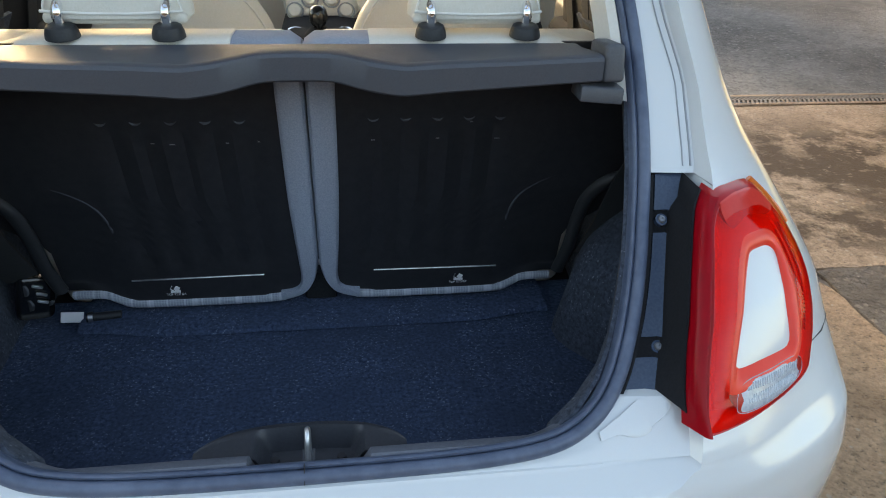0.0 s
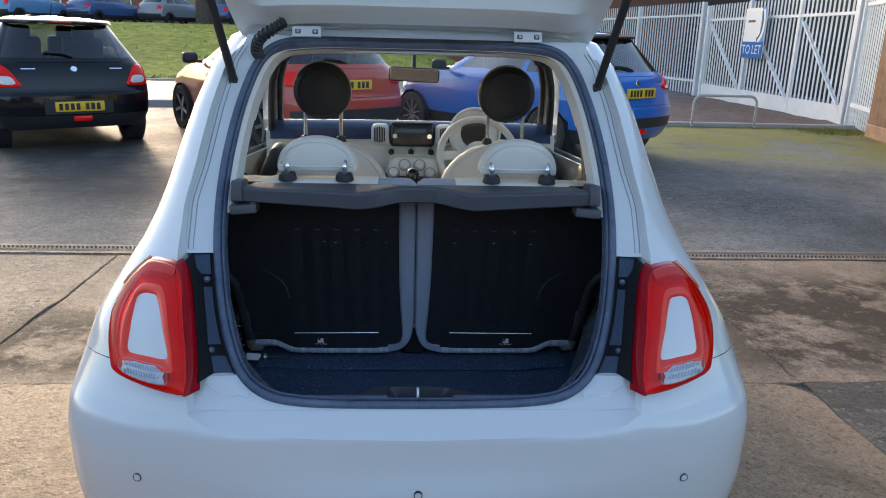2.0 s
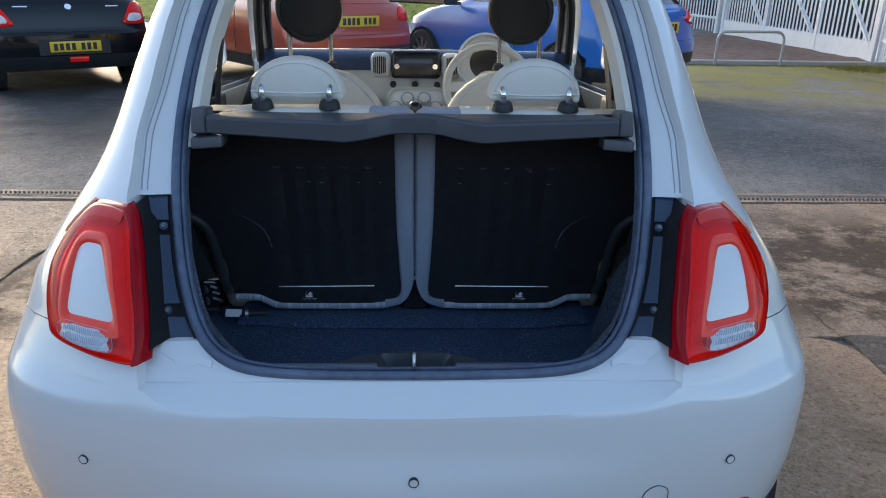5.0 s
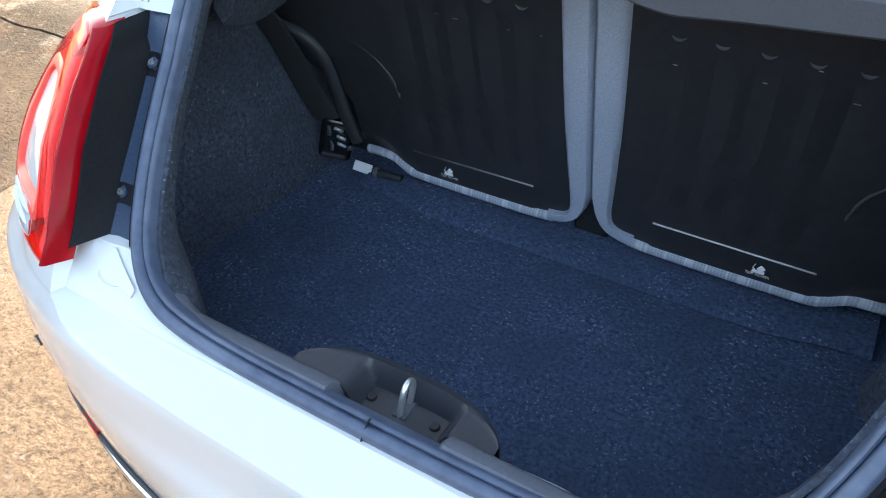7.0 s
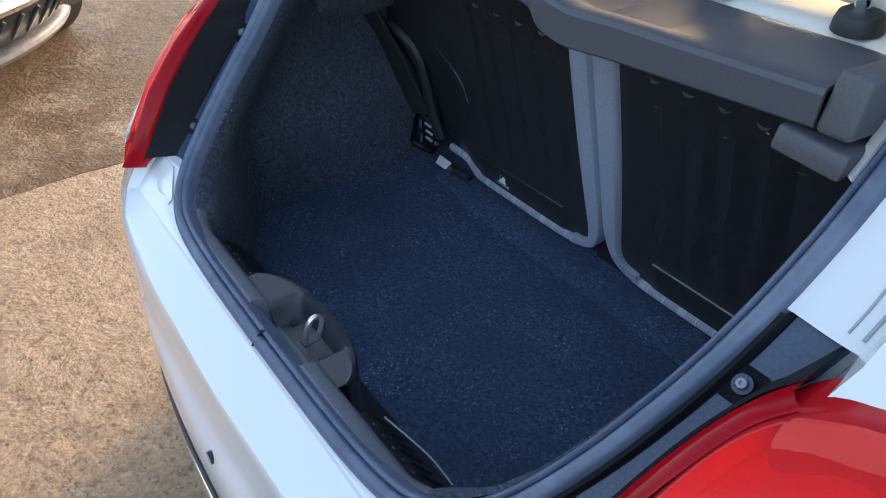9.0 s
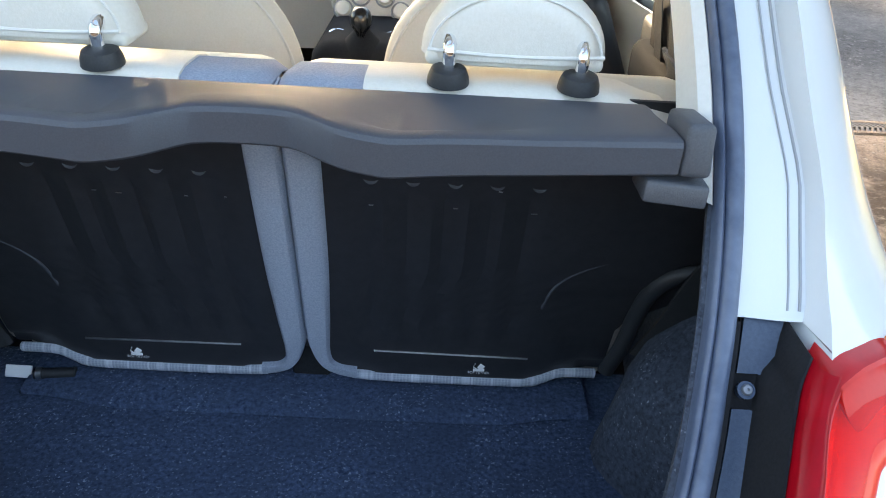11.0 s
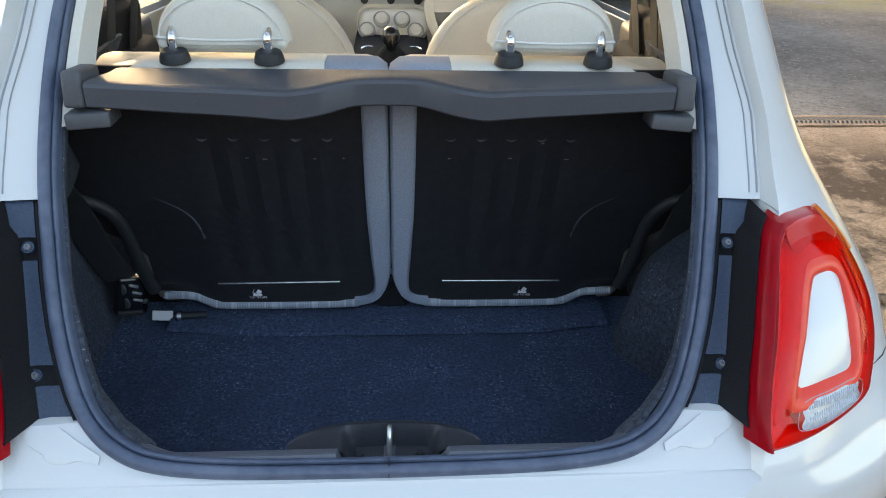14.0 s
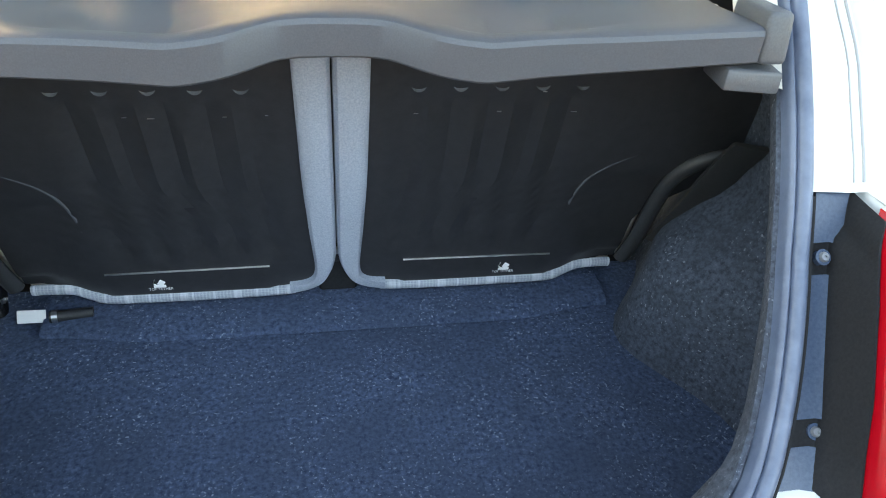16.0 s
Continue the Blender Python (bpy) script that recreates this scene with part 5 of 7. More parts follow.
part("gear_gaiter", turned([(.055, .0), (.045, .02), (.022, .045), (.012, .06)], pose(0, 1.53, .83, 6, 0, 0), 20), M_SOFTBLACK, car, "black gear gaiter")
part("gear_knob", turned([(0, .032), (.012, .030), (.021, .022), (.025, .008), (.023, -.010), (.014, -.022), (.008, -.035)], pose(0, 1.50, .905), 24), M_SCREEN, car, "glossy black gear knob")

# steering wheel, right-hand drive
sw = pose(.268, 1.70, .955, 66, 0, 0)
wheel_ring = [sw @ Vector((.155 * math.cos(a), .155 * math.sin(a), 0)) for a in np.linspace(0, 2 * math.pi, 49)[:-1]]
stw = part("steering_wheel", sweep(wheel_ring, ring(.0145, 12), True, lambda p: sw.to_3x3() @ Vector((0, 0, 1))), M_BEIGE, car, "cream leather steering wheel", angle=180)
part("wheel_hub", turned([(0, .035), (.04, .033), (.058, .02), (.06, -.02), (.03, -.08)], sw, 24), M_CREAM, stw)
for a in (0, math.pi, -math.pi / 2):
    part("wheel_spoke", sweep([sw @ Vector((r * math.cos(a), r * math.sin(a), .012 * (1 - r / .15))) for r in (.05, .10, .15)], [(.018, .005), (-.018, .005), (-.018, -.005), (.018, -.005)], False, sw.to_3x3() @ Vector((0, 0, 1))), M_CREAM, stw)
cl = part("instrument_pod", turned([(.105, -.03), (.112, .03), (.104, .036), (.098, .02), (0, .015)], pose(.268, 1.90, 1.02, 78, 0, 0), 30), M_CREAM, car, "round cream instrument pod")
part("pod_face", turned([(.06, .001), (.097, .001)], pose(.268, 1.879, 1.023, 78, 0, 0), 28), M_CREAM, cl)
part("instrument_glass", turned([(0, .0), (.062, 0)], pose(.268, 1.878, 1.023, 78, 0, 0), 28), M_SCREEN, cl)
mir = part("interior_mirror", block((.205, .03, .058), (.004, 1.76, 1.27), .014, 3, (0, 2, 3)), M_BLACK, car, "black rear-view mirror")
part("mirror_glass", block((.192, .004, .048), (.004, 1.743, 1.27), .0015, 1, (0, 2, 3)), M_CHROME, mir)
part("mirror_stem", rod((.004, 1.77, 1.27), (.004, 1.84, 1.345), .009, 10), M_BLACK, mir)

# ---------- ground ----------
def rough_ground(name, lo, hi, stain, pit_shade, stone, relief=0.010, grain=55.0, wet=0.30, stain_at=(.50, .66), stain_scale=0.8, stones=.16, sheen=.50):
    """Weathered paving: cloudy colour, damp stains of their own shape, pits with shade put into their colour, pale
    stones and rough relief.
    """
    m = bpy.data.materials.new(name)
    m.use_nodes = True
    nt = m.node_tree
    b = nt.nodes["Principled BSDF"]
    tc = nt.nodes.new("ShaderNodeTexCoord")

    def tex(scale, detail=8, rough=.65, warp=0.0):
        t = nt.nodes.new("ShaderNodeTexNoise")
        for k, v in (("Scale", scale), ("Detail", detail), ("Roughness", rough), ("Distortion", warp)):
            t.inputs[k].default_value = v
        nt.links.new(tc.outputs["Object"], t.inputs["Vector"])
        return t.outputs["Fac"]

    def ramp(src, a, c, lo2=0.0, hi2=1.0):
        r = nt.nodes.new("ShaderNodeMapRange")
        for k, v in (("From Min", a), ("From Max", c), ("To Min", lo2), ("To Max", hi2)):
            r.inputs[k].default_value = v
        nt.links.new(src, r.inputs["Value"])
        return r.outputs["Result"]

    def mix(fac, a, c):
        x = nt.nodes.new("ShaderNodeMix")
        x.data_type = "RGBA"
        for k, v in ((0, fac), (6, a), (7, c)):
            if isinstance(v, tuple):
                x.inputs[k].default_value = (*v, 1)
            else:
                nt.links.new(v, x.inputs[k])
        return x.outputs[2]

    def maths(op, a, c):
        x = nt.nodes.new("ShaderNodeMath")
        x.operation = op
        for k, v in ((0, a), (1, c)):
            if isinstance(v, float):
                x.inputs[k].default_value = v
            else:
                nt.links.new(v, x.inputs[k])
        return x.outputs[0]

    col = mix(ramp(tex(4.5), .30, .70), lo, hi)
    col = mix(ramp(tex(grain * 1.3, 5, .75), .38, .62, 0, .62), col, tuple(v * 1.45 for v in hi))
    col = mix(ramp(tex(grain * .55, 7, .72), .53, .64, 0, .75), col, tuple(v * .50 for v in lo))
    col = mix(ramp(tex(13, 9, .72, .8), .56, .68, 0, .60), col, tuple(v * .45 for v in lo))
    col = mix(ramp(tex(17, 8, .70, .5), .60, .68, 0, .70), col, tuple(v * 1.5 for v in hi))
    damp = ramp(tex(stain_scale, 9, .66, .15), *stain_at)
    edge = maths("MULTIPLY", damp, ramp(tex(16, 6), .25, .60, .45, 1.0))
    col = mix(edge, col, stain)
    vo = nt.nodes.new("ShaderNodeTexVoronoi")
    vo.inputs["Scale"].default_value = grain * .9
    nt.links.new(tc.outputs["Object"], vo.inputs["Vector"])
    sep = nt.nodes.new("ShaderNodeSeparateColor")
    nt.links.new(vo.outputs["Color"], sep.inputs[0])
    chip = maths("MULTIPLY", maths("LESS_THAN", sep.outputs[0], stones), ramp(vo.outputs["Distance"], .48, .30))
    col = mix(chip, col, stone)
    # low spots of the relief coloured dark, as shade in the crevices
    hole = ramp(tex(grain * 1.6, 5, .65), .42, .32)
    col = mix(maths("MULTIPLY", hole, .8), col, pit_shade)
    nt.links.new(col, b.inputs["Base Color"])
    nt.links.new(ramp(edge, 0, 1, sheen, wet), b.inputs["Roughness"])
    b.inputs["Specular IOR Level"].default_value = 0.4
    h = maths("ADD", maths("ADD", maths("MULTIPLY", tex(grain * 1.6, 6, .70), 0.8), maths("MULTIPLY", tex(24, 6, .65), 0.9)), maths("MULTIPLY", tex(6, 7, .6), 1.5))
    n = nt.nodes.new("ShaderNodeBump")
    n.inputs["Strength"].default_value, n.inputs["Distance"].default_value = 1.0, relief * 0.75
    nt.links.new(h, n.inputs["Height"])
    nt.links.new(n.outputs["Normal"], b.inputs["Normal"])
    return m


M_ASPHALT = rough_ground("worn_asphalt", (0.104, 0.100, 0.092), (0.250, 0.239, 0.219), (0.030, 0.030, 0.030), (0.014, 0.014, 0.014), (0.24, 0.23, 0.22), .026, 42, .46, (.40, .58), .45, .16, .60)


def with_patches(m, col, x0, x1, y0, y1, scale, fade=(1.2, 1.2, 1.4, .3), cut=(.46, .60), wet=None):
    """Lets a growth of another colour spread over a stretch of a surface, broken by noise."""
    nt = m.node_tree
    b = nt.nodes["Principled BSDF"]
    src = b.inputs["Base Color"].links[0].from_socket
    tc, sp, no = nt.nodes.new("ShaderNodeTexCoord"), nt.nodes.new("ShaderNodeSeparateXYZ"), nt.nodes.new("ShaderNodeTexNoise")
    nt.links.new(tc.outputs["Object"], sp.inputs[0])
    nt.links.new(tc.outputs["Object"], no.inputs["Vector"])
    no.inputs["Scale"].default_value, no.inputs["Detail"].default_value, no.inputs["Roughness"].default_value = scale, 9, .7
    fac = None
    for out, a, c in ((sp.outputs["X"], x0, x0 + fade[0]), (sp.outputs["X"], x1, x1 - fade[1]), (sp.outputs["Y"], y0, y0 + fade[2]), (sp.outputs["Y"], y1, y1 - fade[3]), (no.outputs["Fac"], *cut)):
        r = nt.nodes.new("ShaderNodeMapRange")
        r.inputs["From Min"].default_value, r.inputs["From Max"].default_value = a, c
        nt.links.new(out, r.inputs["Value"])
        if fac is None:
            fac = r.outputs["Result"]
        else:
            mu = nt.nodes.new("ShaderNodeMath")
            mu.operation = "MULTIPLY"
            nt.links.new(fac, mu.inputs[0])
            nt.links.new(r.outputs["Result"], mu.inputs[1])
            fac = mu.outputs[0]
    # bare flakes show through the patch
    fl, fr, fm = nt.nodes.new("ShaderNodeTexNoise"), nt.nodes.new("ShaderNodeMapRange"), nt.nodes.new("ShaderNodeMath")
    fl.inputs["Scale"].default_value, fl.inputs["Detail"].default_value, fl.inputs["Roughness"].default_value = 19, 7, .75
    nt.links.new(tc.outputs["Object"], fl.inputs["Vector"])
    fr.inputs["From Min"].default_value, fr.inputs["From Max"].default_value, fr.inputs["To Min"].default_value, fr.inputs["To Max"].default_value = .56, .66, 1.0, .25
    nt.links.new(fl.outputs["Fac"], fr.inputs["Value"])
    fm.operation = "MULTIPLY"
    nt.links.new(fac, fm.inputs[0])
    nt.links.new(fr.outputs["Result"], fm.inputs[1])
    fac = fm.outputs[0]
    mx = nt.nodes.new("ShaderNodeMix")
    mx.data_type = "RGBA"
    nt.links.new(fac, mx.inputs[0])
    nt.links.new(src, mx.inputs[6])
    mx.inputs[7].default_value = (*col, 1)
    nt.links.new(mx.outputs[2], b.inputs["Base Color"])
    if wet is not None:
        ro = nt.nodes.new("ShaderNodeMix")
        nt.links.new(fac, ro.inputs[0])
        nt.links.new(b.inputs["Roughness"].links[0].from_socket, ro.inputs[2])
        ro.inputs[3].default_value = wet
        nt.links.new(ro.outputs[0], b.inputs["Roughness"])


with_patches(M_ASPHALT, (0.038, 0.037, 0.036), -12.0, -.4, 4.4, 10.0, 0.7, (1.5, 1.5, .8, 1.5), (.36, .54), .62)
with_patches(M_ASPHALT, (0.235, 0.215, 0.020), 2.2, 12.0, 6.6, 11.3, 0.8, (1.2, 1.2, 1.4, .3), (.40, .54))
with_patches(M_ASPHALT, (0.27, 0.24, 0.024), 3.4, 12.0, 9.6, 11.3, 2.5, (1.0, 1.2, 1.0, .2), (.36, .50))
M_CONC = rough_ground("stained_concrete", (0.305, 0.209, 0.138), (0.458, 0.338, 0.236), (0.080, 0.046, 0.025), (0.045, 0.032, 0.023), (0.52, 0.43, 0.33), .032, 55, .40, (.48, .60), .75, .10, .56)
M_CONC2 = rough_ground("plain_concrete", (0.322, 0.207, 0.124), (0.452, 0.308, 0.196), (0.185, 0.108, 0.058), (0.050, 0.035, 0.025), (0.50, 0.40, 0.30), .028, 58, .38, (.55, .72), 1.6, .05, .45)
for x0, x1, y0, y1, f, cut in ((1.1, 5.6, 1.55, 3.35, (.7, 1.0, .25, .5), (.43, .53)), (-2.2, -.5, 1.55, 2.75, (.4, .5, .2, .6), (.40, .50)), (-4.2, -1.85, .55, 2.0, (.8, .25, .4, .3), (.36, .47))):
    with_patches(M_CONC, (0.084, 0.054, 0.031), x0, x1, y0, y1, 2.2, f, cut, .72)
with_patches(M_CONC, (0.19, 0.082, 0.022), -4.2, -1.95, -.2, 1.7, 2.6, (.5, .2, .4, .3), (.46, .57), .60)
with_patches(M_CONC, (0.150, 0.085, 0.042), -4.5, -1.0, -2.0, 1.5, 1.3, (.8, .5, .8, .2), (.38, .56), .62)
M_GRASS = material("mown_grass", (0.20, 0.225, 0.030), 0.9, col2=(0.47, 0.45, 0.095), scale=3.5, bump=1.0, bscale=18, big=0.7, bigscale=0.9, bigcol=(0.13, 0.145, 0.03), detail=10, spec=0.1)
M_MOSS = material("moss", (0.17, 0.17, 0.03), 0.95, col2=(0.30, 0.27, 0.07), scale=9, bump=1.0, bscale=40, detail=10)
M_KERB = material("kerb_concrete", (0.34, 0.33, 0.31), 0.8, col2=(0.44, 0.42, 0.40), scale=25, bump=0.4, bscale=90)
M_BRICK = material("far_brick", (0.20, 0.085, 0.06), 0.85, col2=(0.28, 0.13, 0.09), scale=18, big=0.4, bigscale=0.6, bigcol=(0.13, 0.06, 0.05))
M_CLAD = material("dark_cladding", (0.022, 0.019, 0.018), 0.9, col2=(0.034, 0.028, 0.026), scale=3, big=0.5, bigscale=0.5, bigcol=(0.06, 0.05, 0.045))
M_GALV = material("galvanised_steel", (0.70, 0.72, 0.74), 0.5, 0.0, col2=(0.80, 0.81, 0.82), scale=12, big=0.3, bigscale=2, bigcol=(0.5, 0.5, 0.5))
M_DULLGALV = material("dull_galvanised_steel", (0.36, 0.37, 0.38), 0.5, 0.3, col2=(0.46, 0.47, 0.48), scale=20)
M_TIMBER = material("weathered_timber", (0.17, 0.090, 0.048), 0.85, col2=(0.27, 0.155, 0.088), scale=8, bump=0.6, bscale=40, big=0.5, bigscale=2.0, bigcol=(0.14, 0.08, 0.05))
M_SLEEPER = material("pale_timber", (0.27, 0.155, 0.09), 0.85, col2=(0.38, 0.235, 0.15), scale=8, bump=0.6, bscale=40)
M_IRON = material("iron_grate", (0.19, 0.155, 0.12), 0.6, 0.1, col2=(0.29, 0.24, 0.185), scale=50, bump=0.4, bscale=120)
M_PATCH = rough_ground("broken_surfacing", (0.125, 0.106, 0.088), (0.235, 0.205, 0.172), (0.070, 0.054, 0.041), (0.025, 0.021, 0.017), (0.30, 0.26, 0.21), .040, 34, .45, (.46, .62), 1.1, .18, .58)
M_GRIT = rough_ground("dark_grit", (0.110, 0.090, 0.072), (0.21, 0.178, 0.145), (0.06, 0.047, 0.036), (0.02, 0.018, 0.016), (0.26, 0.24, 0.21), .016, 60, .5, (.5, .7), 3.0, .25)
M_SOIL = material("red_soil", (0.050, 0.030, 0.023), 0.75, col2=(0.17, 0.105, 0.078), scale=5, bump=1.0, bscale=25, big=0.7, bigscale=0.8, bigcol=(0.10, 0.045, 0.034), detail=10)


def ground_z(x, y):
    """The yard climbs a little beyond the drain; a grass bank rises far behind."""
    z = .05 * smoothstep((y - 3.7) / 2.5)
    if y > 19:
        z += 1.55 * smoothstep((y - 19.6) / 13) * smoothstep((3.5 - x) / 5)
    return z - (.012 if y < 3.7 else 0)


gx = [-400, -150, -60, -30] + list(np.arange(-20, 20.1, 1.0)) + [30, 60, 150, 400]
gy = [-300, -100, -40, -15, -8, -5, -2, 1, 3.35, 3.66] + list(np.arange(4.5, 36.1, 1.1)) + [45, 60, 100, 200, 500]
vs = [(x, y, ground_z(x, y)) for y in gy for x in gx]
tagged(part("ground", (vs, grid_faces(len(gy), len(gx))), M_ASPHALT, angle=180), "worn grey asphalt yard", "ground", kind="structure")

# concrete slabs of the apron, cracked joints between
pave = thing("pavement", "old concrete slabs with stains and open joints", "pavement", kind="structure")
JX, JY = (-9.1, -5.5, -1.89, 1.72, 5.3, 8.9), (-9.3, -5.6, -2.05, 1.57, 3.40)
rs = random.Random(3)


def ragged(t, line, depth=1.0):
    """How a joint line wanders and crumbles along its length."""
    w = .030 * noise.noise(Vector((t * .9, line * 7.3, 1))) + .018 * noise.noise(Vector((t * 4, line * 3.1, 2))) + .006 * noise.noise(Vector((t * 17, line, 6)))
    return w, depth * (.0025 + .040 * max(0, noise.noise(Vector((t * 2.3, line * 5.7, 4))) - .15) + .012 * max(0, noise.noise(Vector((t * 13, line, 9)))))


for i in range(len(JX) - 1):
    for j in range(len(JY) - 1):
        n = 60 if (i in (1, 2, 3) and j in (2, 3)) else 10
        rim = []
        for side in range(4):
            for k in range(n):
                t = k / n
                if side in (0, 2):
                    c, x = JY[j if side == 0 else j + 1], JX[i] + (JX[i + 1] - JX[i]) * (t if side == 0 else 1 - t)
                    w, d = ragged(x, c)
                    rim.append((x, c + w + (d if side == 0 else -d)))
                else:
                    c, y = JX[i + 1 if side == 1 else i], JY[j] + (JY[j + 1] - JY[j]) * (t if side == 1 else 1 - t)
                    w, d = ragged(y, c)
                    rim.append((c + w + (-d if side == 1 else d), y))
        if (i, j) == (2, 2):      # worn round corner
            r, ex_, ey_ = .16, JX[3] - .16, JY[3] - .16
            for k, (x, y) in enumerate(rim):
                u, v = x - ex_, y - ey_
                if u > 0 and v > 0 and math.hypot(u, v) > r:
                    f = r / math.hypot(u, v)
                    rim[k] = (ex_ + u * f, ey_ + v * f)
        m = len(rim)
        cx, cy = (JX[i] + JX[i + 1]) / 2, (JY[j] + JY[j + 1]) / 2
        lift = rs.uniform(-.0025, .0025)
        vs = [(x, y, -.03) for x, y in rim] + [(x, y, lift - .004) for x, y in rim] + [(cx + (x - cx) * .998, cy + (y - cy) * .998, lift) for x, y in rim]
        fs = [(r * m + k, r * m + (k + 1) % m, (r + 1) * m + (k + 1) % m, (r + 1) * m + k) for r in (0, 1) for k in range(m)] + [tuple(2 * m + k for k in range(m))]
        mat = M_PATCH if (i >= 3 and j == 2) else M_CONC if (j == 3 or i < 2) else M_CONC2
        part("slab", (vs, fs), mat, pave, smooth=False)
# broken, crumbled places along the joints: loose dark chips and grit
def chips(cx, cy, rx, ry, count):
    vs, fs = [], []
    for k in range(count):
        x, y, r = cx + rx * rs.gauss(0, .5), cy + ry * rs.gauss(0, .5), rs.uniform(.0025, .010) * (1 if k % 6 else 1.7)
        n, b, a0 = rs.choice((5, 6, 7)), len(vs), rs.uniform(0, 6)
        rim = [(r * rs.uniform(.6, 1.2), a0 + 2 * math.pi * q / n) for q in range(n)]
        h = r * rs.uniform(.10, .32)
        vs += [(x + d * math.cos(a), y + d * math.sin(a), -.006) for d, a in rim] + [(x + .8 * d * math.cos(a), y + .8 * d * math.sin(a), h + rs.uniform(-.1, .1) * r) for d, a in rim]
        fs += [tuple(b + n + q for q in range(n))] + [(b + q, b + (q + 1) % n, b + n + (q + 1) % n, b + n + q) for q in range(n)]
    return vs, fs


for cx, cy, rx, ry, count in ((-1.62, 1.51, .20, .045, 110), (-2.25, 1.52, .16, .035, 70), (-2.0, 2.3, .05, .30, 70), (1.98, 1.50, .26, .055, 150), (2.5, 1.50, .30, .05, 120), (1.80, 1.1, .05, .26, 130), (1.80, .45, .04, .30, 110), (1.55, 2.35, .04, .34, 80)):
    tagged(part("crumbled_edge", chips(cx, cy, rx, ry, count), M_GRIT, pave, "dark crumbled concrete chips", smooth=False), kind="stuff")
# loose grit
vs, fs = [], []
for k in range(700):
    x, y, r = rs.uniform(-4.5, 4.5), rs.uniform(-1.2, 3.4), rs.uniform(.0015, .0045)
    a, b = rs.uniform(0, 6), len(vs)
    vs += [(x + r * math.cos(a + q * 2.1), y + r * math.sin(a + q * 2.1), .001) for q in range(3)] + [(x, y, .002 + r)]
    fs += [(b, b + 1, b + 3), (b + 1, b + 2, b + 3), (b + 2, b, b + 3)]
tagged(part("loose_grit", (vs, fs), M_GRIT, pave, smooth=False), kind="stuff")

# slotted drain across the yard
drain = thing("drain_channel", "rusty slotted iron drain channel across the yard", "drain", kind="structure")
for y in (3.452, 3.612):
    part("drain_edge", block((18, .035, .03), (0, y, -.013), .004), M_CONC2, drain)
vs, fs = [], []
for k in range(560):
    x = -8.0 + k * .0285
    for h, sgn in ((3.470, 1), (3.534, -1)):
        b = len(vs)
        c = [(x, h), (x + .013, h), (x + .013 + sgn * .028, h + .060), (x + sgn * .028, h + .060)]
        vs += [(p[0], p[1], 0.0) for p in c] + [(p[0], p[1], -.02) for p in c]
        fs += [(b, b + 1, b + 2, b + 3)] + [(b + q, b + 4 + q, b + 4 + (q + 1) % 4, b + (q + 1) % 4) for q in range(4)]
tagged(part("drain_bars", (vs, fs), M_IRON, drain, smooth=False), kind="stuff")
for y in (3.469, 3.532, 3.595):
    part("drain_rail", block((16, .008, .02), (0, y, -.010), .001, 1), M_IRON, drain)
part("drain_trough", block((16, .15, .02), (0, 3.532, -.04)), M_SOIL, drain)


# ---------- other vehicles ----------
M_PRIVACY = thin_glass("smoked_car_glass", (0.30, 0.32, 0.34), 0.5)
M_WHITELENS = material("white_lens", (0.78, 0.76, 0.74), 0.15, coat=0.8, col2=(0.55, 0.52, 0.50), scale=90)
V_REAR = table((.25, .10), (.35, .02), (.50, 0), (.62, .005), (.66, .03), (.70, .04), (.85, .075), (.95, .12), (1.05, .22), (1.38, .48), (1.44, .52), (1.47, .70), (1.5, 1.1))
V_W0 = table((.25, .76), (.4, .83), (.7, .85), (.9, .82), (1.0, .77), (1.2, .67), (1.38, .58), (1.44, .53), (1.47, .46), (1.5, .2))
V_WM = table((.25, .80), (.4, .855), (.7, .865), (.92, .84), (1.0, .79), (1.2, .71), (1.38, .62), (1.44, .57), (1.47, .50), (1.5, .2))
V_FRONT = table((.25, 3.75), (.4, 3.88), (.6, 3.9), (.75, 3.84), (.88, 3.5), (.97, 3.0), (1.0, 2.9), (1.38, 2.15), (1.44, 1.9), (1.5, 1.4))


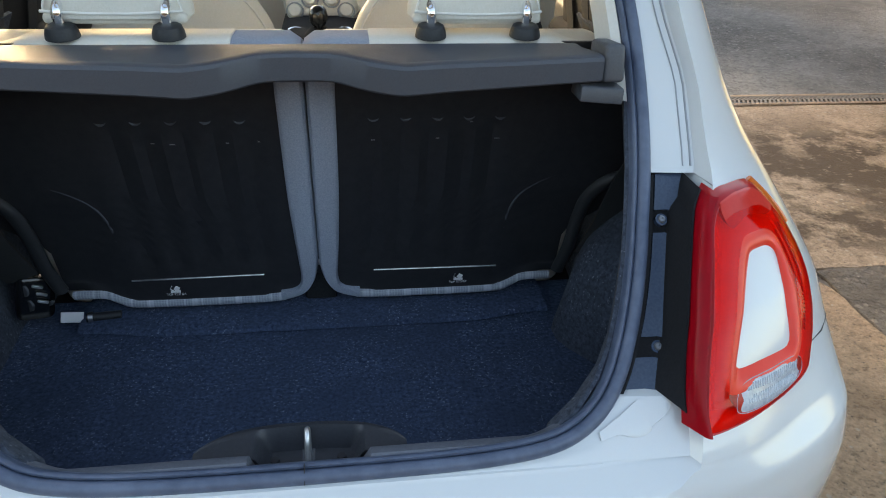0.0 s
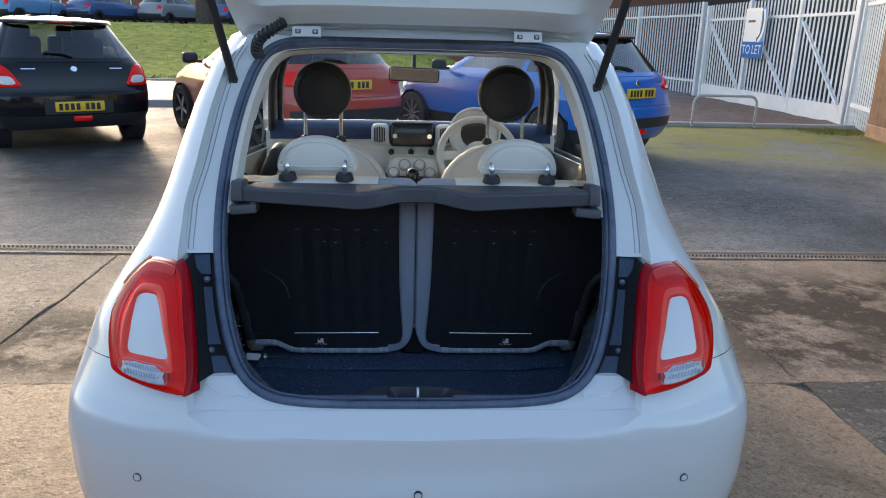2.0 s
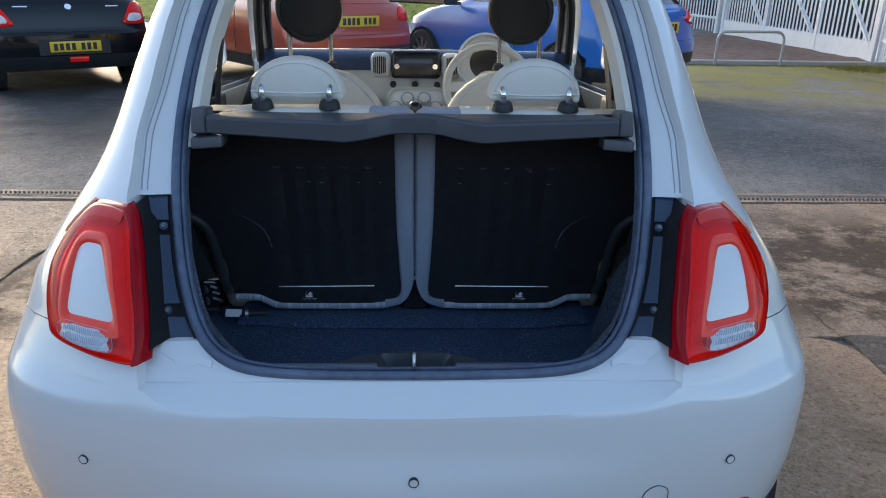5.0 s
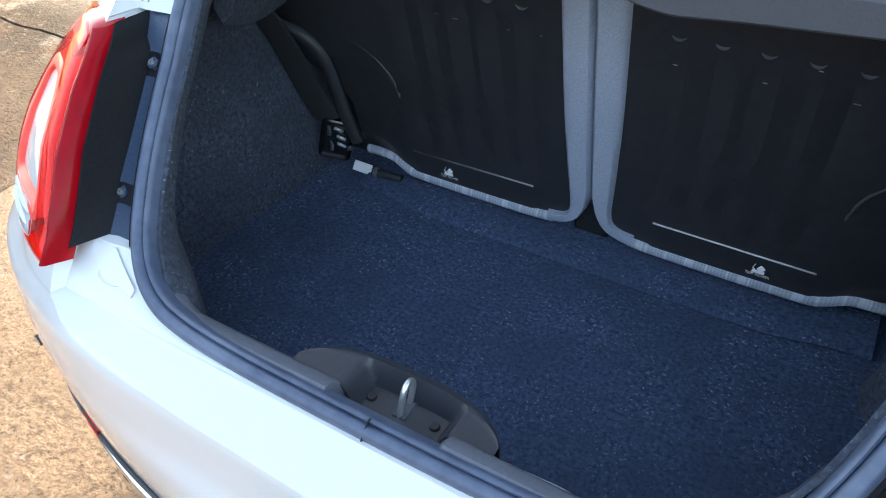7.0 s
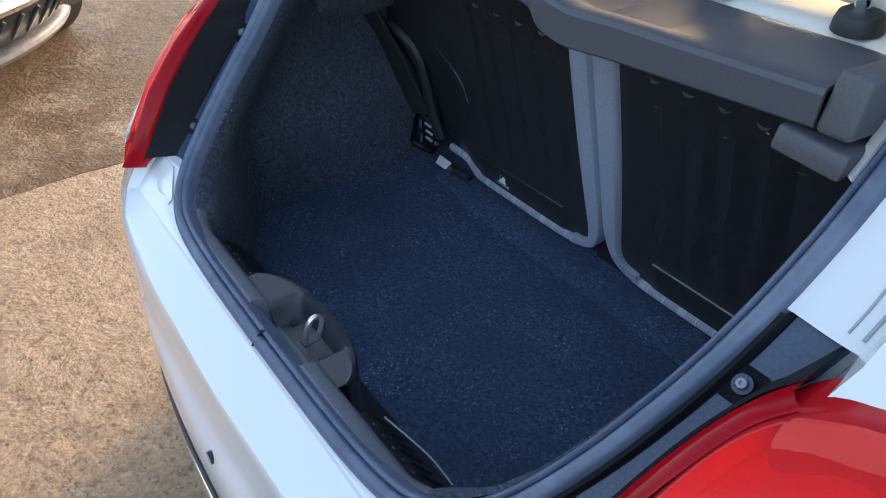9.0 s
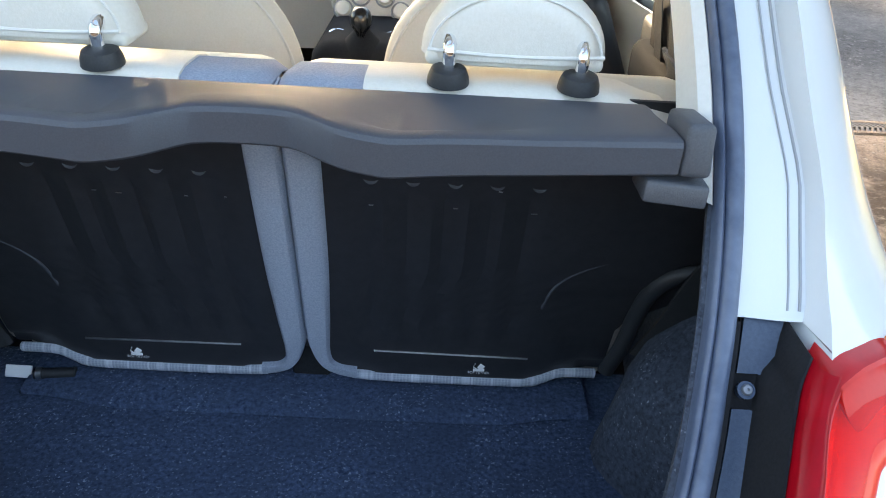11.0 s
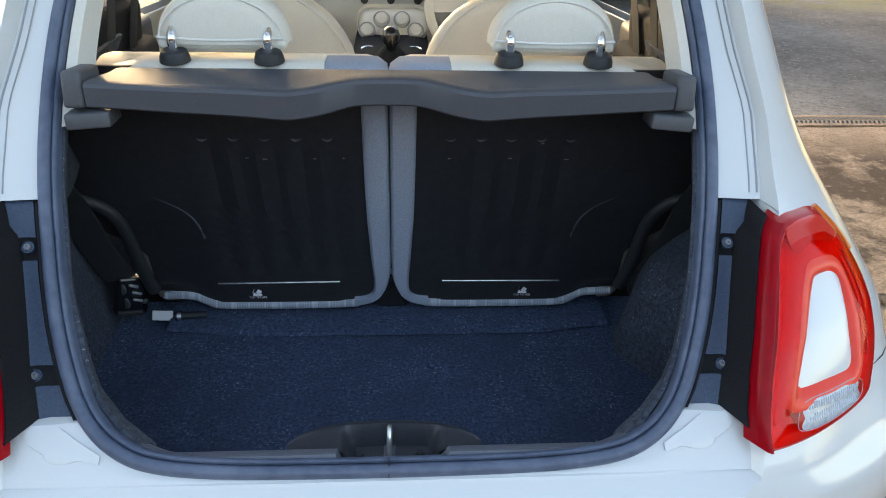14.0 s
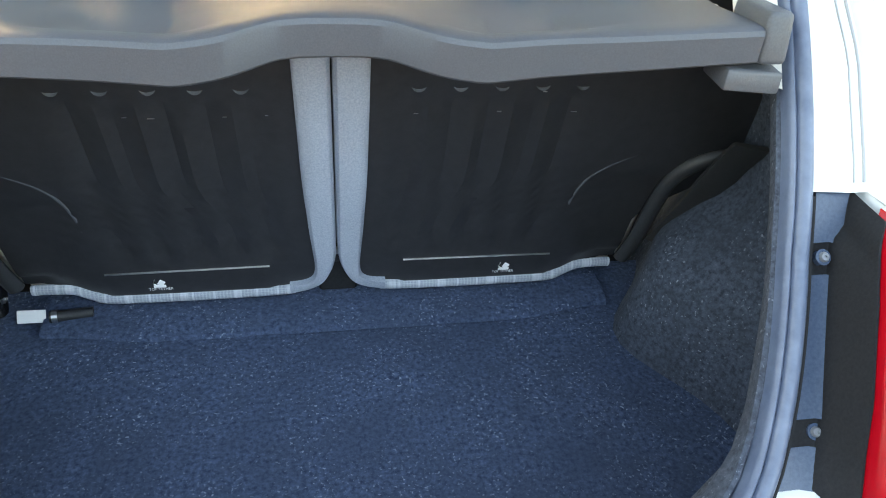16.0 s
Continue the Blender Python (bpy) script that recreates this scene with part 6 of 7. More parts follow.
def vehicle(name, label, paint, at, plate=0.0, length=3.9, group="", lamps=None, lens=None, simple=False, badge=True, rim=None, spokes=5, mirror=None, skirt=.52, spoiler=True, fog=0.0, roof=None, tall=1.5, lip=False):
    """A parked hatchback; rear at the origin, nose towards +y."""
    ob = thing(name, label, "car", group, at=at)
    k, h, half = length / 3.9, tall / 1.5, .865
    zs = [.25, .32, .40, .48, .52, .56, .62, .64, .66, .70, .76, .82, .88, .92, .95, .98, 1.0, 1.03, 1.08, 1.14, 1.20, 1.26, 1.32, 1.37, 1.40, 1.43, 1.455, 1.475, 1.49, 1.5]
    nc, ns, nf = 17, 24, 8
    g = []
    for z in zs:
        row, c, cf = [], .24, .5
        a, b, w, m = float(V_REAR(z)), float(V_FRONT(z)), float(V_W0(z)), float(V_WM(z))
        for q in range(nc):
            t = math.pi / 2 * q / (nc - 1)
            row.append((w * math.sin(t) ** .75 if q else 0, a + c * (1 - math.cos(t)), z))
        for q in range(1, ns):
            y = a + c + (b - cf - a - c) * q / (ns - 1)
            e = .93 * m
            u = q / (ns - 1)
            row.append((w + (m - w) * smoothstep(u / .3) if u < .5 else m + (e - m) * smoothstep((u - .5) / .5), y, z))
        for q in range(1, nf):
            t = math.pi / 2 * q / (nf - 1)
            row.append((.93 * m * math.cos(t), b - cf + cf * math.sin(t), z))
        g.append([(x, y * k, z2 * h) for x, y, z2 in row])
    cols = len(g[0])

    def rear(x, z, proud=0.0):
        """A place on the rear skin, standing proud of it."""
        u = min(abs(x) / float(V_W0(z / h)), .999)
        t = math.asin(u ** (4 / 3))
        return Vector((x + math.copysign(proud * math.sin(t), x), (float(V_REAR(z / h)) + .24 * (1 - math.cos(t))) * k - proud * math.cos(t), z))

    def sheet(outline, proud, s2):
        """A thin domed lens on the rear skin inside an outline."""
        c = smooth_curve([(x, z, 0) for x, z in outline], 5, True)
        mx, mz, n = sum(v.x for v in c) / len(c), sum(v.y for v in c) / len(c), len(c)
        vs, fs = [], []
        for q, pr in ((1, -.01), (1, proud), (.93, proud + .006), (.6, proud + .010), (.15, proud + .011)):
            vs += [rear(mx + (v.x - mx) * q, mz + (v.y - mz) * q, pr) for v in c]
        for r in range(4):
            fs += [(r * n + i, r * n + (i + 1) % n, (r + 1) * n + (i + 1) % n, (r + 1) * n + i) for i in range(n)]
        return flip((vs, fs + [tuple(4 * n + i for i in range(n))]), s2)

    def pane(i, j):
        z, f = (zs[i] + zs[i + 1]) / 2, (j - nc + 1.5) / (ns - 1)
        if 1.0 < z < 1.40:
            if j < 11 and z > 1.03:
                return "rear"
            if .10 < f < .36 or .40 < f < .97:
                return "side" if z < 1.37 else ""
            if j >= nc + ns - 1:
                return "front"
        if z > 1.43 and roof:
            return "roof"
        return "dark" if (z < .38 and not (lip and j < 11)) or (max(.38, z) < skirt and .38 < z and j < 12) else ""

    wy = ((.72 * k, .31), (3.2 * k, .31))
    flat = [Vector(p) for r in g for p in r]

    def keep(i, j):
        q = (flat[i * cols + j] + flat[i * cols + j + 1] + flat[(i + 1) * cols + j] + flat[(i + 1) * cols + j + 1]) / 4
        return not (j > nc - 4 and any((q.y - y) ** 2 + (q.z - z) ** 2 < .34 ** 2 for y, z in wy))

    def piece(pn, test, mat, lab="", split=False, extra=()):
        fs = grid_faces(len(zs), cols, lambda i, j: pane(i, j) in test and keep(i, j)) + list(extra)
        if not fs:
            return
        vs2, fs = pruned(flat, fs)
        if not split:
            return part(pn, mirrored(vs2, fs), mat, ob, lab, angle=28)
        return [part(pn, ([(s2 * v[0], v[1], v[2]) for v in vs2], fs), mat, ob, lab) for s2 in (1, -1)]
    for v in flat:
        if abs(v.x) > .55:
            for y, z in wy:
                d = math.hypot(v.y - y, v.z - z)
                if .22 < d < .34:
                    v.y, v.z = y + (v.y - y) * .34 / d, z + (v.z - z) * .34 / d
    cap = tuple((len(zs) - 1) * cols + j for j in range(cols))
    piece("body", ("",), paint, extra=() if roof else (cap,))
    if roof:
        piece("roof", ("roof",), roof, "contrast roof", extra=(cap,))
    piece("bumper_insert", ("dark",), M_BLACK, "black lower bumper")
    piece("side_window", ("side",), M_DARKGLASS if simple else M_PRIVACY, "dark side glass", True)
    piece("rear_window", ("rear",), M_DARKGLASS if simple else M_PRIVACY, "dark rear window")
    piece("windscreen", ("front",), M_DARKGLASS if simple else M_GLASS)
    part("underbody", block((1.4, 3.4 * k, .2), (0, 1.95 * k, .33)), M_BLACK, ob)
    for y, z in wy:
        for s2 in (1, -1):
            m = pose(s2 * (half - .115), y, z, 0, 90, 0)
            w = part("wheel", turned([(.20, -.09), (.28, -.10), (.305, -.08), (.31, -.04), (.31, .04), (.305, .08), (.28, .10), (.20, .09)], m, 28), M_TYRE, ob)
            if simple:
                continue
            part("rim", turned([(0, s2 * .07), (.03, s2 * .07), (.05, s2 * .03), (.18, s2 * .035), (.195, s2 * .09), (.212, s2 * .096), (.212, -s2 * .05), (0, -s2 * .05)], m, 28), rim or M_BLACK, w, "wheel rim")
            for q in range(spokes):
                a = 2 * math.pi * q / spokes
                sp = [m @ Vector((r * math.cos(a + .25 * r), r * math.sin(a + .25 * r), s2 * (.076 + .014 * r / .2))) for r in (.02, .08, .14, .20)]
                ww = .11 / spokes
                part("spoke", sweep(sp, [(ww, .006), (-ww, .006), (-ww * .7, -.012), (ww * .7, -.012)], False, (s2, 0, 0)), M_ALLOY, w)
            part("wheel_arch", turned([(.338, -.09), (.338, .08), (.20, -.10)], pose(s2 * (half - .12), y, z, 0, 90, 0), 30), M_BLACK, ob)
    # tail lamps follow the corner of the body
    for s2 in (1, -1):
        lo = lamps or [(.60, .80), (.62, .93), (.72, .955), (.765, .94), (.79, .84), (.78, .79)]
        if lamps != ():
            lamp = part("tail_lamp", sheet(lo, .010, s2), M_RED, ob, "red tail lamp")
            if lens:
                part("lamp_lens", sheet(lens, .020, s2), M_WHITELENS, lamp, "white lens in the tail lamp")
    if simple:
        return ob
    # cabin seen through the glass
    part("cabin_base", block((1.36, 2.3, .30), (0, 1.75 * k, .78), .05), M_BLACK, ob)
    part("parcel_shelf", block((1.15, .34, .03), (0, .62 * k, .95 * h), .01), M_BLACK, ob)
    for s2 in (1, -1):
        for y in (1.15, 2.0):
            st = part("seat_back", block((.48, .13, .52), (s2 * .36, y * k, 1.00 * h), .05, 3, (14, 0, 0)), M_GREYPL, ob)
            part("headrest", block((.26, .10, .17), (s2 * .36, (y - .09) * k, 1.30 * h), .04, 3, (12, 0, 0)), M_GREYPL, st)
        mr = part("door_mirror", block((.20, .12, .14), (s2 * (half + .08), 2.5 * k, 1.02 * h), .045, 4), mirror or paint, ob, "door mirror")
        part("mirror_arm", block((.14, .05, .04), (s2 * (half - .02), 2.5 * k, .97 * h), .012, 2), M_BLACK, mr)
        part("door_handle", block((.03, .20, .03), (s2 * (half - .008), 1.75 * k, .86 * h), .010, 2), paint, ob)
        # shut line of the door and the tailgate
        part("door_seam", sweep([(s2 * (half + .001 - (.075 if z > .92 else 0) - max(0, z - .7) * .11), 1.42 * k, z * h) for z in (.42, .56, .70, .84, .92)], ring(.004, 6), False, (0, 1, 0)), M_INK, ob)
    part("boot_seam", sweep([rear(x, .655 * h, .002) for x in np.linspace(-.60, .60, 16)], ring(.004, 6)), M_INK, ob)
    part("crease", sweep([rear(x, .985 * h, .002) for x in np.linspace(-.56, .56, 14)], ring(.005, 6)), paint, ob)
    if spoiler:
        vs = []
        for x in np.linspace(-.55, .55, 14):
            e = 1 - .25 * (x / .55) ** 4
            vs += [rear(x, 1.455 * h, -.05) , rear(x, 1.44 * h, .07 * e), rear(x, 1.425 * h, .085 * e), rear(x, 1.405 * h, .07 * e), rear(x, 1.395 * h, -.01)]
        part("roof_spoiler", thick((vs, grid_faces(14, 5)), .004), mirror if mirror and roof else paint, ob, "roof spoiler")
    part("high_brake_lamp", block((.22, .02, .02), tuple(rear(0, 1.415 * h, .082 if spoiler else .01)), .005, 2), M_REDDARK, ob)
    if plate:
        rec = part("plate_recess", thick(([rear(x, z, .004) for x in np.linspace(-.36, .36, 9) for z in (plate - .085, plate + .08)], grid_faces(9, 2)), .01), M_BLACK if plate < .6 else paint, ob)
        py = min(rear(x, plate + dz).y for x in (0, .26) for dz in (-.055, .055))
        part("number_plate", block((.52, .03, .111), (0, py - .010, plate), .004, 2), M_YELLOW, rec, "yellow rear number plate")
        for q in (-.205, -.145, -.085, -.025, .072, .132, .192):
            part("plate_bar", block((.040, .002, .074), (q, py - .0262, plate), 0), M_INK, ob)
    wz = 1.045 * h
    part("rear_wiper", sweep([rear(.02, wz, .02), rear(-.08, wz + .035, .025), rear(-.26, wz + .045, .022)], ring(.014, 8)), M_BLACK, ob, "black rear wiper")
    if badge:
        part("badge", turned([(0, .006), (.030, .006), (.036, 0)], pose(*rear(0, .91 * h, .003), 70, 0, 0), 20), M_CHROME, ob, "plain round chrome badge")
        for x in (-.46, .46):
            part("model_strip", thick(([rear(x + q, z, .003) for q in np.linspace(-.070, .070, 5) for z in (.908 * h, .921 * h)], grid_faces(5, 2)), .003), M_CHROME, ob)
    if fog:
        part("rear_fog_lamp", block((.20, .03, .06), tuple(rear(fog, .36, .012)), .01, 2), M_RED, ob, "small red rear fog lamp")
    part("aerial", rod((0, 1.0 * k, 1.47 * h), (0, .85 * k, 1.62 * h), .006, 8), M_BLACK, ob)
    return ob


def paint(name, col):
    return material(name, col, 0.35, coat=1.0, col2=tuple(c * .9 for c in col), scale=600, big=0.12, bigscale=2.0, bigcol=tuple(c * .8 + .004 for c in col), spec=0.4)


P_BLACK = material("black_paint", (.004, .005, .007), 0.3, coat=0.7, col2=(.006, .007, .009), scale=600, spec=0.1)
P_RED, P_BLUE = paint("red_paint", (.50, .050, .022)), paint("blue_paint", (.004, .15, .56))
P_YELLOW, P_SILVER, P_GREY, P_NAVY, P_STEEL = paint("yellow_paint", (.80, .52, .01)), paint("silver_paint", (.62, .64, .66)), paint("grey_paint", (.24, .26, .28)), paint("navy_paint", (.04, .10, .25)), paint("steel_blue_paint", (.10, .25, .46))


def parked(x, y, turn):
    return pose(x, y, ground_z(x, y) - .004, 0, 0, turn)


vehicle("parked_hatchback", "black parked hatchback with red and white tail lamps", P_BLACK, parked(-3.745, 7.42, 36), plate=.50, length=3.85, lamps=[(.555, .73), (.58, .80), (.66, .925), (.735, .955), (.80, .93), (.818, .84), (.818, .74), (.70, .715)], lens=[(.60, .755), (.615, .81), (.66, .835), (.76, .825), (.765, .765), (.68, .745)], rim=M_ALLOY, spokes=8, skirt=.36, fog=.02)
vehicle("parked_hatchback", "coppery red parked hatchback with black door mirrors", P_RED, parked(-.606, 7.494, 37.7), plate=.80, mirror=M_BLACK, spokes=5, badge=False)
vehicle("parked_hatchback", "bright blue parked hatchback with black lower bumper", P_BLUE, parked(2.72, 7.12, 37), plate=.80, length=4.0, mirror=M_BLACK, roof=P_BLUE, lamps=[(.47, .875), (.56, .91), (.68, .985), (.75, .995), (.80, .93), (.81, .845), (.70, .815), (.56, .83)], lens=[(.56, .862), (.66, .885), (.70, .880), (.68, .850), (.58, .845)], rim=M_GREYPL, spokes=10, skirt=.52, fog=.01, lip=True)
vehicle("parked_hatchback", "yellow hatchback parked at the yard edge", P_YELLOW, parked(6.97, 2.62, 90), badge=False, spoiler=False)
silver = vehicle("parked_hatchback", "silver hatchback with black grille parked alongside", P_SILVER, parked(-5.55, -2.30, -50), badge=False, spoiler=False)


def nose_band(prof, t0=.02, n=26):
    """A strip round the front corner; prof: (height, proud) pairs."""
    vs = []
    for t in np.linspace(t0, math.pi - t0, n):
        for z, pr in prof:
            m, b = float(V_WM(z)), float(V_FRONT(z))
            vs.append((math.cos(t) * (.93 * m + pr), b - .5 + (.5 + pr) * math.sin(t), z))
    return vs, grid_faces(n, len(prof))


part("front_lip", nose_band([(.19, -.03), (.195, .050), (.215, .066), (.235, .064), (.25, .045), (.255, .0)]), M_ALLOY, silver, "silver front lip")
gr = part("lower_grille", nose_band([(.255, .0), (.262, .022), (.385, .012), (.40, .0)]), M_BLACK, silver, "black lower grille")
for t in np.linspace(.25, math.pi - .25, 22):
    part("grille_bar", sweep([(math.cos(t) * (.93 * float(V_WM(z)) + .022), float(V_FRONT(z)) - .5 + .522 * math.sin(t), z) for z in (.27, .32, .38)], ring(.007, 6)), M_GREYPL, gr)
part("chrome_trim", nose_band([(.40, .004), (.405, .022), (.425, .028), (.44, .018), (.445, .002)]), M_CHROME, silver, "chrome trim line")
for k, (x, y, p) in enumerate(((-19.5, 36, P_STEEL), (-16.2, 37, P_NAVY), (-12.9, 37.5, P_GREY), (-9.8, 38, P_NAVY), (-6.6, 39, P_SILVER))):
    vehicle("distant_car", "distant parked car on the bank", p, parked(x, y, -28), simple=True, group="cars parked behind the bank", tall=1.6)

# ---------- kerbs, verge, bank ----------
def kerb_line(name, pts, w, h, mat, label, cat="kerb"):
    vs, n = [], len(pts)
    for i, (x, y) in enumerate(pts):
        a, b = pts[max(i - 1, 0)], pts[min(i + 1, n - 1)]
        d = math.hypot(b[0] - a[0], b[1] - a[1])
        nx, ny = -(b[1] - a[1]) / d, (b[0] - a[0]) / d
        z = ground_z(x, y)
        vs += [(x - nx * w / 2, y - ny * w / 2, z - .05), (x - nx * w / 2, y - ny * w / 2, z + h - .012), (x - nx * (w / 2 - .012), y - ny * (w / 2 - .012), z + h), (x + nx * w / 2, y + ny * w / 2, z + h), (x + nx * w / 2, y + ny * w / 2, z - .05)]
    return tagged(part(name, (vs, grid_faces(n, 5)), mat), label, cat, kind="structure")


kerb_line("kerb", [(x, 13.0 + .06 * x) for x in np.linspace(-30, 2, 24)], .13, .11, M_KERB, "low concrete kerb at the far side of the yard")
kerb_line("kerb", [(x, 19.0 + .05 * x) for x in np.linspace(-40, 4, 30)], .13, .12, M_KERB, "concrete kerb under the grass bank")
kerb_line("kerb", [(x, 11.05) for x in np.linspace(4.2, 8.4, 10)], .12, .07, M_KERB, "low edging at the gate")
vs = [(x, 13.10 + .06 * x + (5.85 - .01 * x) * t, ground_z(x, 13.10 + .06 * x + (5.85 - .01 * x) * t) + .05 + .02 * t) for x in np.linspace(-30, 2, 26) for t in np.linspace(0, 1, 8)]
tagged(part("pavement_far", (vs, grid_faces(26, 8)), M_CONC2), "pale concrete strip behind the yard", "pavement", kind="structure")
bx, by = np.linspace(-46, 5.5, 60), np.linspace(19.2, 34.0, 24)
vs = [(x, y + .05 * x * (1 - (y - 19.2) / 15), ground_z(x, y) + .06 + .07 * noise.noise(Vector((x, y, 0))) + .05 * noise.noise(Vector((x * 2.3, y * 2.3, 5)))) for y in by for x in bx]
tagged(part("grass_bank", (vs, grid_faces(24, 60)), M_GRASS, angle=180), "sunlit mown grass bank", "grass", kind="stuff")
# blades over the nearer bank
rg = random.Random(8)
vs, fs = [], []
for k in range(9000):
    x, y = rg.uniform(-20, 2), 19.3 + 13 * rg.random() ** 1.6
    z = ground_z(x, y) + .05
    a, hh = rg.uniform(0, math.pi), rg.uniform(.04, .09)
    b = len(vs)
    vs += [(x - .03 * math.cos(a), y - .03 * math.sin(a), z), (x + .03 * math.cos(a), y + .03 * math.sin(a), z), (x + rg.uniform(-.04, .04), y + rg.uniform(-.04, .04), z + hh)]
    fs.append((b, b + 1, b + 2))
tagged(part("grass_tufts", (vs, fs), M_GRASS, smooth=False), "short grass tufts on the bank", "grass", kind="stuff")
# soil by the gate
vs = [(x, y, .068 + .03 * noise.noise(Vector((x * 2, y * 2, 3)))) for y in np.linspace(11.1, 17.5, 18) for x in np.linspace(4.0, 8.6, 16)]
tagged(part("verge", (vs, grid_faces(18, 16)), M_SOIL), "bare reddish soil in front of the gate", "soil", kind="structure")

# tufts at the foot of the fence and along the edging
vs, fs = [], []
for k in range(2600):
    if k % 3:
        x, y = rg.gauss(7.15, .28), rg.gauss(10.55, .22)
    else:
        x, y = rg.uniform(4.3, 7.6), 10.95 - abs(rg.gauss(0, .10))
    a, hh = rg.uniform(0, math.pi), rg.uniform(.012, .055) * (1.0 if k % 3 else .5)
    b = len(vs)
    vs += [(x - .008 * math.cos(a), y - .008 * math.sin(a), .045), (x + .008 * math.cos(a), y + .008 * math.sin(a), .045), (x + rg.uniform(-.05, .05), y + rg.uniform(-.05, .05), .05 + hh)]
    fs.append((b, b + 1, b + 2))
tagged(part("weeds", (vs, fs), M_MOSS, smooth=False), "low green weeds and moss at the fence foot", "weeds", kind="stuff")

# hoop barrier
hp = thing("hoop_barrier", "white-painted steel hoop barrier", "barrier")
pts = [(4.83, 10.9, 0), (4.83, 10.9, .45)] + [(4.83 + .13 - .13 * math.cos(a), 10.9, .45 + .13 * math.sin(a)) for a in np.linspace(.3, math.pi / 2, 5)] + [(5.78 + .13 * math.sin(a), 10.9, .45 + .13 * math.cos(a)) for a in np.linspace(0, math.pi / 2 - .3, 5)] + [(5.91, 10.9, .45), (5.91, 10.9, 0)]
part("hoop", sweep(pts, ring(.021, 10), False, (0, 1, 0)), M_DULLGALV, hp)


# ---------- palisade fence and gate ----------
def pale(name, parent, m, tall):
    vs = [(-.033, .006, 0), (-.012, -.010, 0), (.012, -.010, 0), (.033, .006, 0), (-.033, .006, tall - .07), (-.012, -.010, tall - .02), (.012, -.010, tall - .02), (.033, .006, tall - .07), (0, .02, tall)]
    fs = [(0, 1, 5, 4), (1, 2, 6, 5), (2, 3, 7, 6), (4, 5, 8), (5, 6, 8), (6, 7, 8)]
    return [m @ Vector(v) for v in vs], fs


def palisade(name, label, p0, p1, step, tall, base, gate=False):
    ob = thing(name, label, "gate" if gate else "fence")
    a, b = Vector((*p0, base)), Vector((*p1, base))
    d = b - a
    turn = math.degrees(math.atan2(d.y, d.x))
    n = int(d.length / step)
    first = None
    for k in range(n):
        q = a + d * ((k + .5) / n)
        if first is None:
            first = part("pale", pale("pale", ob, Matrix.Identity(4), tall), M_GALV, ob, smooth=False)
            first.matrix_basis = pose(q.x, q.y, base + .08, 0, 0, turn)
        else:
            o = new("pale", first.data)
            o.parent = ob
            o.matrix_basis = pose(q.x, q.y, base + .08, 0, 0, turn)
    for z in ((.35, tall - .35) if not gate else (.14, tall - .38)):
        part("rail", block((d.length, .05, .06 if not (gate and z < .3) else .34), ((a.x + b.x) / 2, (a.y + b.y) / 2, base + .08 + z), .004, 1, (0, 0, turn)), M_GALV, ob)
    for q in np.linspace(0, 1, 2 if gate else max(2, int(d.length / 2.7))):
        p = a + d * q
        part("post", block((.11 if not gate else .13, .11, tall + .12), (p.x, p.y, base + tall / 2), .004, 1, (0, 0, turn)), M_GALV, ob)
    if gate:
        for q in (.36, .70):
            p = a + d * q
            part("stile", block((.09, .07, tall), (p.x, p.y, base + .1 + tall / 2), .004, 1, (0, 0, turn)), M_GALV, ob)
        for q0, q1 in ((.03, .35), (.38, .69), (.72, .98)):
            u, v = a + d * q0, a + d * q1
            part("brace", sweep([(u.x, u.y, base + tall * .82), (v.x, v.y, base + .3)], [(.035, .02), (-.035, .02), (-.035, -.02), (.035, -.02)], False, (0, 0, 1)), M_GALV, ob)
    return ob


palisade("palisade_gate", "wide white palisade gate, closed", (7.93, 18.3), (7.95, 11.75), .15, 2.3, 0.0, True)
palisade("palisade_fence", "galvanised palisade fence running back from the gate", (7.85, 18.5), (6.2, 29.5), .155, 2.4, 0.0)
palisade("palisade_fence", "galvanised palisade fence beside the timber panel", (7.98, 11.60), (7.45, 10.10), .135, 2.4, 0.0)
P_SIGN = material("sign_blue", (0.10, 0.30, 0.62), 0.4)
board = thing("to_let_sign", "blue and white agents board on the gate", "sign")
part("board", block((.03, 1.0, 1.08), (7.80, 15.35, 1.66), .004, 1), M_WHITE, board, "white board")
part("blue_band", block((.012, 1.0, .36), (7.785, 15.35, 1.30), .002, 1), P_BLUE, board, "blue lower band")
part("dark_arc", sweep(smooth_curve([(7.782, 15.18, 1.52), (7.782, 15.03, 1.66), (7.782, 14.98, 1.90), (7.782, 15.04, 2.12)], 6), [(.004, .05), (-.004, .05), (-.004, -.02), (.004, -.02)], False, (0, -1, 0)), M_INK, board, "dark curved stripe")
part("pale_blue_edge", block((.008, .20, .72), (7.783, 14.95, 1.84), .002, 1), P_SIGN, board, "light blue right edge")
part("white_arc", sweep(smooth_curve([(7.778, 15.10, 1.50), (7.778, 14.96, 1.64), (7.778, 14.90, 1.90), (7.778, 14.96, 2.16)], 6), [(.003, .05), (-.003, .05), (-.003, -.03), (.003, -.03)], False, (0, -1, 0)), M_WHITE, board, "white curved stripe")
part("grey_line", block((.004, .34, .05), (7.781, 15.50, 1.92), 0), M_GREYPL, board)
cu = bpy.data.curves.new("sign_words", "FONT")
cu.body, cu.size, cu.align_x, cu.align_y = "TO LET", .28, "CENTER", "CENTER"
cu.materials.append(M_WHITE)
tx = new("sign_words", cu)
tx.parent = board
tx.matrix_basis = pose(7.776, 15.35, 1.30, 90, 0, -90)

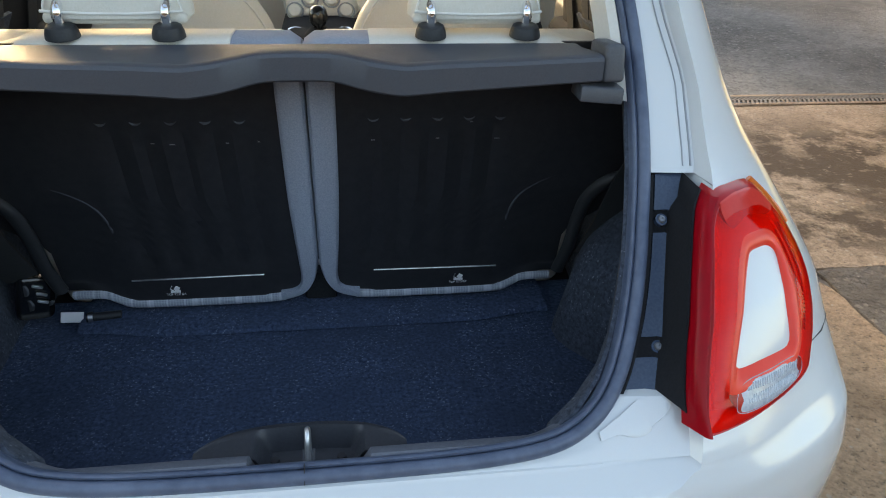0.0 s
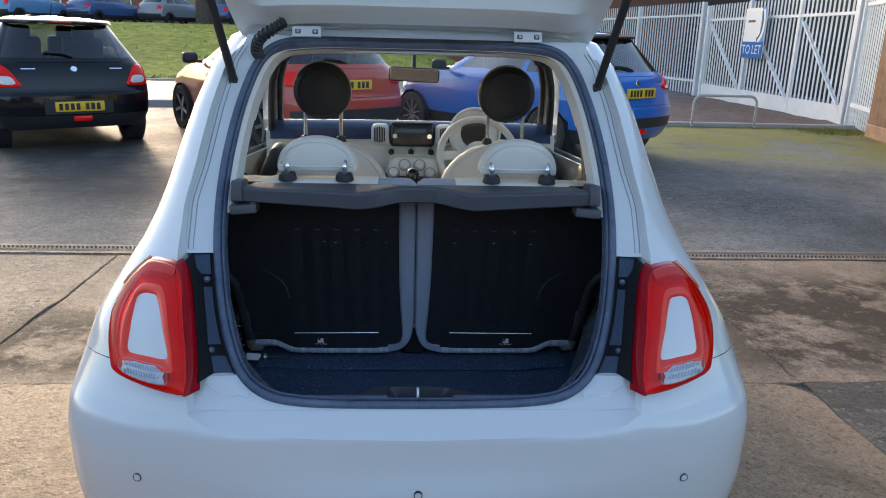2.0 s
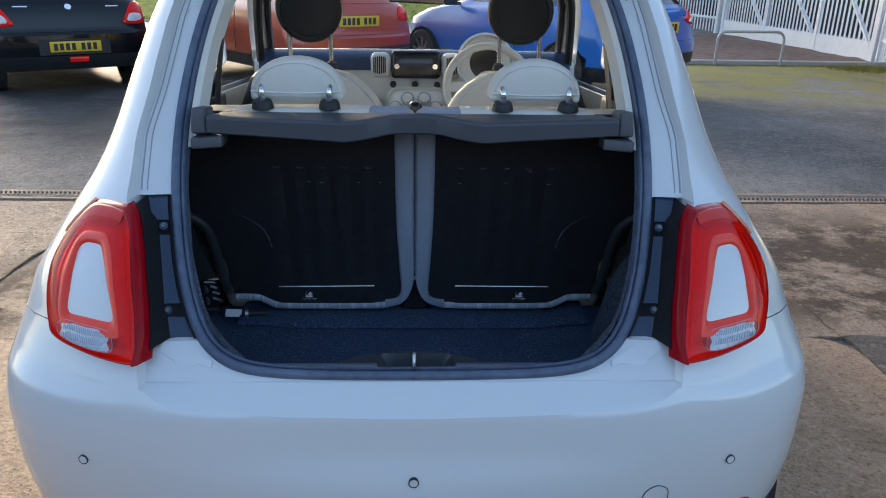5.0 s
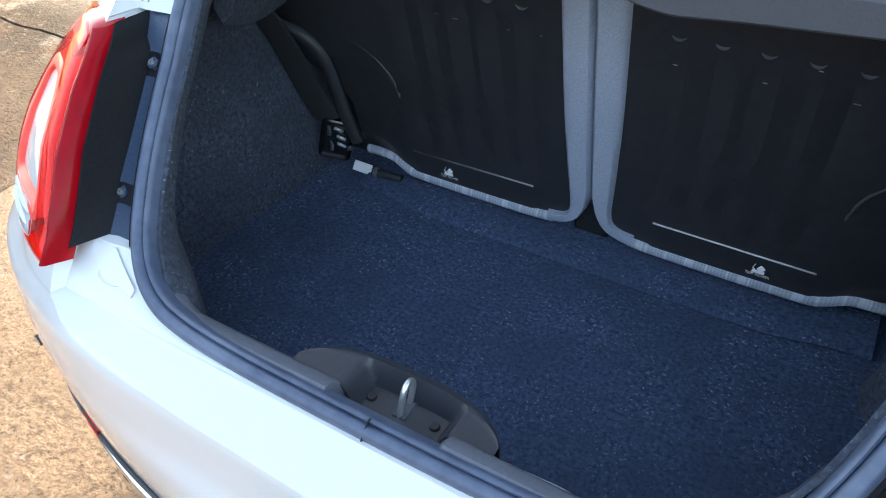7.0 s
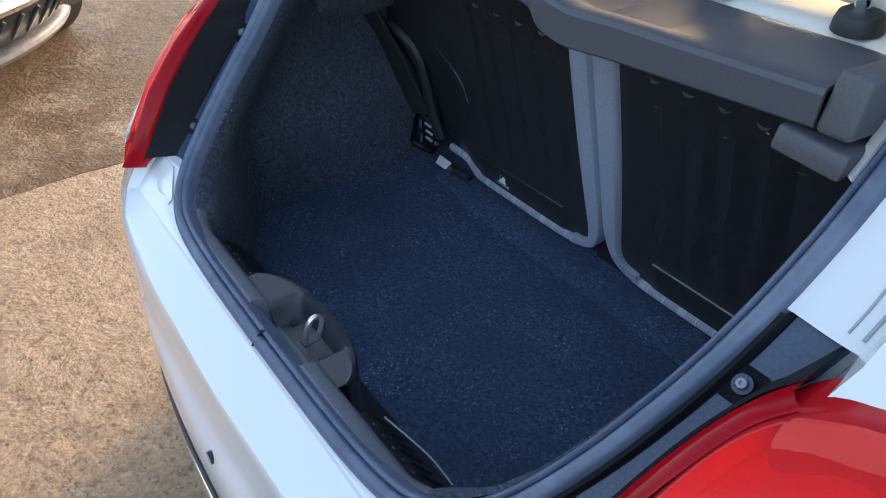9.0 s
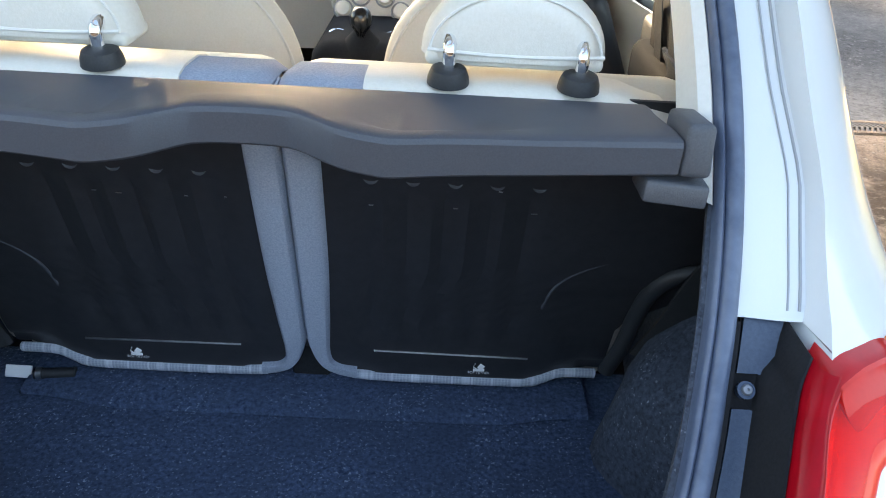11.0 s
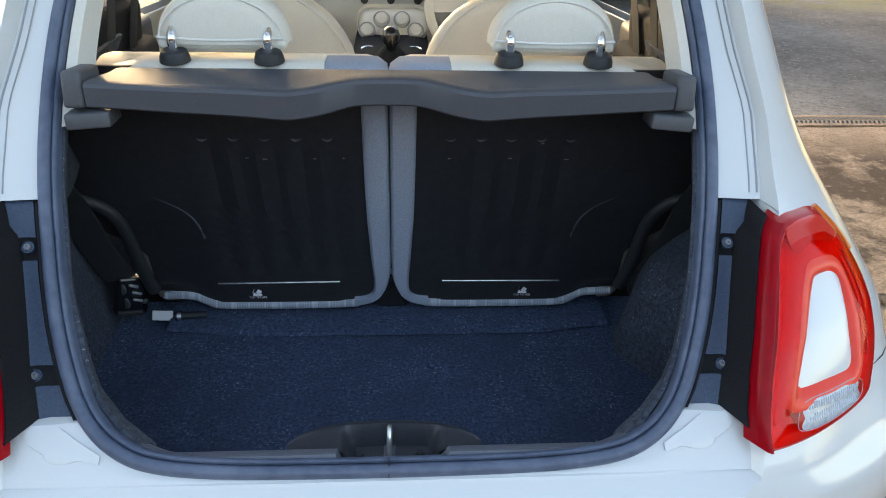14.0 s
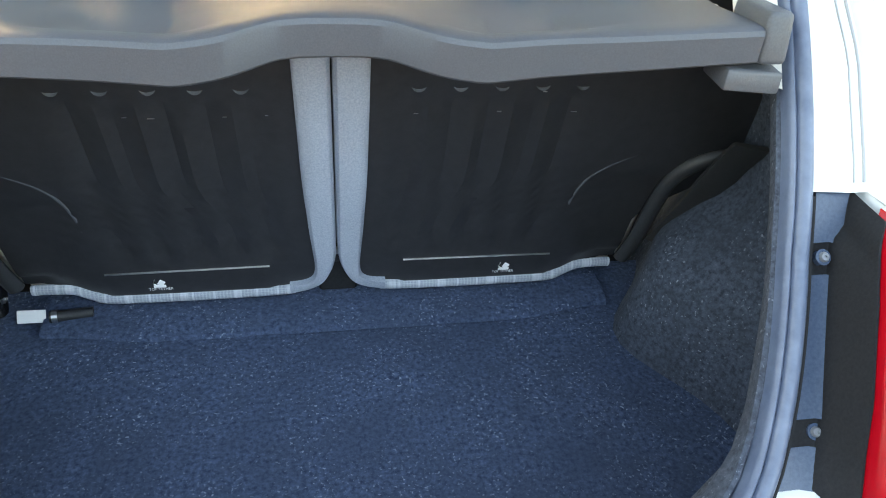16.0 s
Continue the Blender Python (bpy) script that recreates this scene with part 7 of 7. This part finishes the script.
# timber panel fence at the gate's near side
tp = thing("timber_fence", "brown weathered timber board fence", "fence")
part("gravel_board", block((.05, 2.15, .22), (7.18, 9.03, .14), .008, 1, (0, 0, -10.7)), M_SLEEPER, tp, "pale timber gravel board")
for k in range(14):
    part("board", block((.022, .145, 2.3 + rs.uniform(-.02, .02)), (7.36 - .028 * k, 10.0 - .148 * k, 1.30), .004, 1, (0, 0, -10.7 + rs.uniform(-2, 2))), M_TIMBER, tp)
part("rail", block((.05, 2.1, .09), (7.24, 9.02, .55), .005, 1, (0, 0, -10.7)), M_TIMBER, tp)
part("rail", block((.05, 2.1, .09), (7.24, 9.02, 1.9), .005, 1, (0, 0, -10.7)), M_TIMBER, tp)


# ---------- far buildings and a trunk ----------
def building(name, label, x, y, w, d, h, turn, wins, mat=M_BRICK):
    ob = thing(name, label, "building", at=pose(x, y, 0, 0, 0, turn))
    part("wall", block((w, d, h), (0, d / 2, h / 2), .02, 1), mat, ob)
    part("roof", block((w + .6, d + .6, .5), (0, d / 2, h + .2), .1, 1), M_GREYPL, ob)
    for wx, wz, ww, wh in wins:
        wd = part("window", block((ww, .08, wh), (wx, -.02, wz), .01, 1), M_WHITE, ob, "white framed window")
        for q in (-.25, .25):
            part("pane", block((ww * .42, .04, wh * .82), (wx + q * ww, -.055, wz), .005, 1), M_DARKGLASS, wd)
    return ob


building("brick_building", "long red-brown brick building behind the bank", -14, 47, 30, 9, 7.5, 4, [(-12 + 4.1 * k, 3.1, 1.9, 1.1) for k in range(7)])
building("brick_building", "dark brick building behind the fence", 7.0, 33, 20, 8, 7, -8, [])
building("brick_building", "dark industrial unit behind the gate", 11.2, 15.5, 26, 8, 5.5, -90, [], M_CLAD)
# unseen wall added behind the camera; it darkens reflections in bumper and chrome
tagged(part("unseen_wall", block((60, .4, 4.0), (0, -14, 2.0), .02, 1), M_CLAD), "unseen plain dark wall, added to darken reflections in the car", "wall", kind="structure")
tree = thing("tree", "bare tree trunk on the bank", "tree")
tz = ground_z(-9.5, 35)
M_BARK = material("bark", (0.060, 0.043, 0.034), 0.9, col2=(0.11, 0.082, 0.062), scale=9, bump=1.0, bscale=20)
part("trunk", sweep(smooth_curve([(-9.5, 35, tz - .2), (-9.48, 35, tz + .5), (-9.4, 35, tz + 2.2), (-9.2, 35, tz + 4.5), (-9.1, 35.1, tz + 6.5)], 4), ring(.34, 12)), M_BARK, tree)
for k in range(9):
    a, z0 = k * 2.4, tz + 2.6 + .45 * k
    p = Vector((-9.3, 35, z0))
    part("limb", sweep(smooth_curve([p, p + Vector((.9 * math.cos(a), .9 * math.sin(a), .8)), p + Vector((1.9 * math.cos(a + .3), 1.9 * math.sin(a + .3), 2.2))], 4), ring(.07, 7)), M_BARK, tree)
